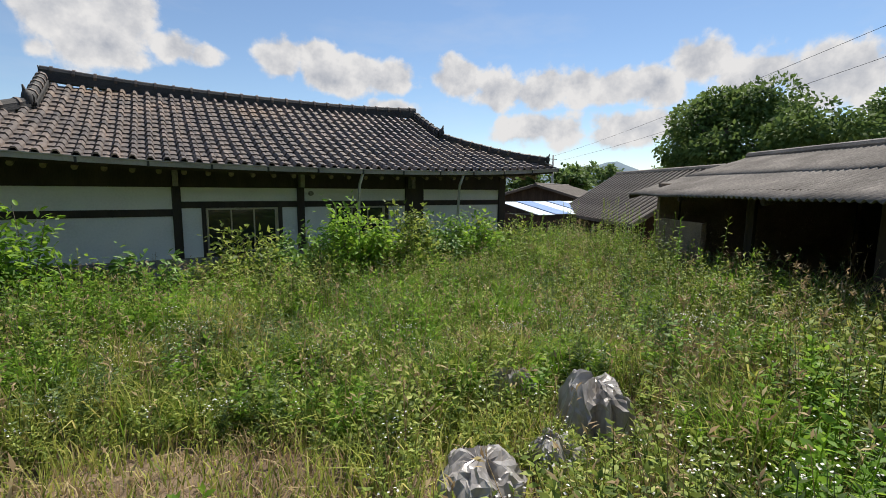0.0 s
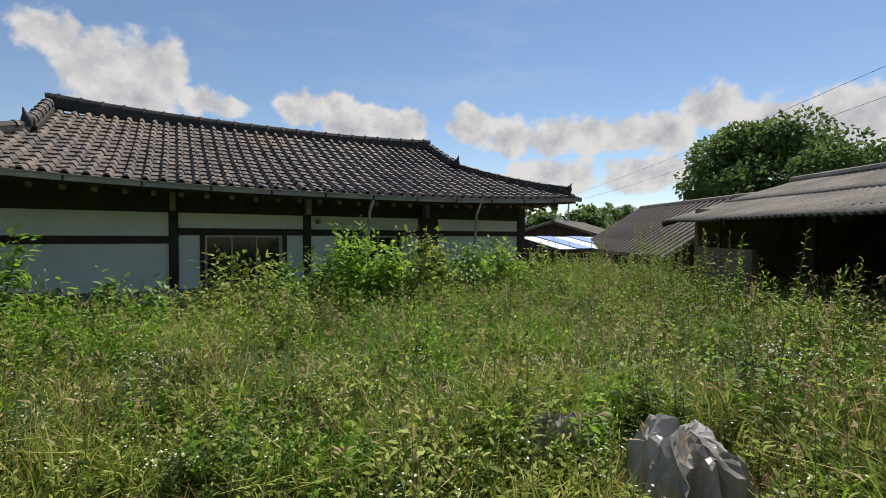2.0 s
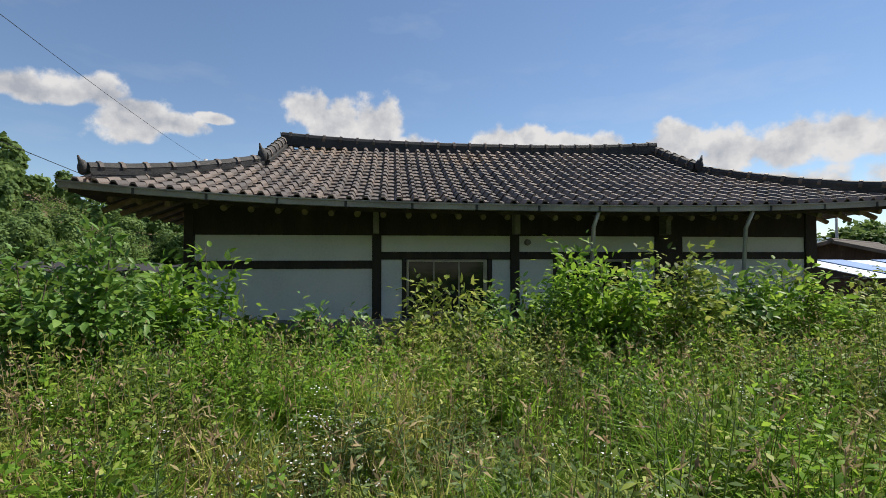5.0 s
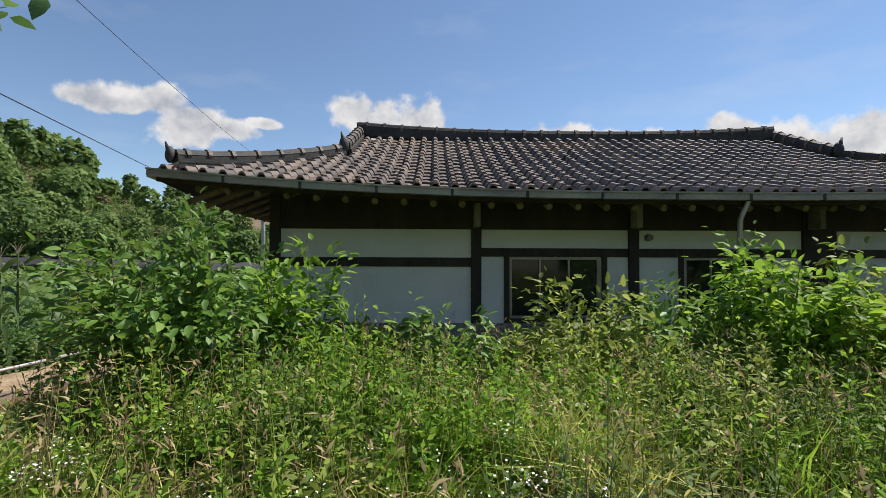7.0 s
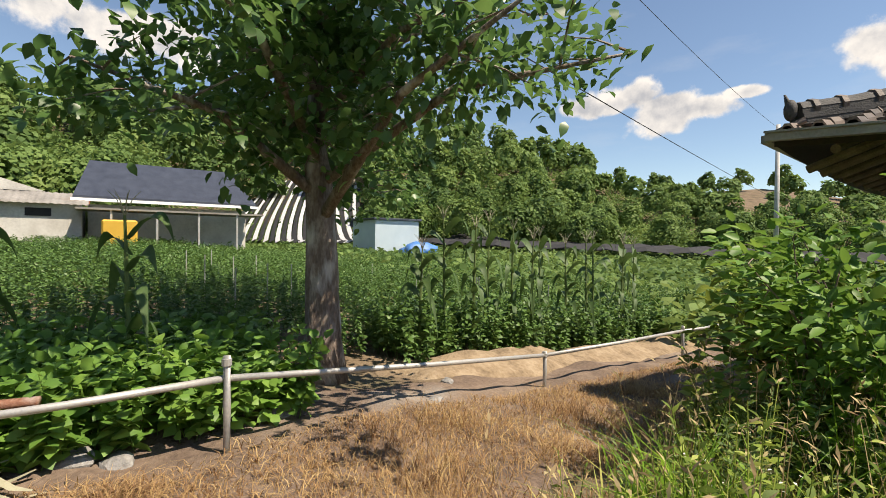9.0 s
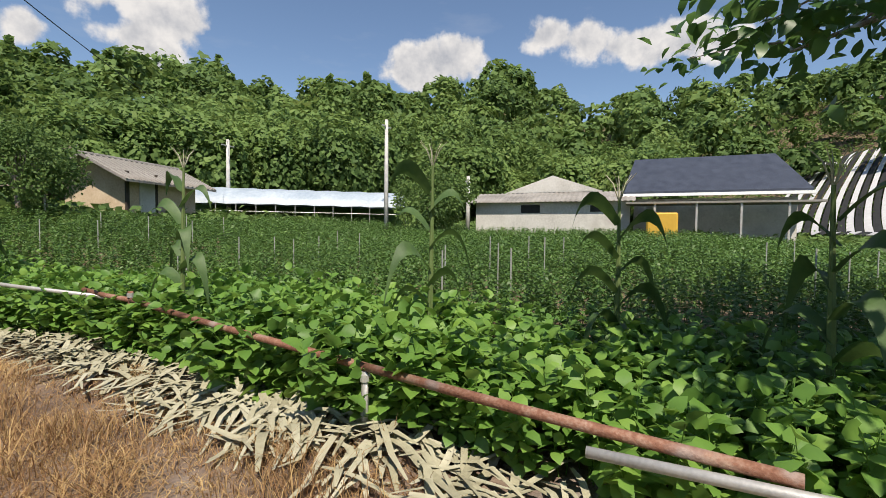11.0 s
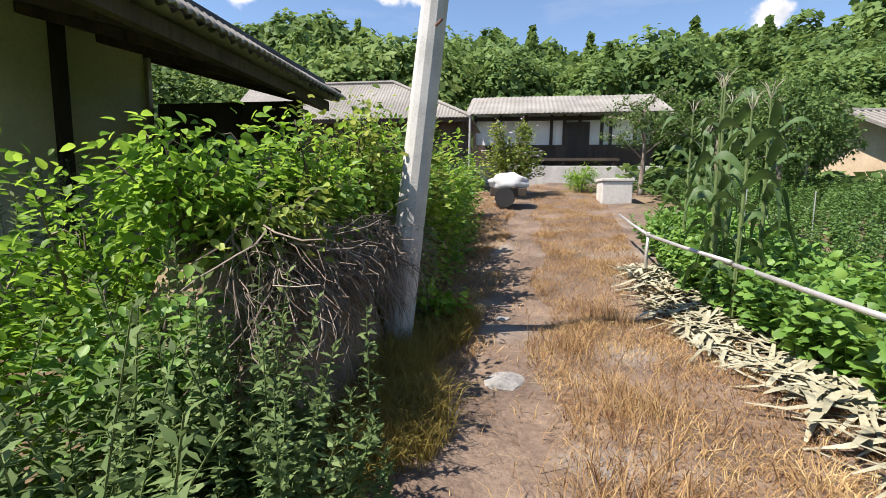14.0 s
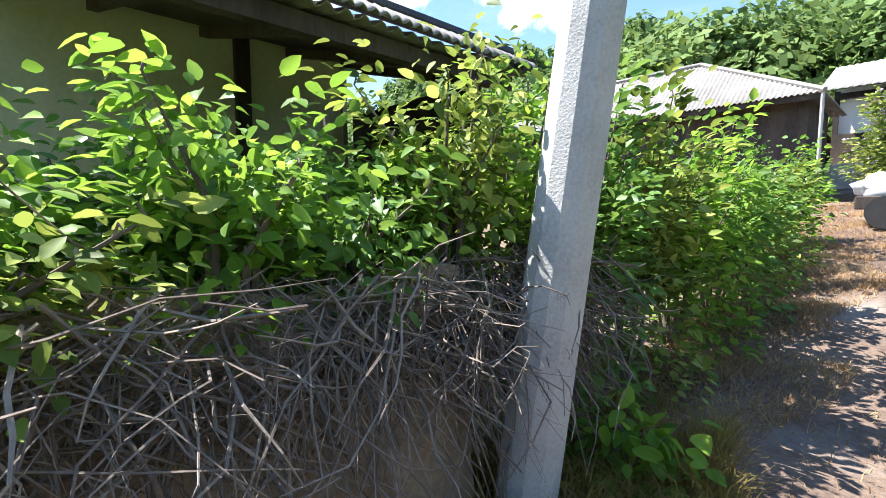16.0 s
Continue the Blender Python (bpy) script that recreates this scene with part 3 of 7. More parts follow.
def tiled_house():
    house = thing("house", pose(0, 0, 0), "traditional single-storey house with white plaster walls and dark tiled roof", "house")
    tv, tf = tile_shape()
    tile_mesh = raw("roof_tile", tv, tf, M_TILE)
    # deck under the tiles, front, back and the two hipped ends
    def deck(name, quadfn, nu, nv):
        bm = bmesh.new()
        top = [[bm.verts.new(quadfn(i / nu, j / nv)) for j in range(nv + 1)] for i in range(nu + 1)]
        low = [[bm.verts.new(Vector(v.co) - Vector((0, 0, 0.09))) for v in row] for row in top]
        for i in range(nu):
            for j in range(nv):
                bm.faces.new((top[i][j], top[i + 1][j], top[i + 1][j + 1], top[i][j + 1]))
                bm.faces.new((low[i][j], low[i][j + 1], low[i + 1][j + 1], low[i + 1][j]))
        for i in range(nu):
            bm.faces.new((top[i][0], low[i][0], low[i + 1][0], top[i + 1][0]))
        return part(name, bm, M_DARKWOOD, house, "dark roof boarding")

    def front(u, v):
        x = XL + (XR - XL) * u
        y = YE + (hip_top(x) - YE) * v
        return (x, y, roof_z(x, y) - 0.015)

    roof = deck("roof", front, 60, 10)
    deck("roof_back", lambda u, v: (front(u, v)[0], 2 * YR - front(u, v)[1], front(u, v)[2]), 30, 4)
    for name, xe, xg in (("roof_side", XL, HX0), ("roof_side", XR, HX1)):
        def side(u, v, xe=xe, xg=xg):
            half = (YR - YE) + ((YR - HYB) - (YR - YE)) * v
            y = YR + half * (2 * u - 1)
            edge = abs(2 * u - 1)
            ze = 2.56 + 0.22 * edge ** 2.5
            zt = roof_z(xg, HYB) - 0.02
            return (xe + (xg - xe) * v, y, ze + (zt - ze) * (0.85 * v + 0.15 * v * v))
        deck(name, side, 20, 6)
    for xg in (HX0, HX1):
        bm = bmesh.new()
        s = 1 if xg > 0 else -1
        a = [bm.verts.new((xg + o, y, z)) for o in (0, -0.12 * s) for y, z in ((HYB, roof_z(xg, HYB)), (YR, 4.48), (2 * YR - HYB, roof_z(xg, HYB)))]
        bm.faces.new(a[:3]), bm.faces.new(a[3:][::-1])
        part("gable", bm, M_RIDGE, house)
    # tile courses
    vs, fs, base = [], [], 0
    spots = []
    x = XL + 0.14
    while x < XR - 0.1:
        top = hip_top(x)
        y = YE - 0.06
        while y < top - 0.1:
            spots.append((x, y))
            y += 0.285
        x += 0.265
    rng = random.Random(4)
    spots.sort(key=lambda s: (s[0] - 0.5) ** 2 * 0.25 + (s[1] + 1) ** 2)
    for k, (x, y) in enumerate(spots):
        z0, z1 = roof_z(x, max(y, YE)), roof_z(x, y + 0.36)
        a = math.atan2(z1 - z0, 0.36)
        lean = math.atan2(roof_z(x + 0.1, y) - roof_z(x - 0.1, y), 0.2)
        m = Matrix.LocRotScale((x + rng.uniform(-0.006, 0.006), y + rng.uniform(-0.012, 0.012), z0 + rng.uniform(0, 0.008)), Euler((a, -lean, rng.uniform(-0.025, 0.025))), None)
        if k < 290:
            child("roof_tile", tile_mesh, roof, m=m)
        else:
            vs += [m @ Vector(v) for v in tv]
            fs += [tuple(i + base for i in f) for f in tf]
            base += len(tv)
    # the hipped ends carry tiles that run sideways
    for xe, xg, s in ((XL, HX0, 1), (XR, HX1, -1)):
        y = YE + 0.15
        while y < 2 * YR - YE - 0.1:
            edge = abs(y - YR) / (YR - YE)
            reach = 1.0 if edge < (YR - HYB) / (YR - YE) else (1 - edge) / (1 - (YR - HYB) / (YR - YE))
            ze, zt = 2.56 + 0.22 * edge ** 2.5, roof_z(xg, HYB)
            d = -0.05
            while d < abs(xg - xe) * reach - 0.15:
                v = d / abs(xg - xe)
                z = ze + (zt - ze) * (0.85 * v + 0.15 * v * v)
                a = math.atan2((zt - ze), abs(xg - xe))
                m = Matrix.Translation((xe + s * d, y, z)) @ Matrix.Rotation(-s * math.pi / 2, 4, "Z") @ Matrix.Rotation(a, 4, "X")
                vs += [m @ Vector(q) for q in tv]
                fs += [tuple(i + base for i in f) for f in tf]
                base += len(tv)
                d += 0.285
            y += 0.265
    rest = child("roof_tile_rows", raw("roof_tile_rows", vs, fs, M_TILE_I), roof)
    rest["kind"] = "stuff"
    # ridges: stacked courses with a rounded cap and cap tiles standing proud
    def ridge(pts, w, hgt, caps=True):
        body = child("ridge", None, house, "stacked dark ridge tiles")
        for a, b in zip(pts, pts[1:]):
            a, b = Vector(a), Vector(b)
            for k in range(3):
                up = Vector((0, 0, hgt * (k + 0.5) / 3))
                part("ridge_course", plank(bmesh.new(), a + up, b + up, w * (1.0 - 0.1 * k) + (0.03 if k % 2 else 0), hgt / 3), M_RIDGE, body)
            part("ridge_roll", beam(bmesh.new(), a + Vector((0, 0, hgt)), b + Vector((0, 0, hgt)), w * 0.42, sides=8), M_RIDGE, body)
        for a, b in zip(pts, pts[1:]):
            a, b = Vector(a), Vector(b)
            n = max(1, int((b - a).length / 0.3)) if caps else 0
            for j in range(n):
                p = a.lerp(b, (j + 0.5) / n) + Vector((0, 0, hgt))
                d = (b - a).normalized() * 0.03
                part("cap_tile", beam(bmesh.new(), p - d, p + d, w * 0.52, sides=8), M_TILE, body)
        return body

    n = 12
    ridge([(HX0 - 0.05 + (HX1 - HX0 + 0.1) * i / n, YR, 4.42 + 0.17 * abs(2 * i / n - 1) ** 2.5) for i in range(n + 1)], 0.24, 0.24)
    for xg, xc, s in ((HX0, XL, -1), (HX1, XR, 1)):
        ridge([(xg, YR + (HYB - YR) * t, roof_z(xg, YR + (HYB - YR) * t) - 0.02) for t in (0.08, 0.4, 0.75, 1.0)], 0.24, 0.26)
        ridge([(xg, YR - (HYB - YR) * t, roof_z(xg, YR + (HYB - YR) * t) - 0.02) for t in (0.08, 0.5, 1.0)], 0.24, 0.26, False)
        ridge([(xg + (xc - xg) * t, HYB + (YE - HYB) * t, roof_z(xg + (xc - xg) * t, HYB + (YE - HYB) * t) + 0.0 + 0.1 * t ** 3) for t in (0.02, 0.25, 0.5, 0.75, 0.93)], 0.2, 0.18)
        ridge([(xg + (xc - xg) * t, 2 * YR - (HYB + (YE - HYB) * t), roof_z(xg + (xc - xg) * t, HYB + (YE - HYB) * t)) for t in (0.02, 0.5, 0.95)], 0.2, 0.18, False)
        # upturned end tiles
        for (ex, ey, ez, r) in ((xg + s * 0.03, YR, 4.74, 0.09), (xg + s * 0.02, HYB - 0.06, roof_z(xg, HYB) + 0.22, 0.13), (xg + (xc - xg) * 0.95, HYB + (YE - HYB) * 0.95, roof_z(xc, YE) + 0.3, 0.09)):
            bm = bmesh.new()
            bmesh.ops.create_uvsphere(bm, u_segments=10, v_segments=7, radius=r, matrix=Matrix.Translation((ex, ey, ez)) @ Matrix.Diagonal((0.75, 0.75, 1.35, 1)))
            beam(bm, (ex, ey, ez), (ex + s * 0.05, ey - 0.03, ez + r * 2.0), r * 0.55, r * 0.12)
            part("end_tile", bm, M_RIDGE, house, "upturned dark end tile", smooth=True)
    # rafters with pale ends
    x = XL + 0.5
    while x < XR - 0.4:
        bm = bmesh.new()
        lean = 0.0 if -2.8 < x < 8.2 else (0.25 if x < 0 else -0.25)
        beam(bm, (x, YE + 0.14, eave_z(x) - 0.14), (x + lean, 0.35, eave_z(x) + 0.32), 0.05, sides=10)
        part("rafter", bm, M_RAFTER, house, "round rafter with a pale sawn end")
        x += 0.415
    y = YE + 0.6
    while y < 2 * YR - YE - 0.5:
        for xe, s in ((XL, 1), (XR, -1)):
            bm = bmesh.new()
            beam(bm, (xe + s * 0.14, y, 2.46), (xe + s * 1.4, y, 2.95), 0.05, sides=8)
            part("rafter", bm, M_RAFTER, house)
        y += 0.5
    # gutter in sections, with joints
    cuts = [XL - 0.05 + (XR - XL + 0.1) * i / 14 for i in range(15)]
    for a, b in zip(cuts, cuts[1:]):
        bm = bmesh.new()
        plank(bm, (a + 0.004, YE - 0.1, eave_z(a) - 0.01), (b - 0.004, YE - 0.1, eave_z(b) - 0.01), 0.1, 0.085)
        plank(bm, (a + 0.002, YE - 0.105, eave_z(a) + 0.042), (b - 0.002, YE - 0.105, eave_z(b) + 0.042), 0.13, 0.022)
        g = part("gutter", bm, M_GUTTER, house, "pale grey box gutter")
        bm = bmesh.new()
        plank(bm, (b - 0.02, YE - 0.1, eave_z(b) - 0.012), (b + 0.02, YE - 0.1, eave_z(b) - 0.012), 0.112, 0.1)
        part("bracket", bm, M_RIDGE, g)
    for y0, y1 in ((YE, YR), (YR, 2 * YR - YE)):
        for xe in (XL - 0.08, XR + 0.08):
            bm = bmesh.new()
            e0 = 2.56 + 0.22 * (abs(y0 - YR) / (YR - YE)) ** 2.5
            e1 = 2.56 + 0.22 * (abs(y1 - YR) / (YR - YE)) ** 2.5
            plank(bm, (xe, y0, e0 - 0.01), (xe, y1, e1 - 0.01), 0.1, 0.085)
            part("gutter", bm, M_GUTTER, house)
    for xp in (3.62, 6.42):
        bm = bmesh.new()
        v, f = tube([(xp, YE - 0.08, eave_z(xp) - 0.05), (xp - 0.03, YE + 0.05, 2.2), (xp - 0.06, YE + 0.1, 1.2), (xp - 0.06, YE + 0.1, 0.1)], [0.035] * 4, 8)
        child("downpipe", raw("downpipe", v, f, M_PIPE, True), house, "thin grey rain pipe")
    # posts, beams and plaster panels
    WX0, WX1, D = -3.4, 8.75, 7.0
    # the 0.56 wide entry is a dark doorway, filled with solid dark wood
    posts = [(-3.4, 0.17), (-0.165, 0.165), (2.4, 0.17), (5.28, 0.56), (8.5, 0.25)]
    for x, w in posts:
        bm = box(bmesh.new(), (x, -0.05, 0.3), (x + w, 0.14, 2.62), 0.008)
        part("post", bm, M_DARKWOOD, house)
    for x in (-0.14, 2.42, 5.35):
        bm = box(bmesh.new(), (x, -0.3, 2.12), (x + 0.1, -0.05, 2.5), 0.01)
        part("bracket", bm, M_STONE, house, "grey weathered bracket under the eave")
    bm = box(bmesh.new(), (WX0, -0.03, 2.1), (WX1, 0.16, 2.7))
    part("lintel_beam", bm, M_DARKWOOD, house)
    bays = [(-3.23, -0.165), (0.0, 2.4), (2.57, 5.28), (5.84, 8.5)]
    for k, (a, b) in enumerate(bays):
        lo, mid = (1.643, 1.495) if k == 0 else (1.8, 1.66)
        part("wall_panel", box(bmesh.new(), (a, 0, lo), (b, 0.1, 2.1)), M_WHITE, house)
        part("rail", box(bmesh.new(), (a, -0.025, mid), (b, 0.1, lo)), M_DARKWOOD, house)
        if k in (0, 3):
            part("wall_panel", box(bmesh.new(), (a, 0, 0.59), (b, 0.1, mid)), M_WHITE, house)
        else:
            wa, wb = a + 0.37, b - 0.35
            if k == 2:
                wa, wb = a + 0.66, b - 0.5
            part("wall_panel", box(bmesh.new(), (a, 0, 0.59), (wa, 0.1, mid)), M_WHITE, house)
            part("wall_panel", box(bmesh.new(), (wb, 0, 0.59), (b, 0.1, mid)), M_WHITE, house)
            for xa, xb in ((wa, wa + 0.08), (wb - 0.08, wb)):
                part("jamb", box(bmesh.new(), (xa, -0.03, 0.59), (xb, 0.1, mid)), M_DARKWOOD, house)
            part("jamb", box(bmesh.new(), (wa + 0.08, -0.03, 0.59), (wb - 0.08, 0.1, 0.66)), M_DARKWOOD, house)
            win = child("window", None, house, "sliding metal window with dark glass")
            fa, fb, fz0, fz1 = wa + 0.09, wb - 0.09, 0.665, mid - 0.005
            bm = bmesh.new()
            for lo_, hi_ in (((fa, -0.01, fz1 - 0.04), (fb, 0.06, fz1)), ((fa, -0.01, fz0), (fb, 0.06, fz0 + 0.04)), ((fa, -0.01, fz0 + 0.04), (fa + 0.04, 0.06, fz1 - 0.04)), ((fb - 0.04, -0.01, fz0 + 0.04), (fb, 0.06, fz1 - 0.04))):
                box(bm, lo_, hi_)
            part("frame", bm, M_ALU, win)
            for j in range(3):
                s0, s1 = fa + 0.04 + (fb - fa - 0.08) * j / 3, fa + 0.04 + (fb - fa - 0.08) * (j + 1) / 3
                part("stile", box(bmesh.new(), (s1 - 0.03, 0.0, fz0 + 0.04), (s1, 0.05, fz1 - 0.04)), M_ALU, win)
                part("pane", box(bmesh.new(), (s0, 0.03, fz0 + 0.04), (s1 - 0.03, 0.04, fz1 - 0.04)), M_GLASS, win)
    for xa, xb, ya, yb in ((WX0, WX0 + 0.15, 0.14, D), (WX1 - 0.15, WX1, 0.14, D), (WX0, WX1, D, D + 0.15)):
        part("wall_panel", box(bmesh.new(), (xa, ya, 0.59), (xb, yb, 2.1)), M_WHITE, house)
        part("lintel_beam", box(bmesh.new(), (xa - 0.02, ya, 2.1), (xb + 0.02, yb, 2.8)), M_DARKWOOD, house)
    for y in (2.3, 4.6):
        part("post", box(bmesh.new(), (WX0 - 0.04, y, 0.3), (WX0 + 0.16, y + 0.17, 2.6)), M_DARKWOOD, house)
    part("attic_wall", box(bmesh.new(), (WX0 + 0.2, 0.2, 2.7), (WX1 - 0.2, D - 0.2, 2.9)), M_DARKWOOD, house)
    part("foundation", box(bmesh.new(), (WX0 - 0.1, -0.1, -0.6), (WX1 + 0.1, D + 0.2, 0.43), 0.02), M_STONE, house, "grey cement foundation")
    part("base_course", box(bmesh.new(), (WX0 - 0.06, -0.06, 0.43), (WX1 + 0.06, D + 0.18, 0.59)), M_STONE, house)
    x = WX0
    while x < WX1:
        part("vent_block", box(bmesh.new(), (x, -0.075, 0.465), (x + 0.065, -0.055, 0.545), 0.006), M_GUTTER, house)
        x += 0.125
    # small box on the wall
    bm = bmesh.new()
    bmesh.ops.create_cone(bm, cap_ends=True, segments=16, radius1=0.06, radius2=0.05, depth=0.09, matrix=Matrix.Translation((2.73, -0.05, 1.98)) @ Matrix.Rotation(math.pi / 2, 4, "X"))
    part("wall_vent", bm, M_STONE, house, "small round grey vent cowl")
    return house


tiled_house()


# ---- corrugated roofs ----
def corrugated(name, parent, a, along, up, mat, label="", pitch=0.13, depth=0.026, sheets=1):
    """A wavy roof from corner a: the waves follow one another along 'along' and run up 'up'. One mesh a sheet."""
    a, along, up = Vector(a), Vector(along), Vector(up)
    nrm = along.cross(up).normalized()
    if nrm.z < 0:
        nrm = -nrm
    n = max(4, int(along.length / pitch) * 4)
    rows = 4
    obs = []
    for s in range(sheets):
        u0, u1 = s / sheets - (0.03 if s else 0), (s + 1) / sheets
        v, f = [], []
        for j in range(rows + 1):
            t = u0 + (u1 - u0) * j / rows
            for i in range(n + 1):
                w = math.sin(2 * math.pi * i / 4 + 0.4) * depth + 0.02 * noise.noise(Vector((i * 0.03, t * 5, a.x)))
                v.append(a + along * (i / n) + up * t + nrm * (w + 0.02 * (1 - (t - u0) / (u1 - u0))))
        k = len(v)
        v += [p - nrm * 0.012 for p in v]
        for j in range(rows):
            for i in range(n):
                q = (j * (n + 1) + i, j * (n + 1) + i + 1, (j + 1) * (n + 1) + i + 1, (j + 1) * (n + 1) + i)
                f.append(q)
                f.append(tuple(k + c for c in q[::-1]))
        for i in range(n):
            f.append((i, k + i, k + i + 1, i + 1))
        obs.append(child(name, raw(name, v, f, mat, True), parent, label))
    return obs


def barn():
    b = thing("barn", pose(9.45, -3.9, 0.3), "open-sided barn under a weathered corrugated slate roof", "barn")
    W = lambda p: Vector(p) - Vector((9.45, -3.9, 0.3))
    d, o = Vector((-0.5, -0.866, 0)), Vector((0.866, -0.5, 0))
    c = Vector((9.45, -3.9, 2.02))
    ln = 9.0
    up = o * 3.0 + Vector((0, 0, 0.95))
    corrugated("roof_sheet", b, W(c), d * ln, up, M_SLATE, "lichen-stained corrugated slate sheets", sheets=2)
    corrugated("roof_sheet", b, W(c + o * 6.0), d * ln, -o * 3.0 + Vector((0, 0, 0.95)), M_SLATE, "lichen-stained corrugated slate sheets", sheets=2)
    bm = bmesh.new()
    beam(bm, W(c + up + d * -0.05 + Vector((0, 0, 0.03))), W(c + up + d * ln + Vector((0, 0, 0.03))), 0.09, sides=8)
    part("ridge_cap", bm, M_SLATE, b)
    for s in (0.55, 3.0, 5.5, 8.2):
        for k, w in enumerate((1.0, 5.3)):
            p = c + d * s + o * w
            part("post", plank(bmesh.new(), W((p.x, p.y, 0.0)), W((p.x, p.y, 2.02 + min(w, 6 - w) * 0.3)), 0.13, 0.13), M_SHADE, b)
    for w in (0.45, 5.5):
        part("eave_beam", plank(bmesh.new(), W(c + d * 0.1 + o * w + Vector((0, 0, 0.08))), W(c + d * 8.9 + o * w + Vector((0, 0, 0.08))), 0.1, 0.14), M_SHADE, b)
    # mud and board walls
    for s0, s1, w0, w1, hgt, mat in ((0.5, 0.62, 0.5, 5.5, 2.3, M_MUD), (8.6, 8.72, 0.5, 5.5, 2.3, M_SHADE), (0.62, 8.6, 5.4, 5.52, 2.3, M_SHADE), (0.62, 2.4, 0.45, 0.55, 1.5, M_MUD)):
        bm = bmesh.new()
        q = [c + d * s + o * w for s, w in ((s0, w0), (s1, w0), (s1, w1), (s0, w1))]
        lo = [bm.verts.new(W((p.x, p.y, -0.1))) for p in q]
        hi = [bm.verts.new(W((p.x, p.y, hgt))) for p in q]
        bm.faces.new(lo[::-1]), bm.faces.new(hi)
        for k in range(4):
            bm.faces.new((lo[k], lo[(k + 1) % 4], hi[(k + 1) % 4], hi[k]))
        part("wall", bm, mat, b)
    for s in (0.0, 2.2, 4.5, 6.7, 8.9):
        part("rafter", plank(bmesh.new(), W(c + d * s + o * 0.05 - Vector((0, 0, 0.05))), W(c + d * s + up * 0.98 - Vector((0, 0, 0.05))), 0.07, 0.09), M_SHADE, b)
    return b


barn()


def gable_roof_house(name, label, category, at, turn, lx, ly, wall_h, rise, over, wall_mat, roof_mat, base=0.0, hip=False, roof_t=0.1):
    """A plain house with a pitched roof: ridge along its own x."""
    hz = thing(name, pose(at[0], at[1], at[2], 0, 0, turn), label, category)
    part("wall", box(bmesh.new(), (-lx / 2, -ly / 2, -0.5), (lx / 2, ly / 2, wall_h)), wall_mat, hz)
    ex, ey = lx / 2 + over, ly / 2 + over
    ze, zr = wall_h - rise * over / (ly / 2) + 0.02, wall_h + rise
    cut = ey * 0.9 if hip else 0
    for s in (-1, 1):
        bm = bmesh.new()
        q = [(-ex, s * ey, ze), (ex, s * ey, ze), (ex - cut, 0, zr), (-ex + cut, 0, zr)]
        lo = [bm.verts.new(p) for p in q]
        hi = [bm.verts.new((p[0], p[1], p[2] + roof_t)) for p in q]
        bm.faces.new(lo), bm.faces.new(hi[::-1])
        for k in range(4):
            bm.faces.new((lo[k], lo[(k + 1) % 4], hi[(k + 1) % 4], hi[k]))
        part("roof", bm, roof_mat, hz)
    for s in (-1, 1):
        bm = bmesh.new()
        if hip:
            q = [(s * ex, -ey, ze), (s * ex, ey, ze), (s * (ex - cut), 0, zr)]
            lo = [bm.verts.new(p) for p in q]
            hi = [bm.verts.new((p[0], p[1], p[2] + roof_t)) for p in q]
            bm.faces.new(lo), bm.faces.new(hi[::-1])
            for k in range(3):
                bm.faces.new((lo[k], lo[(k + 1) % 3], hi[(k + 1) % 3], hi[k]))
            part("roof", bm, roof_mat, hz)
        else:
            q = [(s * lx / 2, -ly / 2, wall_h), (s * lx / 2, ly / 2, wall_h), (s * lx / 2, 0, zr - 0.02)]
            a = [bm.verts.new(p) for p in q]
            b = [bm.verts.new((p[0] - s * 0.1, p[1], p[2])) for p in q]
            bm.faces.new(a), bm.faces.new(b[::-1])
            part("gable", bm, wall_mat, hz)
    n = int(2 * ex / 0.3)
    for s in (-1, 1):
        rib = None
        for k in range(n + 1):
            x = -ex + 0.06 + (2 * ex - 0.12) * k / n
            if rib is None:
                bm = beam(bmesh.new(), (0, s * ey, ze + roof_t), (0, 0, zr + roof_t), 0.055, sides=6)
                rib = part("roof_rib", bm, roof_mat, hz, m=Matrix.Translation((x, 0, 0)))
            elif not hip:
                child("roof_rib", rib.data, hz, m=Matrix.Translation((x, 0, 0)))
    bm = bmesh.new()
    beam(bm, (-ex + cut, 0, zr + roof_t), (ex - cut, 0, zr + roof_t), 0.1, sides=8)
    part("ridge", bm, roof_mat, hz)
    return hz


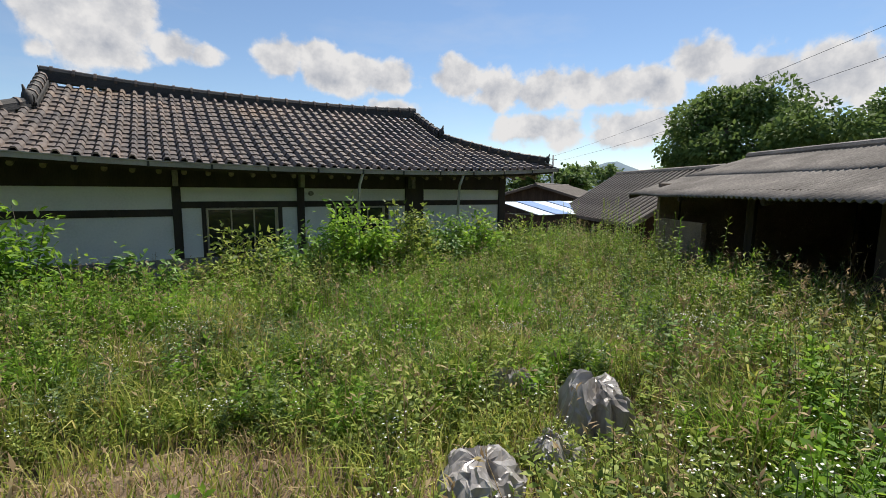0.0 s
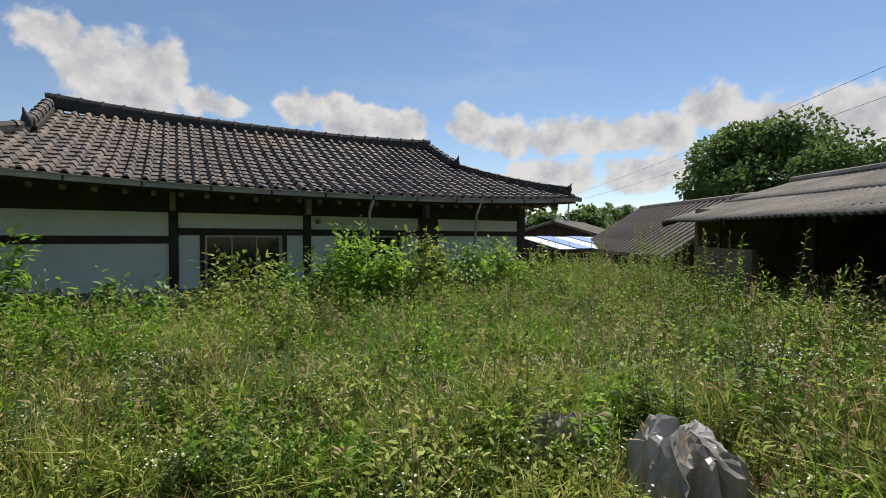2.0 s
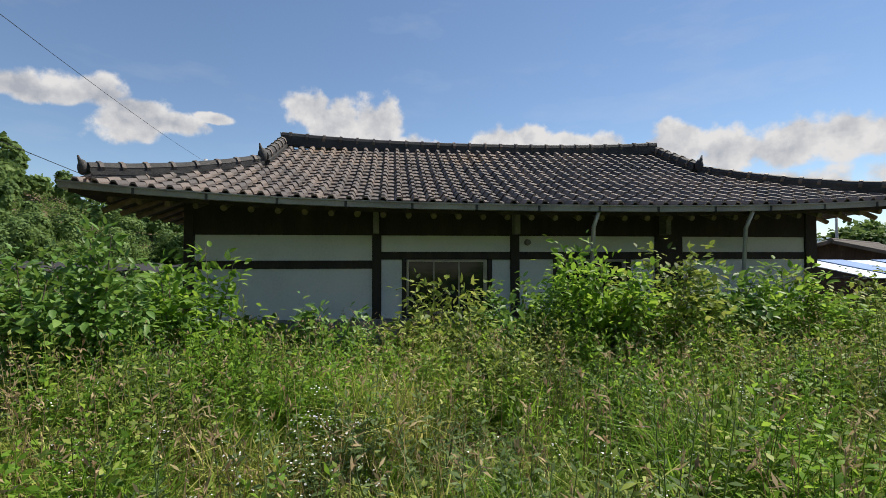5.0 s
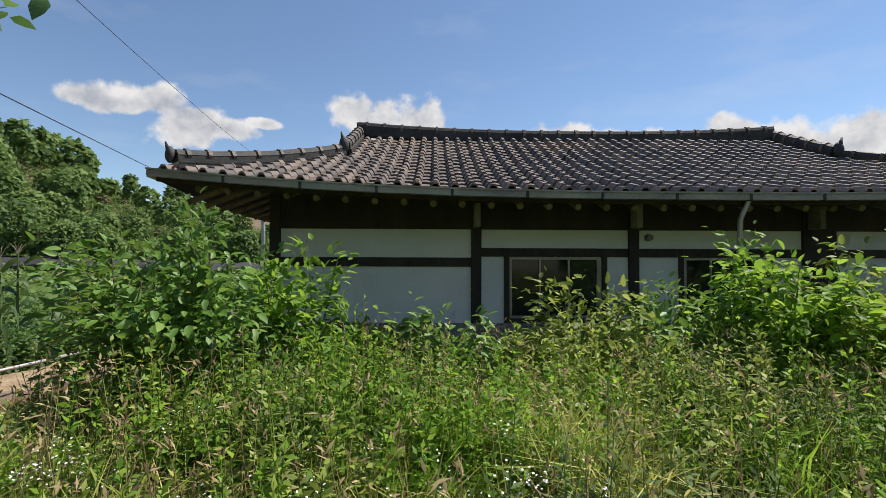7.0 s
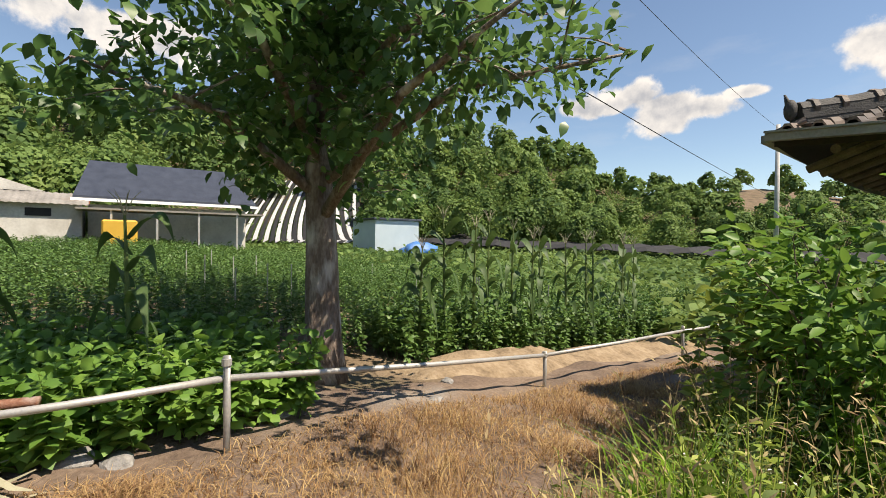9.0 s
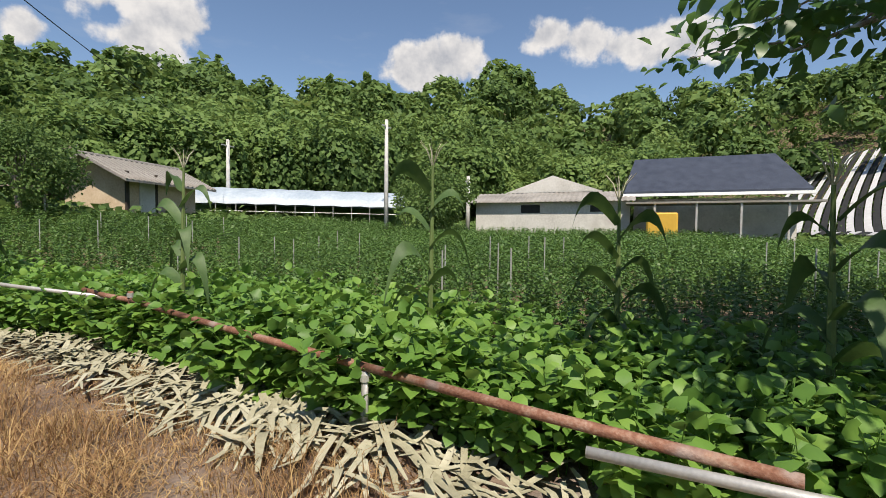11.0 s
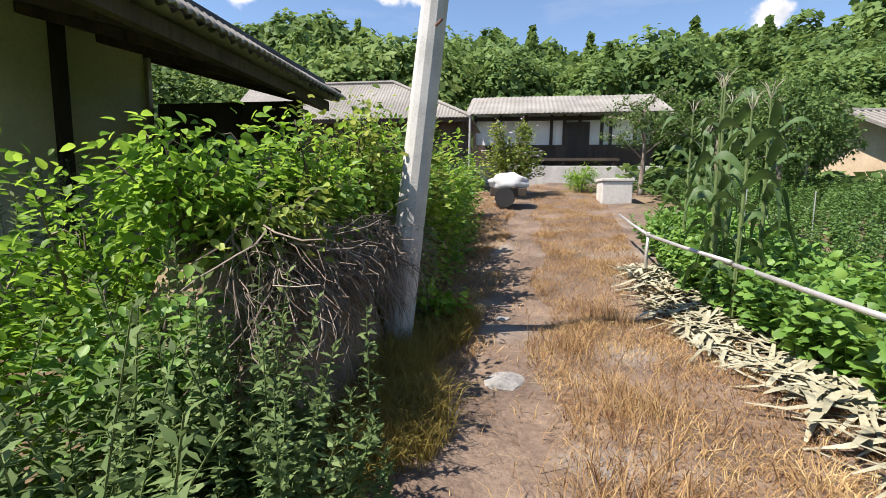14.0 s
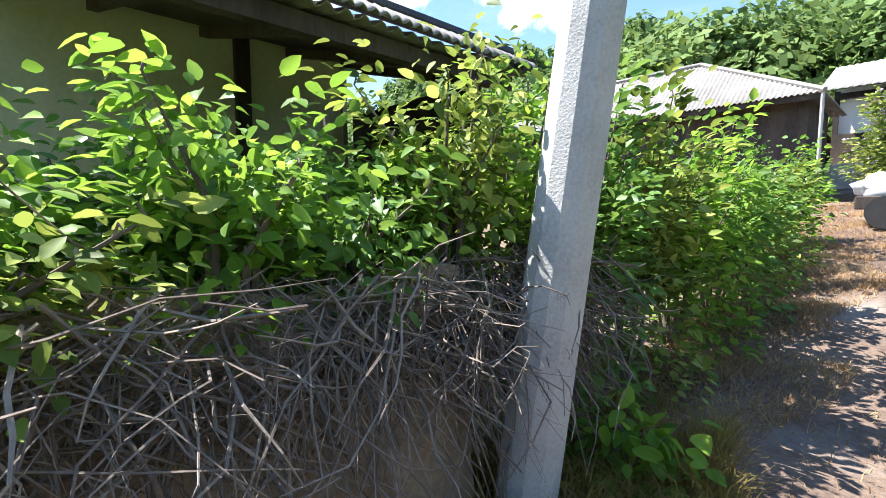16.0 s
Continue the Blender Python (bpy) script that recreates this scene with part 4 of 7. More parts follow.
# ---- the neighbour's house beside the lane ----
def neighbour():
    hz = thing("neighbour_house", pose(-0.14, -15, 0), "old house with grey-green plaster walls and a slate roof", "house")
    W = lambda x, y, z: (x + 0.14, y + 15, z)
    part("wall", box(bmesh.new(), W(-0.14, -17.06, -0.3), W(0.06, -13.6, 3.42)), M_GREENWALL, hz)
    part("wall", box(bmesh.new(), W(0.06, -13.8, -0.3), W(5.0, -13.6, 3.42)), M_GREENWALL, hz)
    part("wall", box(bmesh.new(), W(0.06, -17.06, -0.3), W(5.0, -16.86, 3.42)), M_SHADE, hz)
    for y in (-15.78, -13.6):
        part("post", box(bmesh.new(), W(-0.2, y - 0.16, -0.3), W(-0.02, y, 3.4), 0.01), M_DARKWOOD, hz)
    part("post", box(bmesh.new(), W(-0.2, -17.12, -0.3), W(-0.04, -17.06, 3.3)), M_GUTTER, hz)
    corrugated("roof_sheet", hz, W(-2.75, -17.45, 2.74), (0, 4.0, 0), (5.0, 0, 1.35), M_OLDTIN, "weathered grey slate sheets", sheets=2)
    corrugated("roof_sheet", hz, W(7.3, -17.45, 2.74), (0, 4.0, 0), (-5.0, 0, 1.35), M_OLDTIN, "weathered grey slate sheets", sheets=2)
    part("verge", plank(bmesh.new(), W(-2.7, -17.5, 2.84), W(2.2, -17.5, 4.18), 0.2, 0.16), M_RIDGE, hz, "dark verge tiles")
    part("eave_beam", plank(bmesh.new(), W(-2.62, -17.3, 2.66), W(-2.62, -13.5, 2.66), 0.09, 0.12), M_SHADE, hz)
    for y in (-17.3, -16.4, -15.5, -14.6, -13.7):
        part("rafter", plank(bmesh.new(), W(-2.6, y, 2.68), W(0.5, y, 3.5), 0.08, 0.1), M_SHADE, hz)
    part("soffit", plank(bmesh.new(), W(-2.5, -15.5, 2.76), W(0.6, -15.5, 3.6), 3.8, 0.02), M_DARKWOOD, hz)
    corrugated("eave_sheet", hz, W(-2.84, -17.45, 2.76), (0, 4.0, 0), (0.26, 0, 0.19), M_OLDTIN, "pale corrugated sheet along the eave", pitch=0.09, depth=0.016)
    part("eave_ridge", beam(bmesh.new(), W(-2.46, -17.5, 3.0), W(-2.46, -13.4, 3.0), 0.075, sides=8), M_RIDGE, hz, "dark tile course behind the eave sheet")
    # added dark panel: its colour stands in for the porch's shaded interior
    part("end_wall", box(bmesh.new(), W(-2.3, -17.3, 0.2), W(-0.2, -17.2, 2.72)), M_DARKWOOD, hz, "dark panel standing in for the shaded porch interior")
    part("back_wall", box(bmesh.new(), W(4.8, -17.06, -0.3), W(5.0, -13.8, 3.42)), M_SHADE, hz)
    return hz


neighbour()


# ---- leaves and grasses ----
def unit(v):
    return v / np.maximum(np.linalg.norm(v, axis=-1, keepdims=True), 1e-9)


def leaf_arrays(base, way, size, aspect, rng, full=True, up=None):
    """Leaf blades from their bases along 'way': full ones have six corners and a folded midrib, small ones four."""
    n = len(base)
    way = unit(way)
    up = np.tile([0, 0, 1.0], (n, 1)) if up is None else up
    side = unit(np.cross(way, up + rng.normal(scale=0.45, size=(n, 3))))
    nrm = unit(np.cross(side, way))
    s = size[:, None]
    w = s * aspect
    if full == 2:
        # rounded: three corners a side and a sunk midrib
        at = lambda u, c, k: base + way * s * u + side * w * c + nrm * w * k
        v = np.stack([base, at(0.1, 0.3, 0.1), at(0.36, 0.5, 0.16), at(0.72, 0.34, 0.06), at(1.0, 0, -0.16), at(0.72, -0.34, 0.06), at(0.36, -0.5, 0.16), at(0.1, -0.3, 0.1), at(0.42, 0, 0.0)], 1)
        tri = np.array([[0, 8, 1], [1, 8, 2], [2, 8, 3], [3, 8, 4], [4, 8, 5], [5, 8, 6], [6, 8, 7], [7, 8, 0]])
        k = 9
    elif full:
        v = np.stack([base, base + way * s * 0.3 + side * w * 0.46 + nrm * w * 0.14, base + way * s * 0.66 + side * w * 0.4 + nrm * w * 0.06, base + way * s - nrm * s * 0.14,
                      base + way * s * 0.66 - side * w * 0.4 + nrm * w * 0.06, base + way * s * 0.3 - side * w * 0.46 + nrm * w * 0.14], 1)
        tri = np.array([[0, 5, 1], [1, 5, 4], [1, 4, 2], [2, 4, 3]])
        k = 6
    else:
        v = np.stack([base, base + way * s * 0.45 + side * w * 0.5 + nrm * w * 0.1, base + way * s - nrm * s * 0.1, base + way * s * 0.45 - side * w * 0.5 + nrm * w * 0.1], 1)
        tri = np.array([[0, 3, 1], [1, 3, 2]])
        k = 4
    faces = (np.arange(n)[:, None, None] * k + tri[None]).reshape(-1, 3)
    return v.reshape(-1, 3), faces


def blade_arrays(base, height, width, lean, rng):
    """Bent grass blades of three triangles."""
    n = len(base)
    a = rng.uniform(0, 6.283, n)
    out = np.stack([np.cos(a), np.sin(a), 0 * a], -1)
    b = rng.uniform(0, 6.283, n)
    side = np.stack([np.cos(b), np.sin(b), 0 * b], -1) * width[:, None] * 0.5
    up = np.array([0, 0, 1.0])
    h, l = height[:, None], lean[:, None]
    mid = base + up * h * 0.55 + out * h * l * 0.3
    tip = base + up * h * (1 - 0.35 * l) + out * h * l
    v = np.stack([base - side, base + side, mid - side * 0.8, mid + side * 0.8, tip], 1)
    tri = np.array([[0, 1, 3], [0, 3, 2], [2, 3, 4]])
    return v.reshape(-1, 3), (np.arange(n)[:, None, None] * 5 + tri[None]).reshape(-1, 3)


def stem_arrays(base, tip, r0):
    """Thin three-sided stems."""
    n = len(base)
    ang = np.array([0, 2.094, 4.189])
    ring = np.stack([np.cos(ang), np.sin(ang), 0 * ang], -1)
    lo = base[:, None] + ring[None] * np.reshape(r0, (-1, 1, 1))
    hi = tip[:, None] + ring[None] * np.reshape(r0, (-1, 1, 1)) * 0.4
    v = np.concatenate([lo, hi], 1)
    tri = np.array([[0, 1, 4], [0, 4, 3], [1, 2, 5], [1, 5, 4], [2, 0, 3], [2, 3, 5]])
    return v.reshape(-1, 3), (np.arange(n)[:, None, None] * 6 + tri[None]).reshape(-1, 3)


def joined(pieces):
    vs, fs, k = [], [], 0
    for v, f in pieces:
        vs.append(v)
        fs.append(f + k)
        k += len(v)
    return np.concatenate(vs), np.concatenate(fs)


def stuff(name, pieces, mat, label, category):
    return tagged(new(name, raw_np(name, *joined(pieces), mat)), label, category, kind="stuff")


def plant_arrays(base, height, leaves, size, aspect, rng, lean=0.15, rise=0.3, start=0.15, full=False, taper=0.5):
    """Upright weeds: stems, and leaves set round them in a spiral. base (n, 3)."""
    n = len(base)
    drift = rng.normal(scale=lean, size=(n, 3))
    drift[:, 2] = 1
    tip = base + unit(drift) * height[:, None]
    st = stem_arrays(base, tip, 0.003 + 0.003 * height)
    t = start + (1 - start) * (np.arange(leaves)[None] + rng.uniform(0, 1, (n, leaves))) / leaves
    p = base[:, None] + (tip - base)[:, None] * t[..., None]
    a = np.arange(leaves)[None] * 2.4 + rng.uniform(0, 6.283, (n, 1)) + rng.normal(scale=0.3, size=(n, leaves))
    way = np.stack([np.cos(a), np.sin(a), np.full_like(a, rise) + rng.normal(scale=0.3, size=a.shape) + (t > 0.92) * 0.8], -1)
    s = size * (1 - taper * t) * rng.uniform(0.7, 1.2, t.shape)
    lv = leaf_arrays(p.reshape(-1, 3), way.reshape(-1, 3), s.ravel(), aspect, rng, full)
    return st, lv, tip


def scatter(rng, n, x0, x1, y0, y1, keep=None):
    x, y = rng.uniform(x0, x1, n), rng.uniform(y0, y1, n)
    if keep is not None:
        k = keep(x, y)
        x, y = x[k], y[k]
    return np.stack([x, y, all_z(x, y)], -1)


def patchy(x, y, s=0.9, seed=0.0):
    return 0.5 + 0.25 * np.sin(s * 1.9 * x + 1.3 + seed) * np.cos(s * 1.6 * y + seed) + 0.25 * np.sin(s * (2.7 * x - 2.1 * y) + 2 * seed) * np.cos(s * 1.1 * (x + y) - seed)


rng = np.random.default_rng(11)
lane_edge = lambda y: np.interp(y, [-26, -17, -10, -8, -6, -4, 0, 4], [-3.6, -3.9, -4.0, -3.2, -3.9, -4.3, -5.0, -5.6])


def in_yard(x, y):
    barn_side = (x - 9.45) * 0.866 - (y + 3.9) * 0.5
    return (x > lane_edge(y)) & (y < -0.15) & (barn_side < 0.6) & ~((x > -0.4) & (y < -12.9) & (x < 5)) & ~((x < -2.3) & (y < -11.5))


WALKED = [(-0.4 + 0.06 * i, -11.1 + 0.27 * i) for i in range(11)] + [(0.2 - 0.3 * i, -8.4 + 0.13 * i) for i in range(11)] + [(-3.0 - 0.2 * i, -7.0 - 0.2 * i) for i in range(10)] + [(2.3, -8.95), (1.0, -9.25)] + [(0.1, -8.1), (-0.2, -7.8), (-0.6, -7.5), (-1.0, -7.3), (-1.5, -7.2), (-2.0, -7.1), (-2.6, -7.0), (-3.2, -7.1), (-3.8, -7.5)]
# yard grass: a low cover, with clumps of several kinds standing out of it
P = scatter(rng, 150000, -5.5, 11.5, -12.9, -0.2, in_yard)
far = np.hypot(P[:, 0] - 1, P[:, 1] + 9)
P = P[rng.uniform(0, 1, len(P)) < np.clip(1.25 - far * 0.07, 0.35, 1)]


def off_path(p):
    return np.min([np.hypot(p[:, 0] - px, p[:, 1] - py) for px, py in WALKED], 0)


hgt = (0.16 + 0.34 * patchy(P[:, 0], P[:, 1])) * rng.uniform(0.5, 1.3, len(P)) * np.clip(0.4 + 0.75 * off_path(P), 0.4, 1)
dryness = patchy(P[:, 0], P[:, 1], 0.6, 2.0) + 0.3 * rng.normal(size=len(P)) + 0.14 * step(-P[:, 1], 6.4, 8.2) * (1 - step(P[:, 0], 1.5, 3.5)) + 0.06 * step(-P[:, 1], 7.6, 9.3)
brown = dryness > 0.68
wd = rng.uniform(0.007, 0.016, len(P))
ln = rng.uniform(0.15, 0.9, len(P))
stuff("grass", [blade_arrays(P[~brown], hgt[~brown], wd[~brown], ln[~brown], rng)], M_GRASS, "overgrown green grass filling the yard", "grass")
stuff("dry_grass_patch", [blade_arrays(P[brown], hgt[brown] * 0.9, wd[brown] * 0.8, ln[brown] * 1.3, rng)], M_STRAW, "straw-coloured dying grass among the weeds", "grass")


def clumps(n, per, spread, x0, x1, y0, y1, lo, hi):
    """Bases and heights of plants that stand in clumps, lower beside the trodden way."""
    c = scatter(rng, n, x0, x1, y0, y1, in_yard)
    c = c[off_path(c) > 0.55]
    tall = rng.uniform(lo, hi, len(c)) * np.clip(0.35 + 0.4 * off_path(c), 0.4, 1)
    wide = spread * rng.uniform(0.6, 1.4, len(c))
    b = np.repeat(c, per, 0) + rng.normal(size=(len(c) * per, 3)) * np.repeat(wide, per)[:, None] * np.array([1, 1, 0])
    keep = in_yard(b[:, 0], b[:, 1]) & (off_path(b) > 0.5) & ~((b[:, 0] < 0.3) & (b[:, 1] > -2.7))
    b[:, 2] = all_z(b[:, 0], b[:, 1])
    return b[keep], (np.repeat(tall, per) * rng.uniform(0.55, 1.1, len(b)))[keep]


for name, mat, n, per, lo, hi, label in (("grass_clumps", M_BRIGHT, 150, 130, 0.4, 0.85, "bright green grass standing in clumps"), ("grass_clumps", M_GRASS, 300, 120, 0.4, 0.9, "yellow-green grass standing in clumps"),
                                         ("straw_clumps", M_STRAW, 190, 90, 0.3, 0.65, "withered straw-coloured grass in clumps")):
    P, hgt = clumps(n, per, 0.17, -5, 10, -12.4, -2.2, lo, hi)
    stuff(name, [blade_arrays(P, hgt, rng.uniform(0.009, 0.019, len(P)), rng.uniform(0.2, 1.1, len(P)), rng)], mat, label, "grass")

# broad-leaved weeds
P = scatter(rng, 15000, -5.2, 11.0, -12.5, -0.4, in_yard)
P = P[(patchy(P[:, 0], P[:, 1], 0.8, 5.0) > 0.26) & (np.hypot(P[:, 0] + 0.3, P[:, 1] + 10.9) > 1.0) & (off_path(P) > 0.35)]
hgt = np.clip(0.4 + 0.6 * off_path(P), 0.4, 1) * rng.uniform(0.22, 0.5, len(P)) * (0.7 + 0.6 * patchy(P[:, 0], P[:, 1], 0.5, 1.0)) * (1 + 0.5 * (P[:, 1] > -4) * (P[:, 0] > 0.3)) * np.where((P[:, 0] < 0.3) & (P[:, 1] > -2.5), 0.6, 1.0)
st, lv, tips = plant_arrays(P, hgt, 16, 0.085, 0.38, rng)
stuff("weeds", [st, lv], M_WEED, "tangled knee-high green weeds", "weeds")
for mat, n, per, lo, hi, size, aspect, label in ((M_WEED, 240, 16, 0.5, 1.0, 0.115, 0.42, "dark green weeds standing in clumps"), (M_MUGWORT, 190, 14, 0.5, 1.0, 0.11, 0.3, "grey-green mugwort clumps in the yard"),
                                                 (M_BRIGHT, 120, 14, 0.5, 0.95, 0.12, 0.44, "bright green young weeds in clumps")):
    P, hgt = clumps(n, per, 0.16, -4.5, 10, -12.0, -1.2, lo, hi)
    st, lv, more = plant_arrays(P, hgt, 24, size, aspect, rng, lean=0.2)
    stuff("weed_clumps", [st, lv], mat, label, "weeds")
for mat, label in ((M_BRIGHT, "broad bright green weeds towards the house"), (M_WEED, "broad dark green weeds towards the house")):
    P, hgt = clumps(110, 14, 0.2, -2.5, 9.5, -4.6, -1.8, 0.55, 1.05)
    st, lv, more = plant_arrays(P, hgt, 26, 0.13, 0.4, rng, lean=0.22)
    stuff("weed_clumps", [st, lv], mat, label, "weeds")
P, hgt = clumps(150, 9, 0.2, -3, 9, -12.0, -4.0, 0.4, 0.65)
st, lv, more = plant_arrays(P, hgt, 8, 0.05, 0.25, rng, lean=0.25)
stuff("fleabane", [st, lv], M_MUGWORT, "thin-stemmed fleabane in drifts", "flowers")
tips = np.concatenate([tips, np.repeat(more, 10, 0)])
# wild flowers
pick = rng.uniform(0, 1, len(tips)) < 0.09
T = np.repeat(tips[pick], 6, 0) + rng.normal(scale=(0.05, 0.05, 0.03), size=(6 * pick.sum(), 3))
a = rng.uniform(0, 6.283, len(T))
way = np.stack([np.cos(a), np.sin(a), 0.3 * np.sin(a * 3)], -1)
stuff("wildflowers", [leaf_arrays(T, way, np.full(len(T), 0.018), 0.9, rng, False)], M_FLOWER, "small white fleabane flowers on thin stems", "flowers")
# seed stalks: pale thin stems with nodding heads
P = scatter(rng, 4200, -4.5, 10, -12.2, -1.5, in_yard)
P = P[off_path(P) > 0.5]
drift = rng.normal(scale=0.22, size=(len(P), 3))
drift[:, 2] = 1
T = P + unit(drift) * (rng.uniform(0.45, 0.95, len(P)) * np.clip(0.45 + 0.4 * off_path(P), 0.4, 1))[:, None]
H = np.repeat(T, 5, 0) + rng.normal(scale=(0.012, 0.012, 0.03), size=(5 * len(T), 3))
way = np.repeat(drift - np.array([0, 0, 0.6]), 5, 0) + rng.normal(scale=0.4, size=(5 * len(T), 3))
stuff("seed_stalks", [stem_arrays(P, T, np.full(len(P), 0.004)), leaf_arrays(H, way, rng.uniform(0.04, 0.08, len(H)), 0.22, rng, False)], M_STRAW, "pale dry seed stalks standing over the weeds", "grass")
# long-leaved grass tussocks
def tussock(x, y, n, hgt, mat, label):
    b = np.tile(on_ground(x, y), (n, 1)) + rng.normal(scale=(0.13, 0.13, 0), size=(n, 3))
    b[:, 2] = all_z(b[:, 0], b[:, 1])
    v, f = blade_arrays(b, hgt * rng.uniform(0.6, 1.1, n), rng.uniform(0.01, 0.02, n), rng.uniform(0.3, 1.1, n), rng)
    return tagged(new("grass_tussock", raw_np("grass_tussock", v, f, mat)), label, "tussock", group="grass tussocks in the yard")


for x, y, hh in ((2.4, -5.6, 0.75), (3.5, -6.3, 0.8), (2.0, -6.6, 0.6), (4.6, -5.2, 0.7), (5.6, -7.6, 0.75), (0.9, -6.0, 0.55), (6.8, -7.8, 0.8), (-0.9, -4.4, 0.5), (3.0, -8.2, 0.5), (1.2, -7.6, 0.5)):
    tussock(x, y, 600, hh * 1.15, M_BRIGHT, "bright green arching grass tussock")
# tall weeds in front of the barn and by the shrubs
Q = [(5.6 + 0.42 * i + 0.3 * math.sin(3 * i), -7.9 + 0.5 * i + 0.2 * math.cos(5 * i)) for i in range(9)] + [(6.6, -3.6), (7.1, -3.2), (7.6, -3.8), (8.2, -3.0), (6.0, -3.9), (5.2, -4.4), (7.9, -4.6), (-1.7, -3.4), (-1.4, -3.1)] + [(5.0 + 0.5 * i, -8.7 + 0.6 * i + 0.2 * math.sin(4 * i)) for i in range(8)]
for k, (x, y) in enumerate(Q):
    n = 6
    b = np.tile(on_ground(x, y), (n, 1)) + rng.normal(scale=(0.12, 0.12, 0), size=(n, 3))
    st, lv, _ = plant_arrays(b, rng.uniform(0.95, 1.7, n) * (0.75 if k > 15 else 1), 38, 0.12, 0.28, rng, lean=0.08)
    tagged(new("tall_weed", raw_np("tall_weed", *joined([st, lv]), M_BRIGHT if k % 3 == 1 else M_WEED)), "tall willow-leaved green weed clump", "weed", group="tall weeds")


# ---- shrubs and trees ----
def shrub(name, x, y, hgt, rad, count, size, mat, label, aspect=0.55, lift=0.0, seed=0, group="", stems=9, flowers=0, low=0.1):
    """Stems that fork from one stool, with leaves round their outer lengths."""
    r = np.random.default_rng(seed)
    base = Vector(on_ground(x, y, lift))
    t = thing(name, Matrix.Translation(base), label, "bush", group)
    vs, fs, k, tips = [], [], 0, []
    for i in range(stems):
        a = 6.283 * i / stems + r.uniform(-0.4, 0.4)
        reach = rad * r.uniform(0.35, 0.95)
        top = hgt * r.uniform(0.6, 1.0)
        pts = [(0.05 * math.cos(a), 0.05 * math.sin(a), -0.05), (reach * 0.35 * math.cos(a), reach * 0.35 * math.sin(a), top * 0.5), (reach * math.cos(a) + r.uniform(-0.1, 0.1), reach * math.sin(a) + r.uniform(-0.1, 0.1), top)]
        v, f = tube(pts, [0.018, 0.012, 0.004], 5)
        vs += v
        fs += [tuple(j + k for j in q) for q in f]
        k += len(v)
        for j in range(5):
            p = Vector(pts[1]).lerp(Vector(pts[2]), j / 4)
            b = p + Vector((r.uniform(-0.3, 0.3), r.uniform(-0.3, 0.3), r.uniform(-0.1, 0.3))) * rad * 0.5
            v, f = tube([p, p.lerp(b, 0.5) + Vector((0, 0, 0.03)), b], [0.006, 0.005, 0.002], 4)
            vs += v
            fs += [tuple(q_ + k for q_ in q) for q in f]
            k += len(v)
            tips.append((p, b))
    child("stem", raw("stem", vs, fs, M_TWIG), t, "thin brown stems")["kind"] = "stuff"
    src = np.array([[*p] for p, b in tips])
    dst = np.array([[*b] for p, b in tips])
    pick = r.integers(0, len(tips), count)
    u = r.uniform(-0.3, 1.15, (count, 1))
    c = src[pick] * (1 - u) + dst[pick] * u + r.normal(scale=0.07 + 0.05 * rad, size=(count, 3))
    skirt = r.uniform(0, 1, count) < 0.3
    a = r.uniform(0, 6.283, count)
    shell = np.stack([np.cos(a) * rad * r.uniform(0.4, 1.0, count), np.sin(a) * rad * r.uniform(0.4, 1.0, count), hgt * r.uniform(low, 0.7, count)], -1)
    c[skirt] = shell[skirt]
    way = c * np.array([1, 1, 0.15]) + r.normal(scale=0.35 * max(rad, 0.5), size=(count, 3)) + np.array([0, 0, -0.15])
    child("leaves", raw_np("leaves", *leaf_arrays(c, way, size * r.uniform(0.6, 1.25, count), aspect, r, 2), mat), t)
    if flowers:
        pick = r.integers(0, count, flowers)
        fc = c[pick] * 1.04
        fv, ff = leaf_arrays(np.repeat(fc, 4, 0), np.tile(np.array([[1, 0, 0.2], [-1, 0, 0.2], [0, 1, 0.2], [0, -1, 0.2]]), (flowers, 1)), np.full(flowers * 4, 0.075), 0.9, r, False)
        child("blossoms", raw_np("blossoms", fv, ff, M_MALLOW), t, "pale purple blossoms")
    return t


shrub("mulberry_bush", -3.35, -2.55, 1.75, 1.2, 3300, 0.125, M_BEAN, "large-leaved fresh green bush beside the house corner", 0.52, seed=1, stems=12)
for k, (x, y, hh) in enumerate(((-3.0, -3.0, 2.15), (-2.35, -2.75, 2.2), (-3.75, -2.9, 1.9), (-2.1, -2.2, 2.0))):
    shrub("mulberry_shoot", x, y, hh, 0.22, 300, 0.13, M_BRIGHT if k % 2 else M_BEAN, "upright fresh green shoot beside the mulberry bush", 0.5, seed=140 + k, group="mulberry shoots", stems=3)
shrub("mulberry_bush", -4.2, -1.9, 1.5, 0.9, 1100, 0.14, M_WEED, "dark green bush in the shade of the eave", 0.6, seed=2)
shrub("creeper", -1.7, -0.9, 0.6, 0.8, 700, 0.15, M_BRIGHT, "low broad-leaved creeper against the house base", 0.85, seed=3, stems=7)
for k, (x, y, hh, rr, n) in enumerate(((0.9, -2.4, 1.3, 0.85, 1500), (1.9, -2.2, 1.25, 0.8, 1400), (2.9, -2.7, 1.75, 0.95, 2000), (3.9, -2.6, 1.7, 0.9, 1900), (4.9, -2.3, 1.5, 0.9, 1600), (5.9, -2.4, 1.45, 0.9, 1500), (7.0, -2.2, 1.3, 0.9, 1300), (-0.6, -2.3, 1.0, 0.55, 700))):
    shrub("vine_covered_shrub", x, y, hh, rr, n, 0.12, (M_WEED, M_BEAN, M_BRIGHT)[k % 3], "wild shrub smothered in green vines before the wall", 0.5, seed=20 + k, group="shrubs before the house wall")
shrub("sapling", -1.55, -2.9, 1.15, 0.28, 240, 0.12, M_BRIGHT, "slender pale green sapling", 0.4, seed=5, stems=3)
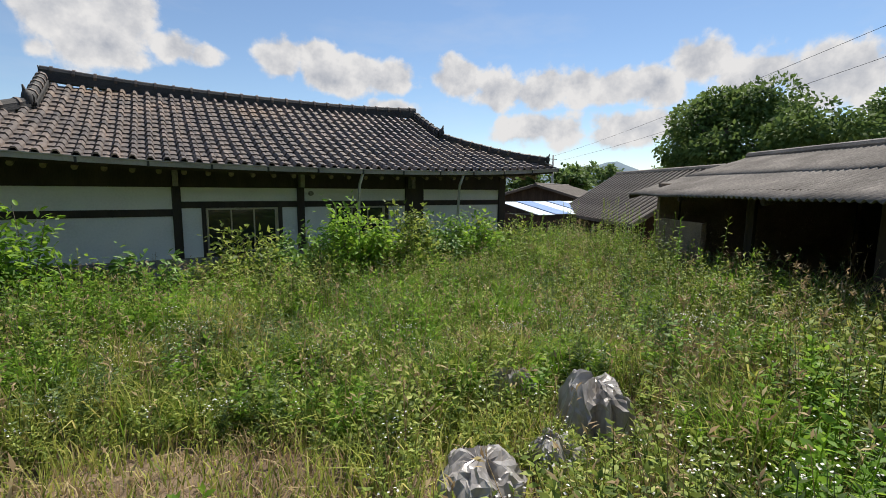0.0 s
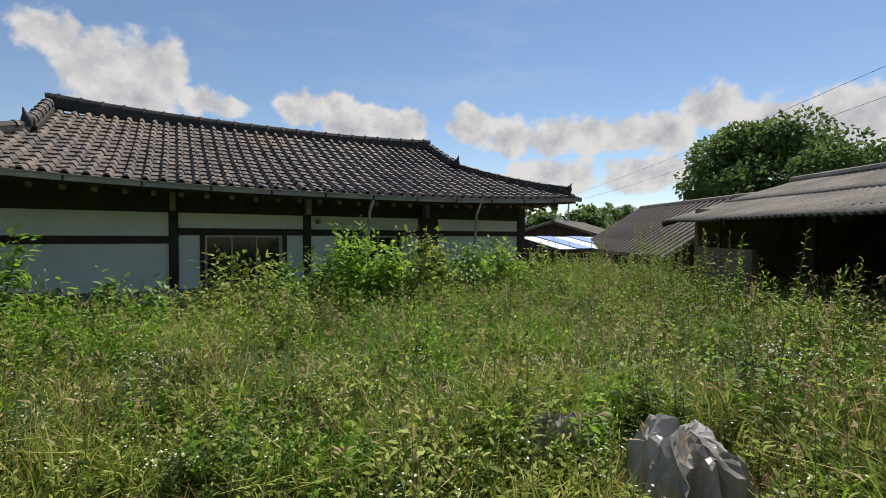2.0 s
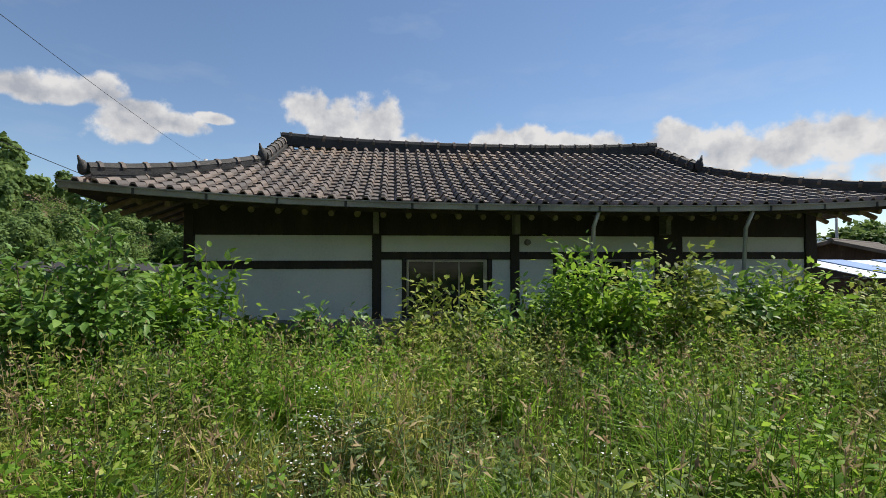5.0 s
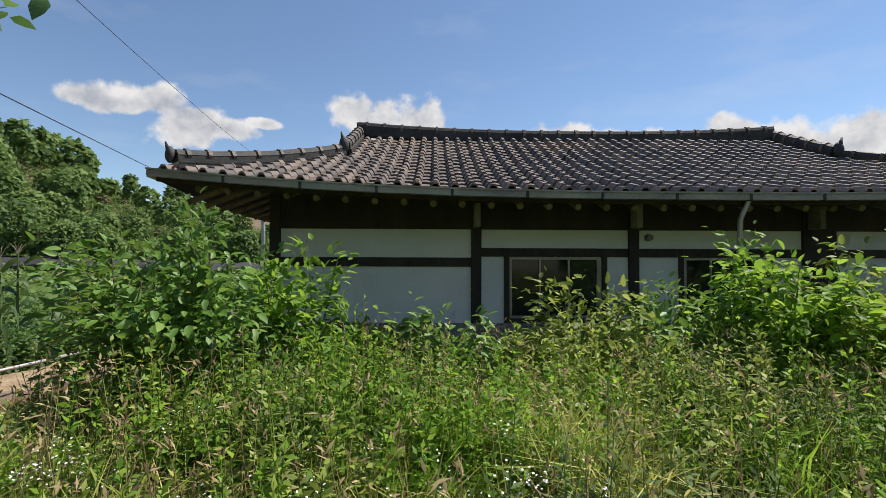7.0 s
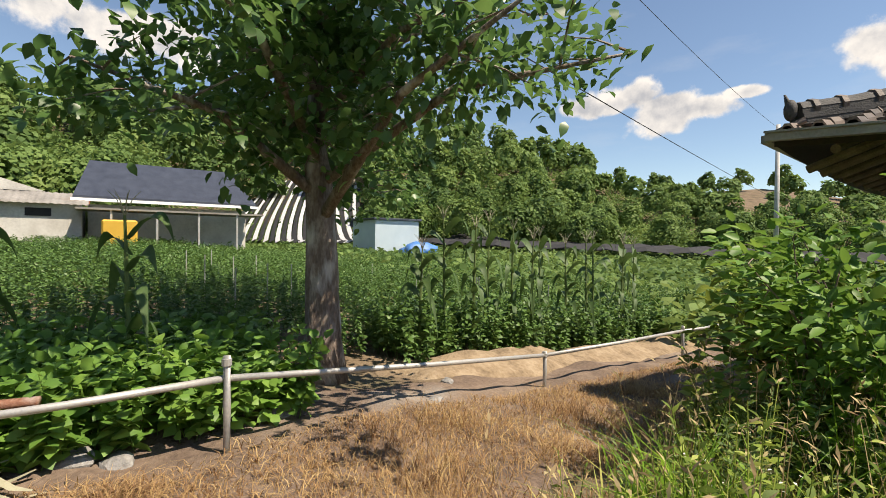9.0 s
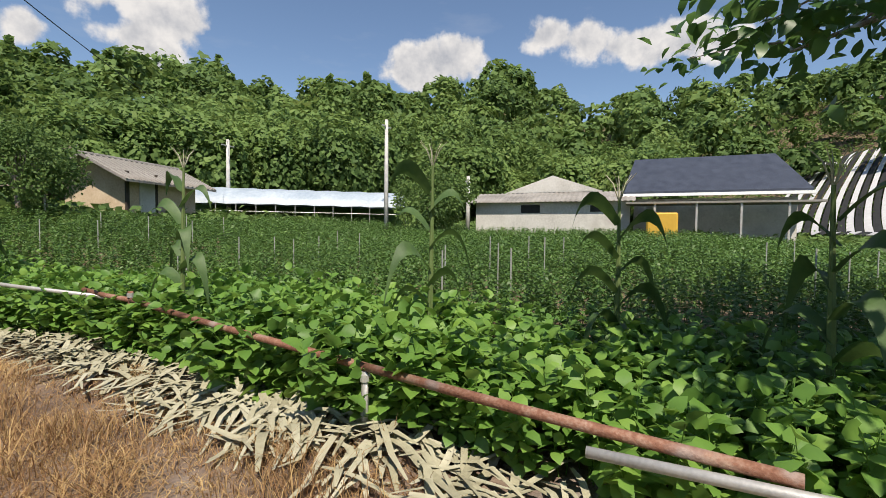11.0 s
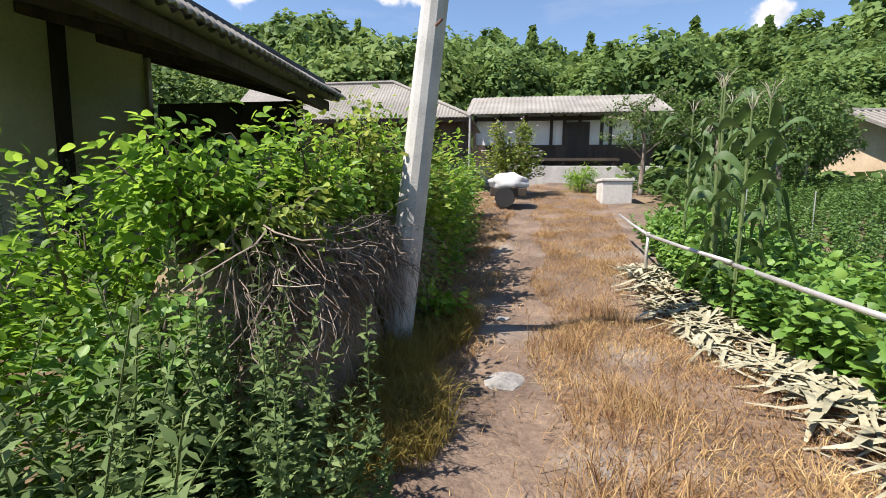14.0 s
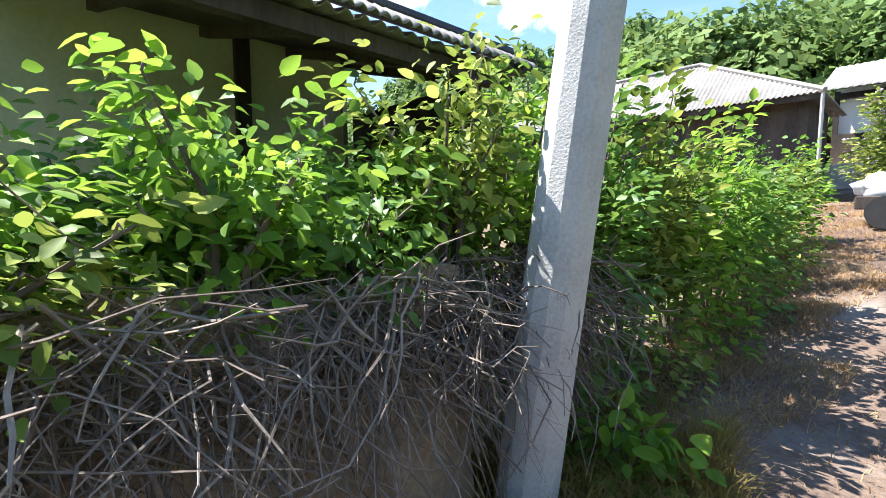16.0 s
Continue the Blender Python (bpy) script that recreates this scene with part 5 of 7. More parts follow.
# hedge of vines and weeds beside the lane
HEDGE = ((-3.7, -13.85, 0.42, 0.42, 460, 1.1), (-3.72, -14.5, 0.85, 0.32, 460, 1.15), (-3.65, -15.0, 0.5, 0.36, 420, 1.15), (-3.62, -15.6, 1.15, 0.36, 620, 1.15), (-3.6, -16.2, 1.5, 0.42, 900, 0.9), (-3.6, -16.9, 2.3, 0.5, 1300, 0.2), (-3.6, -17.7, 2.5, 0.65, 1800, 0), (-3.6, -18.7, 2.1, 0.75, 1800, 0),
         (-3.6, -19.9, 1.8, 0.8, 1700, 0), (-3.5, -21.2, 1.7, 0.85, 1600, 0), (-3.4, -22.6, 1.7, 0.9, 1500, 0), (-3.3, -24.0, 1.6, 0.9, 1400, 0))
for k, (x, y, hh, rr, n, lift) in enumerate(HEDGE):
    shrub("vine_bush", x, y, hh, rr, int(n * 1.7), 0.075 if k < 5 else 0.1, (M_WEED, M_BRIGHT, M_BEAN)[k % 3], "sunlit bush of broad-leaved vines by the lane", 0.6, lift=lift, seed=40 + k, group="vine bushes along the lane", low=0.0, stems=6 if k < 4 else 9)
for k, (x, y, hh, rr, lift) in enumerate(((-2.9, -12.0, 1.15, 0.55, 0.0), (-2.7, -12.8, 1.35, 0.6, 0.0), (-3.35, -13.7, 0.6, 0.45, 1.1), (-3.3, -14.5, 0.7, 0.45, 1.1), (-2.6, -13.8, 1.6, 0.6, 0.0), (-3.3, -15.3, 0.75, 0.45, 1.1), (-2.6, -14.9, 1.75, 0.6, 0.0), (-2.9, -16.2, 2.0, 0.6, 0.0), (-3.1, -11.2, 1.0, 0.5, 0.0), (-3.45, -13.2, 0.95, 0.4, 0.1))):
    shrub("vine_bush", x, y, hh, rr, 1500 if lift else 1800, 0.072, M_BEAN if k % 3 == 0 else M_BRIGHT, "sunlit tangle of broad-leaved vines over the old wall", 0.62, lift=lift, seed=160 + k, group="vine bushes along the lane", low=0.05)
shrub("vine_bush", -4.25, -16.35, 0.55, 0.3, 150, 0.12, M_BRIGHT, "low leafy shoot growing at the foot of the pole", 0.7, seed=70, group="vine bushes along the lane", stems=5)
for k, (x, y, hh) in enumerate(((-3.3, -11.3, 1.35), (-3.2, -12.0, 1.4), (-3.5, -12.6, 1.2), (-2.6, -11.2, 1.5), (-4.0, -12.95, 1.1), (-3.9, -12.3, 1.3), (-3.6, -11.7, 1.5), (-3.75, -13.2, 1.3), (-3.4, -11.0, 1.5), (-2.4, -12.3, 1.5), (-1.7, -13.6, 1.5), (-3.45, -11.7, 1.2), (-3.35, -10.7, 1.2), (-1.4, -14.6, 1.6), (-3.1, -10.2, 0.9), (-4.05, -13.4, 0.6))):
    n = 30
    base = Vector(on_ground(x, y))
    b = np.tile([0.0, 0.0, 0.0], (n, 1)) + rng.normal(scale=(0.22, 0.22, 0), size=(n, 3))
    st, lv, _ = plant_arrays(b, hh * (0.75 if y > -12.2 else 0.9) * rng.uniform(0.6, 1.1, n), 64, 0.11, 0.34, rng, lean=0.18)
    t = thing("mugwort", Matrix.Translation(base), "grey-green mugwort clump by the old wall", "weed", "mugwort by the wall")
    child("stem", raw_np("stem", *st, M_STEM), t)["kind"] = "stuff"
    child("leaves", raw_np("leaves", *lv, M_MUGWORT), t)["kind"] = "stuff"


def tree(name, x, y, label, trunk_r, trunk_h, crown, count, size, mat, seed, aspect=0.5, limbs=10, lean=(0, 0), wind=0.0, bark=None):
    """Tapered trunk, forking limbs, and leaves in clusters at the twigs. crown: radius, lowest and highest height."""
    r = np.random.default_rng(seed)
    base = Vector(on_ground(x, y, -0.05))
    t = thing(name, Matrix.Translation(base), label, "tree")
    rad, lo, hi = crown
    pts = [Vector((lean[0] * s * s * trunk_h + 0.03 * math.sin(7 * s + seed), lean[1] * s * s * trunk_h + 0.03 * math.cos(5 * s), s * trunk_h)) for s in np.linspace(0, 1, 9)]
    radii = [trunk_r * (1.35 if s == 0 else 1.0) * (1 - 0.72 * s) for s in np.linspace(0, 1, 9)]
    v, f = tube(pts, radii, 14)
    v = [p + Vector((p.x - pts[min(8, i // 14)].x, p.y - pts[min(8, i // 14)].y, 0)) * 0.22 * noise.noise(Vector((p.x * 9, p.y * 9, p.z * 2.5))) for i, p in enumerate(v)]
    child("trunk", raw("trunk", v, f, bark or M_BARK, True), t, "grey flaking bark")
    tips = []
    for i in range(limbs):
        s = 0.36 + 0.62 * (i + 0.5) / limbs
        p0 = pts[int(s * 8)].lerp(pts[min(8, int(s * 8) + 1)], s * 8 % 1)
        a = 2.4 * i + r.uniform(-0.4, 0.4)
        reach = rad * r.uniform(0.7, 1.0) * (1 - 0.45 * max(0, s - 0.7) / 0.3) * (1 + wind * math.sin(a))
        end = Vector((p0.x + reach * math.cos(a), p0.y + reach * math.sin(a), min(hi, max(lo + 0.3, p0.z + reach * r.uniform(0.05, 0.6)))))
        mid = p0.lerp(end, 0.5) + Vector((0, 0, 0.12 * reach))
        lr = trunk_r * 0.4 * (1 - 0.5 * s)
        vv, ff = tube([p0, mid, end], [lr, lr * 0.6, 0.012], 7)
        child("limb", raw("limb", vv, ff, bark or M_BARK, True), t)
        vs, fs, k = [], [], 0
        for j in range(9):
            u = 0.25 + 0.75 * j / 8
            q0 = p0.lerp(mid, u * 2) if u < 0.5 else mid.lerp(end, u * 2 - 1)
            q1 = q0 + Vector((r.uniform(-1, 1), r.uniform(-1, 1), r.uniform(-0.45, 0.55))) * rad * 0.3
            q1.z = min(max(q1.z, lo), hi)
            vv, ff = tube([q0, q0.lerp(q1, 0.5) + Vector((0, 0, 0.05)), q1], [0.014, 0.009, 0.003], 4)
            vs += vv
            fs += [tuple(c + k for c in g) for g in ff]
            k += len(vv)
            tips.append((q0, q1))
        child("twig", raw("twig", vs, fs, bark or M_BARK), t)["kind"] = "stuff"
    src, dst = np.array([[*a] for a, b in tips]), np.array([[*b] for a, b in tips])
    pick = r.integers(0, len(tips), count)
    u = r.uniform(0.1, 1.25, (count, 1))
    c = src[pick] * (1 - u) + dst[pick] * u + r.normal(scale=rad * 0.055, size=(count, 3))
    way = unit(dst[pick] - src[pick]) + r.normal(scale=0.7, size=(count, 3)) + np.array([0, 0, -0.3])
    child("crown", raw_np("crown", *leaf_arrays(c, way, size * r.uniform(0.65, 1.25, count), aspect, r, True), mat), t)
    return t


tree("persimmon_tree", -7.95, -4.95, "persimmon tree with flaking grey bark and glossy dark leaves", 0.235, 5.2, (3.25, 2.3, 6.8), 12800, 0.155, M_TREELEAF, 7, 0.58, limbs=22, wind=0.2)


# ---- crops ----
r4 = np.random.default_rng(21)
# rough green cover on the ground below the hills
P = scatter(r4, 26000, -60, -7.5, 3, 60, lambda x, y: (x < -6.5 - 0.12 * y) | (y > 9))
P = np.concatenate([P, scatter(r4, 15000, -90, -8, 20, 85), scatter(r4, 16000, -125, -55, -75, 25), scatter(r4, 9000, -60, -33, -45, 8), scatter(r4, 5000, -33, -10, -46, -26), scatter(r4, 6000, 9, 60, -12, 45, lambda x, y: (x - 9.45) * 0.866 - (y + 3.9) * 0.5 > 7), scatter(r4, 4000, -14, 12, 8, 40)])
n = 7
C = np.repeat(P, n, 0) + np.abs(r4.normal(scale=(0.4, 0.4, 0.22), size=(len(P) * n, 3))) * np.where(r4.uniform(size=(len(P) * n, 3)) < 0.5, -1, 1) * np.array([1, 1, 0]) + np.abs(r4.normal(scale=(0, 0, 0.3), size=(len(P) * n, 3)))
a = r4.uniform(0, 6.283, len(C))
stuff("undergrowth", [leaf_arrays(C, np.stack([np.cos(a), np.sin(a), 0.6 + 0 * a], -1), r4.uniform(0.25, 0.55, len(C)), 0.6, r4, False)], M_FOREST, "low green undergrowth and rough grass round the fields", "undergrowth")
# beans along the fence
P = scatter(r4, 3200, -9.5, -6.6, -22, -5.5)
fx = np.array([fence_x(y) for y in P[:, 1]])
P = P[(P[:, 0] < fx - 0.12) & (P[:, 0] > fx - 2.3) & (np.hypot(P[:, 0] + 7.9, P[:, 1] + 4.95) > 0.8)]
hgt = r4.uniform(0.45, 0.8, len(P))
st, lv, tips = plant_arrays(P, hgt, 20, 0.135, 0.8, r4, lean=0.25, rise=0.05, full=True, taper=0.15)
stuff("bean_plants", [st, lv], M_BEAN, "dense rows of broad-leaved bean plants", "crops")
# larger beans where the lane passes them
P = scatter(r4, 900, -9.6, -6.6, -15, -9.2)
fx = np.array([fence_x(y) for y in P[:, 1]])
P = P[(P[:, 0] < fx - 0.05) & (P[:, 0] > fx - 1.7)]
st, lv, tips = plant_arrays(P, r4.uniform(0.5, 0.95, len(P)), 20, 0.165, 0.82, r4, lean=0.3, rise=0.05, full=2, taper=0.25)
stuff("bean_plants", [st, lv], M_BEAN, "tall bean plants with large leaves over the fence", "crops")
# leafy crop in front of the corn, behind a bank of pale soil
P = scatter(r4, 900, -10.2, -8.15, -3.6, 4.5)
st, lv, tips = plant_arrays(P, r4.uniform(0.5, 0.95, len(P)), 24, 0.13, 0.55, r4, lean=0.2, rise=0.0, full=True, taper=0.2)
stuff("crop_bushes", [st, lv], M_PEPPER, "dark green leafy crop on a soil bank", "crops")
ny, nx = 60, 9
v = []
for i in range(ny):
    y = -4.0 + 8.0 * i / (ny - 1)
    for j in range(nx):
        s = j / (nx - 1)
        x = -8.5 + 1.25 * s + 0.12 * math.sin(2.3 * y)
        v.append((x, y, float(all_z(x, y)) - 0.03 + 0.27 * math.sin(math.pi * s) ** 0.8 * (0.75 + 0.5 * noise.noise(Vector((x * 2.2, y * 1.4, 0)))) * min(1, i / 6, (ny - 1 - i) / 6)))
q = np.arange(ny * nx).reshape(ny, nx)
tagged(new("soil_bank", raw_np("soil_bank", v, np.stack([q[:-1, :-1], q[:-1, 1:], q[1:, 1:], q[1:, :-1]], -1).reshape(-1, 4), M_BANK)), "low bank of pale dry soil beside the field", "soil bank", kind="structure")
# pepper field in rows
P = scatter(r4, 13500, -33, -8.6, -27, 9)
P = P[(P[:, 0] < np.array([fence_x(y) for y in P[:, 1]]) - 1.9)]
P[:, 0] = np.round(P[:, 0] / 0.9) * 0.9 + r4.normal(scale=0.14, size=len(P))
P[:, 2] = all_z(P[:, 0], P[:, 1])
P = P[~((np.hypot(P[:, 0] + 7.9, P[:, 1] + 4.95) < 1.2))]
near = P[:, 0] > -16
st, lv, _ = plant_arrays(P[near], r4.uniform(0.7, 1.0, near.sum()), 48, 0.125, 0.5, r4, lean=0.18, rise=-0.1)
st2, lv2, _ = plant_arrays(P[~near], r4.uniform(0.7, 1.0, (~near).sum()), 24, 0.18, 0.55, r4, lean=0.2, rise=0.0)
stuff("pepper_plants", [st, lv, st2, lv2], M_PEPPER, "dark green pepper plants in staked rows", "crops")
for k in range(40):
    x, y = -9.9 - 0.9 * (k % 8), -22 + (k // 8) * 5.5 + 0.7 * (k % 3)
    bm = beam(bmesh.new(), (0, 0, -0.1), (0, 0, 1.15), 0.012, sides=6)
    me = bpy.data.meshes.new("crop_stake")
    bm.to_mesh(me)
    bm.free()
    me.materials.append(M_PIPE)
    ob = new("crop_stake", me)
    ob.matrix_world = Matrix.Translation(on_ground(x, y))
    tagged(ob, "thin pale metal stake among the peppers", "stake", group="crop stakes")


def corn(x, y, hgt, seed, first=None):
    """A maize stalk with long drooping leaves and a tassel."""
    r = np.random.default_rng(seed)
    t = thing("corn_plant", Matrix.Translation(on_ground(x, y)) @ Matrix.Rotation(r.uniform(0, 6.28), 4, "Z"), "tall corn plant with drooping leaves and a tassel", "corn", group="corn plants in the field")
    v, f = tube([(0, 0, -0.05), (0.02, 0, hgt * 0.5), (0.03, 0.02, hgt)], [0.03, 0.025, 0.012], 7)
    child("stalk", raw("stalk", v, f, M_STEM), t)
    for k in range(10):
        z = hgt * (0.14 + 0.082 * k)
        a = math.pi * k + r.uniform(-0.5, 0.5)
        ln, w = r.uniform(0.6, 0.9), r.uniform(0.055, 0.08)
        d, s = Vector((math.cos(a), math.sin(a), 0)), Vector((-math.sin(a), math.cos(a), 0))
        vs, fs = [], []
        roll = r.choice((-1, 1)) * r.uniform(0.5, 1.2)
        side = s
        for j in range(8):
            u = j / 7
            s = side * math.cos(roll * (0.4 + 0.8 * u)) + Vector((0, 0, math.sin(roll * (0.4 + 0.8 * u))))
            p = d * ln * (0.75 * u - 0.2 * u * u) + Vector((0, 0, z + ln * (0.95 * u - (1.0 + 0.5 * (k < 7)) * u ** 2.3)))
            ww = w * math.sin(math.pi * min(1, 0.25 + 0.75 * u)) + 0.002
            vs += [p + s * ww + Vector((0, 0, ww * 0.35)), p, p - s * ww + Vector((0, 0, ww * 0.35))]
        for j in range(7):
            for c in (0, 1):
                fs.append((3 * j + c, 3 * j + c + 1, 3 * j + c + 4, 3 * j + c + 3))
        child("leaf", raw("leaf", vs, fs, M_CORN, True), t)
    vs, fs, n = [], [], 0
    for k in range(7):
        a = 0.9 * k
        v, f = tube([(0.03, 0.02, hgt - 0.02), (0.03 + 0.06 * math.cos(a), 0.02 + 0.06 * math.sin(a), hgt + 0.14), (0.03 + 0.13 * math.cos(a), 0.02 + 0.13 * math.sin(a), hgt + 0.22)], [0.005, 0.004, 0.002], 4)
        vs += v
        fs += [tuple(i + n for i in q) for q in f]
        n += len(v)
    child("tassel", raw("tassel", vs, fs, M_HUSK), t, "pale dry tassel")
    return t


for k, (x, y, hh) in enumerate(((-8.15, -9.7, 2.1), (-8.45, -8.1, 1.75), (-7.75, -6.85, 1.8), (-8.75, -2.5, 2.25), (-8.55, -2.05, 2.1), (-8.95, -1.4, 2.3), (-8.5, -0.7, 2.1), (-9.0, 0.1, 2.25), (-8.45, 0.9, 2.2), (-8.9, 1.75, 2.3), (-8.5, 2.7, 2.2), (-9.1, 3.2, 2.3), (-8.7, -1.0, 2.2), (-8.65, 0.5, 2.15), (-8.5, 2.2, 2.2), 
                                (-7.96, -12.68, 2.2), (-7.75, -17.9, 2.9), (-8.1, -17.5, 2.7), (-7.7, -17.2, 2.5), (-7.95, -18.5, 2.9), (-8.3, -19.0, 2.7), (-7.9, -19.6, 2.6), (-8.3, -17.9, 2.5), (-8.9, -21.9, 2.2), (-9.4, -22.8, 2.2), (-8.6, -3.1, 1.7))):
    corn(x, y, hh, 60 + k)

# ---- lane details ----
r5 = np.random.default_rng(31)
P = scatter(r5, 330000, -8.0, -3.0, -32, 2.5)
fx = np.array([fence_x(y) for y in P[:, 1]])
le = lane_edge(P[:, 1])
track = np.abs(P[:, 0] - np.interp(P[:, 1], [-30, -20, -14, -11, -8], [-5.4, -5.2, -5.0, -4.75, -4.4])) < 0.36 + 0.15 * np.sin(2.1 * P[:, 1])
mask = (P[:, 0] > fx + 0.15) & (P[:, 0] < le + 0.35) & (patchy(P[:, 0], P[:, 1], 1.3, 3.0) + 0.15 * r5.normal(size=len(P)) > 0.28) & ~(track & (P[:, 1] < -8) & (r5.uniform(0, 1, len(P)) < 0.93))
mask &= r5.uniform(0, 1, len(P)) < np.clip((P[:, 1] + 34) / 14, 0.25, 1)
P = P[mask]
tuft = patchy(P[:, 0], P[:, 1], 2.1, 8.0)
hgt = r5.uniform(0.05, 0.14, len(P)) + 0.22 * np.clip(tuft - 0.62, 0, 1) * 2
stuff("dead_grass", [blade_arrays(P, hgt, r5.uniform(0.004, 0.009, len(P)), r5.uniform(0.4, 1.9, len(P)), r5)], M_DRY, "straw-coloured dead grass on the lane", "grass")
for x, y, n, hh in ((-5.9, -12.3, 700, 0.42), (-6.1, -12.9, 600, 0.42), (-5.8, -13.5, 600, 0.38), (-6.2, -11.5, 500, 0.36), (-6.0, -14.6, 500, 0.34), (-5.7, -15.8, 400, 0.3), (-6.3, -17.2, 400, 0.3), (-5.6, -11.2, 400, 0.3), (-6.3, -9.6, 500, 0.3), (-6.0, -4.5, 500, 0.26), (-5.2, -5.2, 500, 0.26), (-5.6, -3.2, 500, 0.26)):
    n = int(n * 0.8)
    b = np.tile(on_ground(x, y), (n, 1)) + r5.normal(scale=(0.2, 0.24, 0), size=(n, 3))
    b[:, 2] = all_z(b[:, 0], b[:, 1])
    tagged(new("dry_tuft", raw_np("dry_tuft", *blade_arrays(b, hh * r5.uniform(0.4, 1.1, n), r5.uniform(0.004, 0.008, n), r5.uniform(0.2, 1.1, n), r5), M_DRY)), "bleached dry grass tuft on the lane", "tuft", kind="stuff")
P = scatter(r5, 60000, -5.4, -3.2, -17.5, -8.5)
P = P[(np.abs(P[:, 0] + 4.15) < 0.5 + 0.15 * np.sin(3 * P[:, 1])) & (patchy(P[:, 0], P[:, 1], 1.4, 4.0) > 0.35) & (np.hypot(P[:, 0] + 4.05, P[:, 1] + 15.75) > 0.2)]
stuff("yellow_grass", [blade_arrays(P, r5.uniform(0.12, 0.42, len(P)), r5.uniform(0.004, 0.009, len(P)), r5.uniform(0.3, 1.1, len(P)), r5)], M_YELLOW, "yellowing grass along the lane's edge", "grass")

# dried corn leaves strewn under the fence
vs, fs, k = [], [], 0
for i in range(900):
    y = r5.uniform(-19.5, -9.3) if i > 70 else r5.uniform(-9.6, -7.5)
    x = fence_x(y) + r5.uniform(-0.35, 0.42) * (1.0 if y < -9 else 0.8) + 0.12
    a, ln, w = r5.normal(0.6, 0.8), r5.uniform(0.4, 1.0), r5.uniform(0.014, 0.036)
    d, s = Vector((math.cos(a), math.sin(a), 0)), Vector((-math.sin(a), math.cos(a), 0))
    z = float(all_z(x, y)) + 0.03 + r5.uniform(0, 0.09)
    bend = r5.uniform(-0.5, 0.5)
    for j in range(5):
        u = j / 4
        ww = w * math.sin(math.pi * (0.12 + 0.83 * u)) ** 0.6
        p = Vector((x, y, z)) + d * ln * (u - 0.5) + s * bend * ln * u * (1 - u) + Vector((0, 0, 0.045 * math.sin(7 * u + i) + 0.01))
        vs += [p + s * ww + Vector((0, 0, 0.3 * ww)), p, p - s * ww + Vector((0, 0, 0.3 * ww))]
    for j in range(4):
        for c in (0, 1):
            fs.append((k + 3 * j + c, k + 3 * j + c + 1, k + 3 * j + c + 4, k + 3 * j + c + 3))
    k += 15
tagged(new("dried_corn_leaves", raw("dried_corn_leaves", vs, fs, M_HUSK, True)), "heap of dried pale corn leaves under the fence", "leaf litter", kind="stuff")


def rock(x, y, size, flat, seed, label, lift=0.0):
    bm = bmesh.new()
    bmesh.ops.create_icosphere(bm, subdivisions=2, radius=1.0)
    for v in bm.verts:
        v.co *= 1 + 0.35 * noise.noise(v.co * 1.3 + Vector((seed * 3.1, 0, 0)))
        v.co.x *= size
        v.co.y *= size * 0.8
        v.co.z *= size * flat
    me = bpy.data.meshes.new("rock")
    bm.to_mesh(me)
    bm.free()
    me.materials.append(M_STONE)
    ob = new("rock", me)
    ob.matrix_world = Matrix.Translation(on_ground(x, y, size * flat * 0.35 + lift)) @ Matrix.Rotation(seed, 4, "Z")
    tagged(ob, label, "rock", group="rocks by the lane")


for k, (x, y, s, fl) in enumerate(((-5.28, -13.0, 0.17, 0.22), (-5.12, -15.1, 0.22, 0.2), (-6.9, -5.72, 0.14, 0.6), (-6.62, -6.95, 0.14, 0.5), (-6.75, -7.2, 0.17, 0.5), (-7.45, -5.75, 0.27, 0.8), (-4.7, -14.4, 0.12, 0.25), (-4.4, -14.9, 0.2, 0.2), (-6.6, -4.2, 0.09, 0.5), (-7.2, -3.6, 0.1, 0.5), (-5.0, -16.8, 0.12, 0.3))):
    rock(x, y, s, fl, k, "pale flat stone bedded in the lane" if fl < 0.5 else "rough grey field stone by the fence")

# ---- pipe fence ----
fence = thing("pipe_fence", pose(0, 0, 0), "low fence of galvanised and rusty pipes tied to short posts", "fence")
for a, b, mat in (((-6.95, 3.4, -0.1), (-6.9, 1.7, -0.04), M_PIPE), ((-6.9, 1.7, -0.04), (-6.73, -2.34, 0.09), M_PIPE), ((-6.73, -2.34, 0.09), (-6.32, -6.3, 0.55), M_PIPE), ((-6.32, -6.3, 0.55), (-6.48, -8.15, 0.5), M_PIPE),
                  ((-6.46, -7.35, 0.55), (-7.0, -9.65, 0.56), M_RUST), ((-7.0, -9.65, 0.56), (-7.72, -13.2, 0.68), M_RUST), ((-7.72, -13.2, 0.68), (-7.8, -14.2, 0.73), M_RUST),
                  ((-7.78, -13.7, 0.67), (-7.5, -17.0, 0.8), M_PIPE), ((-7.48, -16.8, 0.82), (-7.25, -19.2, 0.92), M_PIPE), ((-7.25, -19.2, 0.92), (-7.3, -21.6, 1.15), M_PIPE)):
    rust = mat is M_RUST
    v, f = tube([a, tuple((p + q) / 2 - (0.012 if i == 2 else 0) for i, (p, q) in enumerate(zip(a, b))), b], [0.03 if rust else 0.026] * 3, 10)
    child("rail", raw("rail", v, f, mat, True), fence, "rusty pipe" if rust else "dull galvanised pipe")
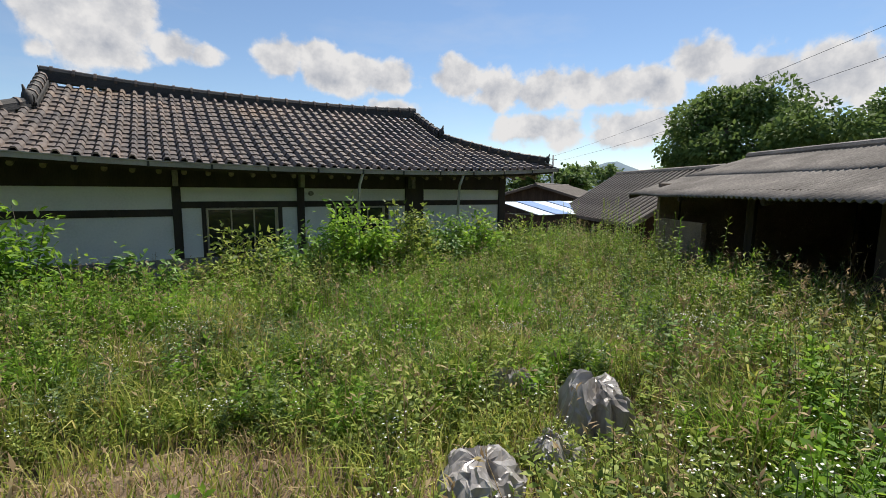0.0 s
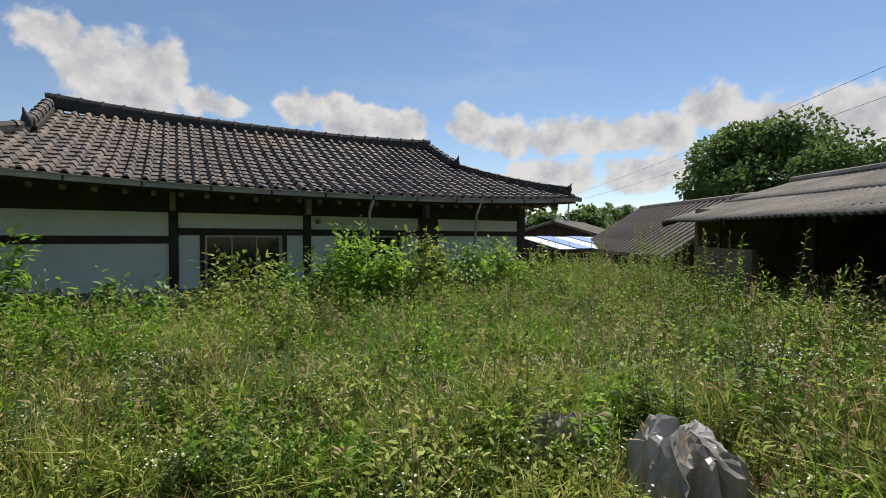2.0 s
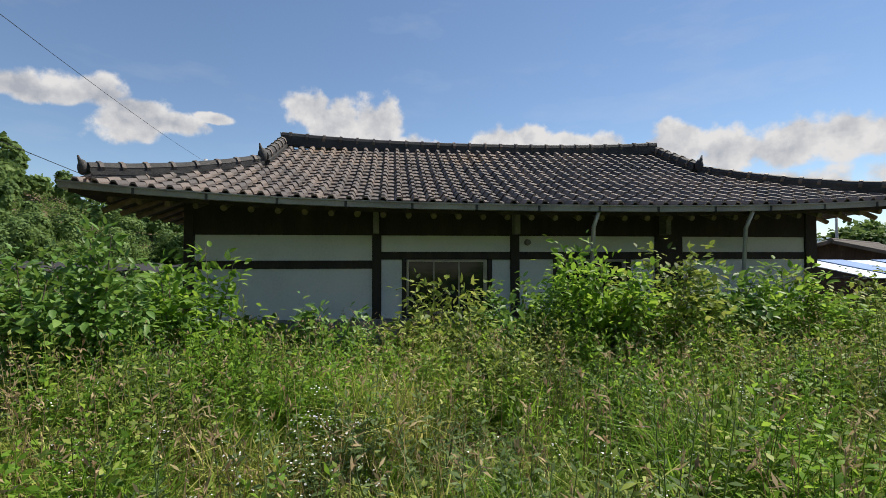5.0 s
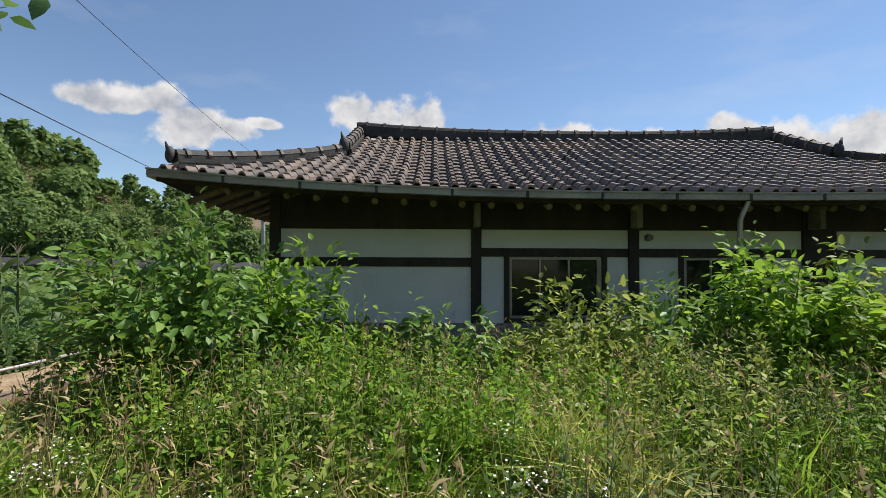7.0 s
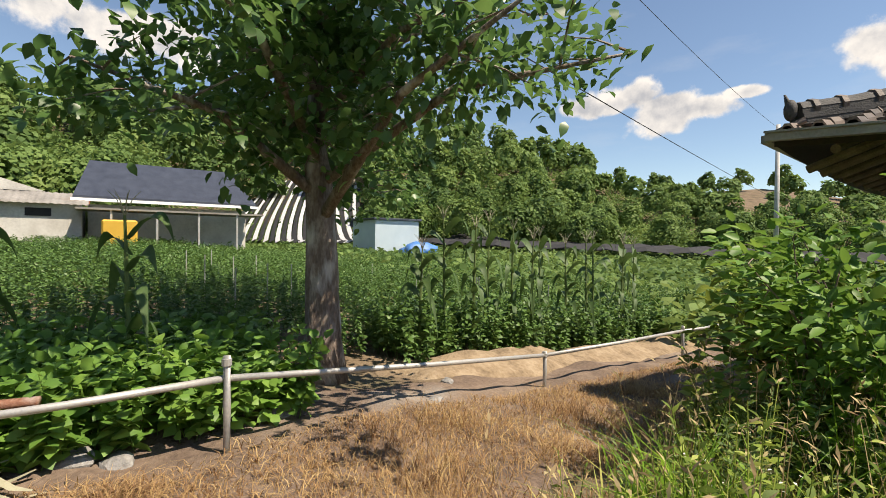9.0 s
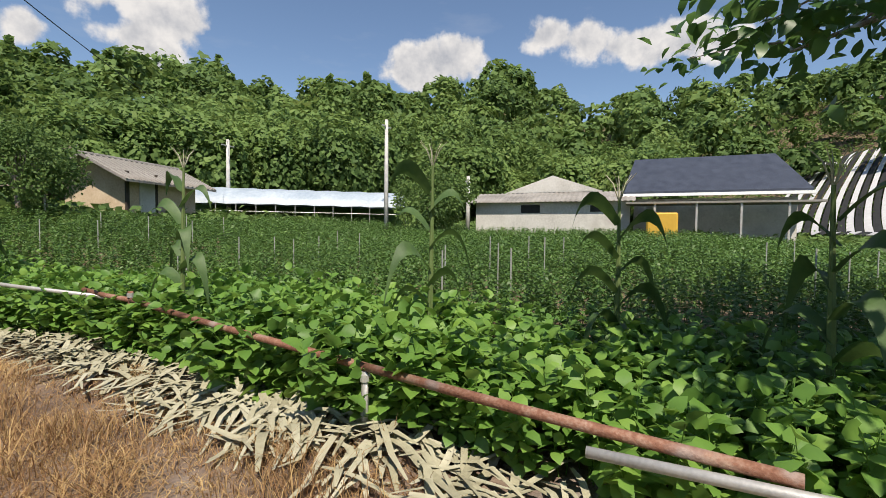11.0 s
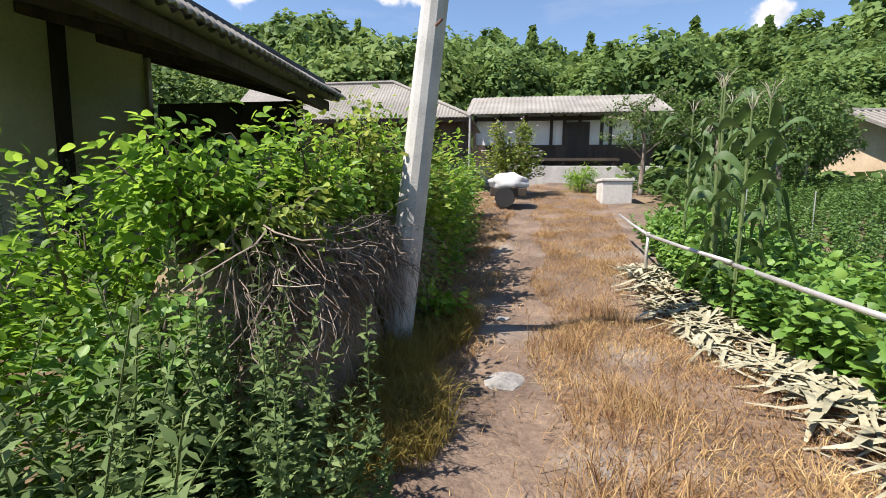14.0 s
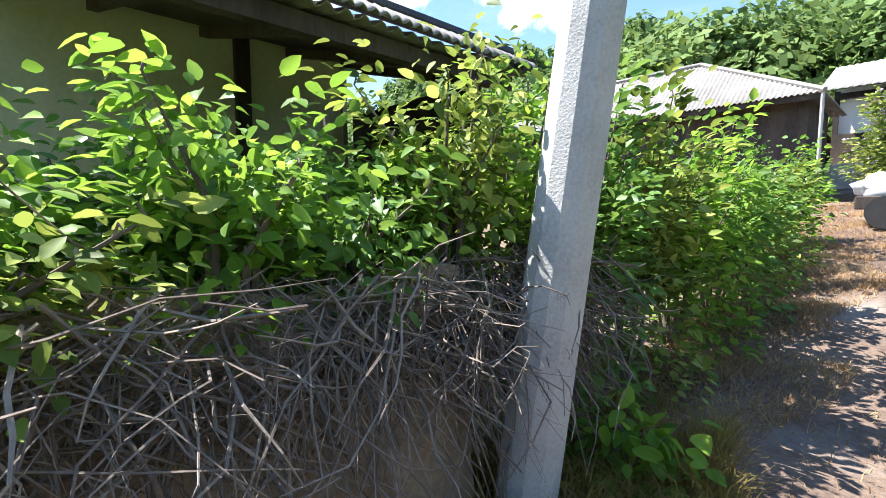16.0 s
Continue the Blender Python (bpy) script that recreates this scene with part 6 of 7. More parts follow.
for x, y, z, mat in ((-6.9, 1.7, 0.05, M_PIPE), (-6.73, -2.34, 0.14, M_PIPE), (-6.3, -6.3, 0.72, M_PIPE), (-7.0, -9.65, 0.53, M_PIPE), (-7.72, -13.2, 0.78, M_RUST), (-7.25, -19.2, 0.97, M_PIPE)):
    g = float(all_z(x, y))
    v, f = tube([(x, y, g - 0.15), (x + 0.01, y, (g + z) / 2), (x, y, z)], [0.028] * 3, 10)
    p = child("post", raw("post", v, f, mat, True), fence)
    v, f = tube([(x, y, z - 0.07), (x, y, z - 0.02)], [0.036, 0.036], 10)
    child("clamp", raw("clamp", v, f, M_PIPE), p, "wire clamp")

# ---- concrete pole by the lane ----
pole = thing("utility_pole", pose(-3.99, -15.72, 0), "leaning weathered concrete utility pole beside the lane", "pole")
v, f = tube([(0.01, 0.01, -0.3), (-0.34, -0.16, 3.2), (-0.75, -0.36, 7.2)], [0.155, 0.13, 0.1], 12)
child("shaft", raw("shaft", v, f, M_CONCRETE, False), pole)
bm = bmesh.new()
plank(bm, (-0.85, -0.9, 6.7), (-0.55, 0.25, 6.7), 0.07, 0.07)
part("crossarm", bm, M_PIPE, pole)
bm = bmesh.new()
beam(bm, (-0.34, -0.1, 3.05), (-0.46, 0.06, 3.07), 0.012)
part("step_bolt", bm, M_RUST, pole)

# ---- old mud wall under dead vines ----
bm = bmesh.new()
ny, nz = 40, 8
grid = []
for i in range(ny + 1):
    y = -15.5 + 2.1 * i / ny
    grid.append([bm.verts.new((-3.98 + 0.2 * j / nz + 0.09 * noise.noise(Vector((y * 1.3, j * 0.5, 2))), y, float(all_z(-2.7, y)) - 0.2 + (1.45 + 0.12 * noise.noise(Vector((y, 0, 0)))) * min(1, 0.35 + (-13.4 - y) / 0.7) * j / nz)) for j in range(nz + 1)] +
                [bm.verts.new((-3.1, y, float(all_z(-3.1, y)) - 0.1 + 1.2 * min(1, 0.35 + (-13.4 - y) / 0.7))), bm.verts.new((-2.9, y, float(all_z(-2.9, y)) - 0.2))])
for i in range(ny):
    for j in range(nz + 2):
        bm.faces.new((grid[i][j], grid[i][j + 1], grid[i + 1][j + 1], grid[i + 1][j]))
bm.faces.new(grid[0]), bm.faces.new(grid[-1][::-1])
me = bpy.data.meshes.new("mud_wall")
bm.to_mesh(me)
bm.free()
me.materials.append(M_MUD)
tagged(new("mud_wall", me), "crumbling low mud wall hung with dead vines", "wall")
vs, fs, k = [], [], 0
for i in range(1300):
    y = r5.uniform(-16.6, -13.5)
    p = Vector((-3.78 + r5.uniform(-0.2, 0.15), y, 1.2 + r5.uniform(-0.25, 0.15)))
    step_way = Vector((-r5.uniform(0.0, 0.5), r5.normal(0, 0.9), -r5.uniform(0.1, 1.0)))
    length = r5.uniform(0.06, 0.2)
    pts = [p]
    for j in range(5):
        step_way = (step_way + Vector((r5.normal(-0.05, 0.3), r5.normal(0, 0.4), r5.normal(-0.12, 0.3)))).normalized()
        p = p + step_way * length
        p = Vector((max(-4.3, min(-3.7, p.x)), p.y, max(p.z, 0.06)))
        pts.append(p)
    r0 = 0.0035 * r5.uniform(0.4, 1.9)
    v, f = tube(pts, [r0, r0, r0 * 0.9, r0 * 0.8, r0 * 0.6, r0 * 0.4], 4)
    vs += v
    fs += [tuple(c + k for c in q) for q in f]
    k += len(v)
for i in range(16):
    y = r5.uniform(-16.3, -13.6)
    p0 = Vector((-3.85, y, r5.uniform(0.9, 1.25)))
    p2 = p0 + Vector((-r5.uniform(0.05, 0.35), -r5.uniform(0.2, 1.4), -0.8))
    p2.z = max(p2.z, 0.08)
    v, f = tube([p0, p0.lerp(p2, 0.5) + Vector((-0.1, 0, 0.12)), p2], [0.008, 0.006, 0.003], 5)
    vs += v
    fs += [tuple(c + k for c in q) for q in f]
    k += len(v)
tagged(new("dead_vines", raw("dead_vines", vs, fs, M_TWIG)), "tangle of grey dead vines over the mud wall", "dead vines", kind="stuff")


# ---- plastic sheet in the yard ----
def sheet(x, y, sx, sy, hgt, seed, label):
    """A crumpled film that stands in sharp pleats."""
    na, ns = 44, 10
    verts, faces = [], []
    for j in range(ns + 1):
        u = j / ns
        for i in range(na):
            a = 2 * math.pi * i / na
            ca, sa = math.cos(a), math.sin(a)
            pleat = abs(noise.noise(Vector((ca * 3.1 + seed, sa * 3.1, 0.8 * u)))) + 0.5 * abs(noise.noise(Vector((ca * 7.5, sa * 7.5 + seed, 2.0 * u))))
            reach = (0.12 + 0.95 * u ** 0.55) * (1.1 - 0.75 * pleat * (0.3 + 0.7 * u))
            z = hgt * (1 - u ** 2.2) * (1 + 0.5 * noise.noise(Vector((ca * 1.6, sa * 1.6, seed)))) + 0.05 * noise.noise(Vector((ca * 5 * u, sa * 5 * u, seed + 4)))
            verts.append((reach * ca * sx + random.uniform(-0.009, 0.009), reach * sa * sy + random.uniform(-0.009, 0.009), z + random.uniform(-0.01, 0.01)))
    for j in range(ns):
        for i in range(na):
            k = (i + 1) % na
            faces.append((j * na + i, j * na + k, (j + 1) * na + k, (j + 1) * na + i))
    faces.append(tuple(range(na))[::-1])
    ob = new("plastic_sheet", raw("plastic_sheet", verts, faces, M_PLASTIC))
    ob.matrix_world = Matrix.Translation(on_ground(x, y, 0.02)) @ Matrix.Rotation(seed, 4, "Z")
    tagged(ob, label, "plastic sheet", group="plastic sheets in the grass")


sheet(2.3, -8.95, 0.4, 0.28, 0.34, 1.0, "crumpled muddy plastic sheet standing in the grass")
sheet(2.05, -8.3, 0.24, 0.18, 0.28, 2.0, "crumpled pale plastic sheet in the grass")
sheet(1.75, -7.9, 0.22, 0.2, 0.24, 3.3, "crumpled pale plastic sheet in the grass")
sheet(1.0, -9.25, 0.32, 0.26, 0.2, 4.1, "flattened muddy plastic sheet on the ground")
sheet(1.65, -9.2, 0.22, 0.2, 0.18, 5.4, "flattened muddy plastic sheet on the ground")


# ---- farmhouse at the end of the lane ----
def farmhouse():
    gx, gy = -7.2, -34.5
    gz = 2.5
    hz = thing("farmhouse", pose(gx, gy, gz), "long old farmhouse with white panels, dark posts and a porch", "house")
    W = lambda x, y, z: (x - gx, y - gy, z - gz)
    part("plinth", box(bmesh.new(), W(-11.4, -35, 1.6), W(-2.8, -33.1, 2.95), 0.02), M_CONCRETE, hz)
    part("wall", box(bmesh.new(), W(-11.2, -38.5, 2.5), W(-2.9, -34.3, 5.5)), M_WHITE, hz)
    part("skirting", box(bmesh.new(), W(-11.22, -34.27, 2.95), W(-2.88, -34.1, 4.0)), M_SHADE, hz)
    for x in (-11.12, -10.4, -9.3, -8.9, -7.9, -7.2, -6.6, -5.4, -4.2, -2.95):
        part("post", box(bmesh.new(), W(x - 0.07, -34.12, 2.95), W(x + 0.07, -34.24, 5.4)), M_DARKWOOD, hz)
    part("door", box(bmesh.new(), W(-8.35, -34.08, 2.95), W(-7.25, -34.2, 5.05)), M_DARKWOOD, hz)
    part("rail", box(bmesh.new(), W(-11.2, -34.06, 5.15), W(-2.9, -34.22, 5.32)), M_DARKWOOD, hz)
    part("porch", box(bmesh.new(), W(-9.6, -33.9, 3.2), W(-4.6, -33.3, 3.32)), M_SHADE, hz)
    for x in (-9.4, -7.2, -4.8):
        part("porch_leg", box(bmesh.new(), W(x, -33.5, 2.95), W(x + 0.1, -33.4, 3.2)), M_SHADE, hz)
    corrugated("roof_sheet", hz, W(-11.7, -33.0, 5.28), (9.1, 0, 0), (0, -3.4, 1.45), M_OLDTIN, "faded grey roof sheets", pitch=0.2, depth=0.015)
    corrugated("roof_sheet", hz, W(-11.7, -39.6, 5.28), (9.1, 0, 0), (0, 3.2, 1.45), M_OLDTIN, "faded grey roof sheets", pitch=0.2, depth=0.015)
    return hz


farmhouse()


def side_house():
    """A low house whose front eave meets the farmhouse, with a hip at that end."""
    hz = thing("outbuilding", pose(0, -29, 1.5), "outbuilding under a pale corrugated slate roof", "house")
    W = lambda x, y, z: (x, y + 29, z - 1.5)
    part("wall", box(bmesh.new(), W(-2.9, -33, 1.0), W(6.4, -29.6, 4.5)), M_SHADE, hz)
    ex, ey, ez, rx, ry, rz = -3.3, -29.0, 4.5, 0.3, -31.2, 6.35
    pitch = 0.13
    def slope(a, along, top, label):
        """Waves that follow the eave and run up to the line top(u)."""
        a, along = Vector(a), Vector(along)
        n = int(along.length / pitch) * 4
        v, f = [], []
        for i in range(n + 1):
            p, q = a + along * (i / n), Vector(top(i / n))
            w = Vector((0, 0, 0.026 * math.sin(math.pi * i / 2 + 0.4)))
            v += [p + w, q + w, p + w - Vector((0, 0, 0.015)), q + w - Vector((0, 0, 0.015))]
        for i in range(n):
            k = 4 * i
            f += [(k, k + 4, k + 5, k + 1), (k + 2, k + 3, k + 7, k + 6), (k, k + 2, k + 6, k + 4)]
        child("roof_sheet", raw("roof_sheet", v, f, M_OLDTIN, True), hz, label)
    reach = (rx - ex) / (7.0 - ex)
    up = lambda u: min(1.0, u / reach)
    slope(W(ex, ey, ez), (7.0 - ex, 0, 0), lambda u: W(ex + (7.0 - ex) * u, ey + (ry - ey) * up(u), ez + (rz - ez) * up(u)), "pale corrugated slate sheets")
    slope(W(ex, 2 * ry - ey, ez), (7.0 - ex, 0, 0), lambda u: W(ex + (7.0 - ex) * u, 2 * ry - ey - (ry - ey) * up(u), ez + (rz - ez) * up(u)), "pale corrugated slate sheets")
    slope(W(ex, ey, ez), (0, 2 * (ry - ey), 0), lambda u: W(ex + (rx - ex) * (1 - abs(2 * u - 1)), ey + 2 * (ry - ey) * u, ez + (rz - ez) * (1 - abs(2 * u - 1))), "pale corrugated slate sheets")
    part("hip_ridge", beam(bmesh.new(), W(ex, ey, ez + 0.03), W(rx, ry, rz + 0.03), 0.07), M_OLDTIN, hz)
    part("ridge", beam(bmesh.new(), W(rx, ry, rz + 0.03), W(7.0, ry, rz + 0.03), 0.08), M_OLDTIN, hz)
    part("eave_board", box(bmesh.new(), W(ex + 0.05, ey - 0.12, ez - 0.16), W(7.0, ey - 0.06, ez - 0.03)), M_SHADE, hz)
    part("downpipe", beam(bmesh.new(), W(ex + 0.04, ey - 0.05, 1.6), W(ex + 0.04, ey - 0.05, ez), 0.045), M_PIPE, hz)
    return hz


side_house()
bm = box(bmesh.new(), (-0.48, -0.55, -0.3), (0.48, 0.55, 0.66), 0.03)
ob = thing("water_tank", Matrix.Translation(on_ground(-8.32, -27.6)), "low white concrete water tank at the lane's end", "tank")
part("body", bm, M_GREYWALL, ob)
part("rim", box(bmesh.new(), (-0.52, -0.59, 0.66), (0.52, 0.59, 0.74), 0.01), M_GREYWALL, ob)
# covered heap by the hedge
ob = thing("covered_cart", Matrix.Translation(on_ground(-4.85, -26.0)), "small cart covered with white sheeting", "cart")
bm = bmesh.new()
bmesh.ops.create_icosphere(bm, subdivisions=3, radius=1.0)
for v in bm.verts:
    v.co *= 1 + 0.3 * noise.noise(v.co * 2.2)
    v.co = Vector((v.co.x * 0.6, v.co.y * 0.45, 0.75 + max(-0.2, v.co.z * 0.32)))
part("cover", bm, M_NETWHITE, ob, smooth=True)
part("bed", box(bmesh.new(), (-0.55, -0.4, 0.35), (0.55, 0.4, 0.6), 0.02), M_SHADE, ob)
for s in (-1, 1):
    bm = bmesh.new()
    bmesh.ops.create_cone(bm, cap_ends=True, segments=18, radius1=0.3, radius2=0.3, depth=0.12, matrix=Matrix.Translation((0.1, s * 0.46, 0.3)) @ Matrix.Rotation(math.pi / 2, 4, "X"))
    part("wheel", bm, M_NETBLACK, ob)
shrub("rose_of_sharon", -4.9, -28.8, 2.5, 1.15, 4200, 0.13, M_WEED, "tall shrub covered in pale purple blossoms", 0.6, seed=81, flowers=520, low=0.3)
shrub("pampas_clump", -7.6, -30.2, 1.0, 0.6, 900, 0.16, M_BRIGHT, "bright green clump before the plinth", 0.3, seed=82)
tree("crape_myrtle", -9.6, -29.3, "small spreading tree with fine grey-purple foliage", 0.11, 3.4, (1.7, 2.0, 4.2), 3200, 0.11, M_FOREST, 83, 0.5, limbs=10)
tree("yard_tree", -12.2, -29.6, "leafy fruit tree before the farmhouse", 0.12, 3.4, (2.0, 1.0, 4.3), 3600, 0.16, M_FOREST, 84, 0.5, limbs=11)
tree("yard_tree", -14.3, -28.2, "leafy fruit tree before the shed", 0.1, 2.6, (1.6, 0.7, 3.4), 2600, 0.15, M_FOREST, 85, 0.5, limbs=10)
# satellite dish
ob = thing("satellite_dish", pose(-13.8, -27.2, 3.6), "round white satellite dish on a mast", "dish")
bm = bmesh.new()
bmesh.ops.create_uvsphere(bm, u_segments=20, v_segments=12, radius=0.6, matrix=Matrix.Identity(4))
bmesh.ops.delete(bm, geom=[v for v in bm.verts if v.co.y > -0.44], context="VERTS")
for v in bm.verts:
    v.co.y += 0.5
part("reflector", bm, M_GREYWALL, ob, smooth=True)
part("mast", beam(bmesh.new(), (0, 0.05, 0), (0, 0.05, -2.4), 0.03), M_PIPE, ob)


def old_shed():
    hz = gable_roof_house("shed", "small tan mud-walled shed with a broken tile roof", "shed", (-19.9, -31.6, 2.4), 12, 4.4, 3.4, 1.5, 0.85, 0.75, M_TAN, M_OLDTIN)
    part("door", box(bmesh.new(), (0.6, 1.7, -0.2), (1.5, 1.76, 1.5), 0.01), M_GREYWALL, hz, "pale plank door")
    part("post", box(bmesh.new(), (2.1, 1.7, -0.2), (2.28, 1.78, 1.7)), M_SHADE, hz)
    part("post", box(bmesh.new(), (0.45, 1.7, -0.2), (0.58, 1.77, 1.7)), M_SHADE, hz)
    return hz


old_shed()


def greenhouse():
    a, b = Vector((-23.2, -33.2, 2.1)), Vector((-31.0, -21.8, 2.0))
    d = (b - a)
    o = Vector((d.y, -d.x, 0)).normalized()
    if o.x > 0:
        o = -o
    t = thing("greenhouse", Matrix.Translation(a), "long tunnel greenhouse of hazy blue-white film", "greenhouse")
    n, m = 24, 10
    vs, fs = [], []
    for i in range(n + 1):
        for j in range(m + 1):
            u = j / m
            vs.append(d * (i / n) + o * (3.0 * (1 - math.cos(math.pi * u)) / 1.0 * 0.9) + Vector((0, 0, 0.95 + 1.15 * math.sin(math.pi * u) + 0.03 * math.sin(i * 2.1))))
    for i in range(n):
        for j in range(m):
            fs.append((i * (m + 1) + j, (i + 1) * (m + 1) + j, (i + 1) * (m + 1) + j + 1, i * (m + 1) + j + 1))
    child("film", raw("film", vs, fs, M_FILM, True), t)
    for i in range(0, n + 1, 2):
        p = d * (i / n)
        v, f = tube([p + Vector((0, 0, -0.4)), p + Vector((0, 0, 0.95))], [0.025, 0.025], 6)
        child("hoop", raw("hoop", v, f, M_PIPE), t)
    v, f = tube([Vector((0, 0, 0.5)), d + Vector((0, 0, 0.5))], [0.02, 0.02], 6)
    child("side_rail", raw("side_rail", v, f, M_PIPE), t)
    bm = bmesh.new()
    plank(bm, o * 3.5 + Vector((0, 0, 0.2)), d + o * 3.5 + Vector((0, 0, 0.2)), 0.05, 1.6)
    part("far_side", bm, M_PEPPER, t, "green plants inside")
    return t


greenhouse()


def far_pole(x, y, z0, z1, label, r=0.13):
    t = thing("power_pole", pose(x, y, 0), label, "pole")
    v, f = tube([(0, 0, z0), (0, 0, z1)], [r * 1.2, r * 0.8], 10)
    child("shaft", raw("shaft", v, f, M_CONCRETE, True), t)
    bm = bmesh.new()
    plank(bm, (-0.5, 0, z1 - 0.4), (0.5, 0, z1 - 0.4), 0.07, 0.07)
    part("crossarm", bm, M_PIPE, t)


far_pole(-28.5, -21.8, 0.5, 8.1, "tall grey concrete power pole in the field", 0.125)
far_pole(-34.5, -18.7, 0.5, 5.3, "short pale pole beside the long shed", 0.14)
far_pole(-27.0, -33.0, 1.5, 7.4, "grey power pole before the woods", 0.13)
far_pole(-13.2, 26.0, -0.5, 9.0, "slim grey pole behind the house corner", 0.14)


# ---- farm across the field ----
def far_farm():
    s = thing("long_shed", pose(-33, -12, 0.9), "long low cement-walled shed with a grey roof", "shed")
    W = lambda x, y, z: (x + 33, y + 12, z - 0.9)
    part("wall", box(bmesh.new(), W(-37.5, -17.6, 0.3), W(-33.0, -8.2, 3.35)), M_GREYWALL, s)
    corrugated("roof_sheet", s, W(-32.6, -17.9, 3.3), (0, 10.0, 0), (-2.2, 0, 0.75), M_OLDTIN, "pale grey roof sheets", pitch=0.3, depth=0.02)
    part("upper_wall", box(bmesh.new(), W(-37.6, -15.6, 3.3), W(-35.2, -10.2, 4.2)), M_GREYWALL, s)
    bm = bmesh.new()
    a = [bm.verts.new(W(-35.1, y, z)) for y, z in ((-16.2, 4.1), (-13.0, 5.2), (-9.8, 4.1))]
    b = [bm.verts.new(W(-35.3, y, z)) for y, z in ((-16.2, 4.1), (-13.0, 5.2), (-9.8, 4.1))]
    bm.faces.new(a), bm.faces.new(b[::-1])
    part("gable", bm, M_GREYWALL, s)
    for y0, y1, z0, z1 in ((-14.6, -13.4, 2.65, 3.15), (-10.4, -9.4, 2.7, 3.1)):
        part("window", box(bmesh.new(), W(-33.02, y0, z0), W(-32.97, y1, z1)), M_NETBLACK, s, "dark opening")
    h = thing("tiled_farmhouse", pose(-36, -3.5, 0.9), "farmhouse with a steep blue-black roof and orange gable", "house")
    V = lambda x, y, z: (x + 36, y + 3.5, z - 0.9)
    part("wall", box(bmesh.new(), V(-41, -8.0, 0.3), V(-34.6, 0.2, 3.5)), M_GREYWALL, h)
    bm = bmesh.new()
    q = [V(-33.6, -8.6, 3.75), V(-33.6, 0.6, 3.75), V(-37.6, -0.2, 6.2), V(-37.6, -8.0, 6.2)]
    lo, hi = [bm.verts.new(p) for p in q], [bm.verts.new((p[0], p[1], p[2] + 0.14)) for p in q]
    bm.faces.new(lo[::-1]), bm.faces.new(hi)
    for k in range(4):
        bm.faces.new((lo[k], lo[(k + 1) % 4], hi[(k + 1) % 4], hi[k]))
    part("roof", bm, M_BLUEROOF, h, "blue-black tile roof")
    bm = bmesh.new()
    q = [V(-34.2, -8.3, 3.7), V(-41, -8.3, 3.7), V(-37.6, -7.9, 6.3)]
    a, b = [bm.verts.new(p) for p in q], [bm.verts.new((p[0], p[1] + 0.2, p[2])) for p in q]
    bm.faces.new(a), bm.faces.new(b[::-1])
    part("gable", bm, M_ORANGE, h, "orange-red gable")
    part("fascia", box(bmesh.new(), V(-33.7, -8.7, 3.6), V(-33.5, 0.7, 3.76)), M_WHITE, h)
    part("porch_roof", plank(bmesh.new(), V(-32.6, -8.4, 3.1), V(-32.6, 0.5, 3.1), 2.4, 0.1), M_OLDTIN, h)
    for y in (-7, -5, -3, -1):
        part("porch_post", box(bmesh.new(), V(-31.6, y, 0.5), V(-31.5, y + 0.1, 3.05)), M_PIPE, h)
    t = thing("yellow_tank", pose(-31.4, -6.6, 0.8), "square yellow plastic tank before the farmhouse", "tank")
    part("body", box(bmesh.new(), (-0.5, -0.75, 0), (0.5, 0.75, 1.75), 0.08), M_YTANK, t)
    b = thing("blue_shed", pose(-36.3, 11.6, 0.8), "small pale blue tin shed with a dark roof edge", "shed")
    part("wall", box(bmesh.new(), (-2, -2.0, -0.3), (2, 2.0, 2.5)), M_BLUETIN, b)
    part("roof", box(bmesh.new(), (-2.2, -2.2, 2.5), (2.2, 2.2, 2.66), 0.02), M_BLUEROOF, b)
    g = thing("tarp_heap", pose(-32.5, 12.6, 0.7), "heap under blue and white tarpaulin", "heap")
    bm = bmesh.new()
    bmesh.ops.create_icosphere(bm, subdivisions=3, radius=1.0)
    for v in bm.verts:
        v.co *= 1 + 0.3 * noise.noise(v.co * 2)
        v.co = Vector((v.co.x * 0.9, v.co.y * 1.6, max(-0.1, v.co.z * 0.8) + 0.1))
    part("tarp", bm, M_BLUETARP, g, smooth=True)


far_farm()


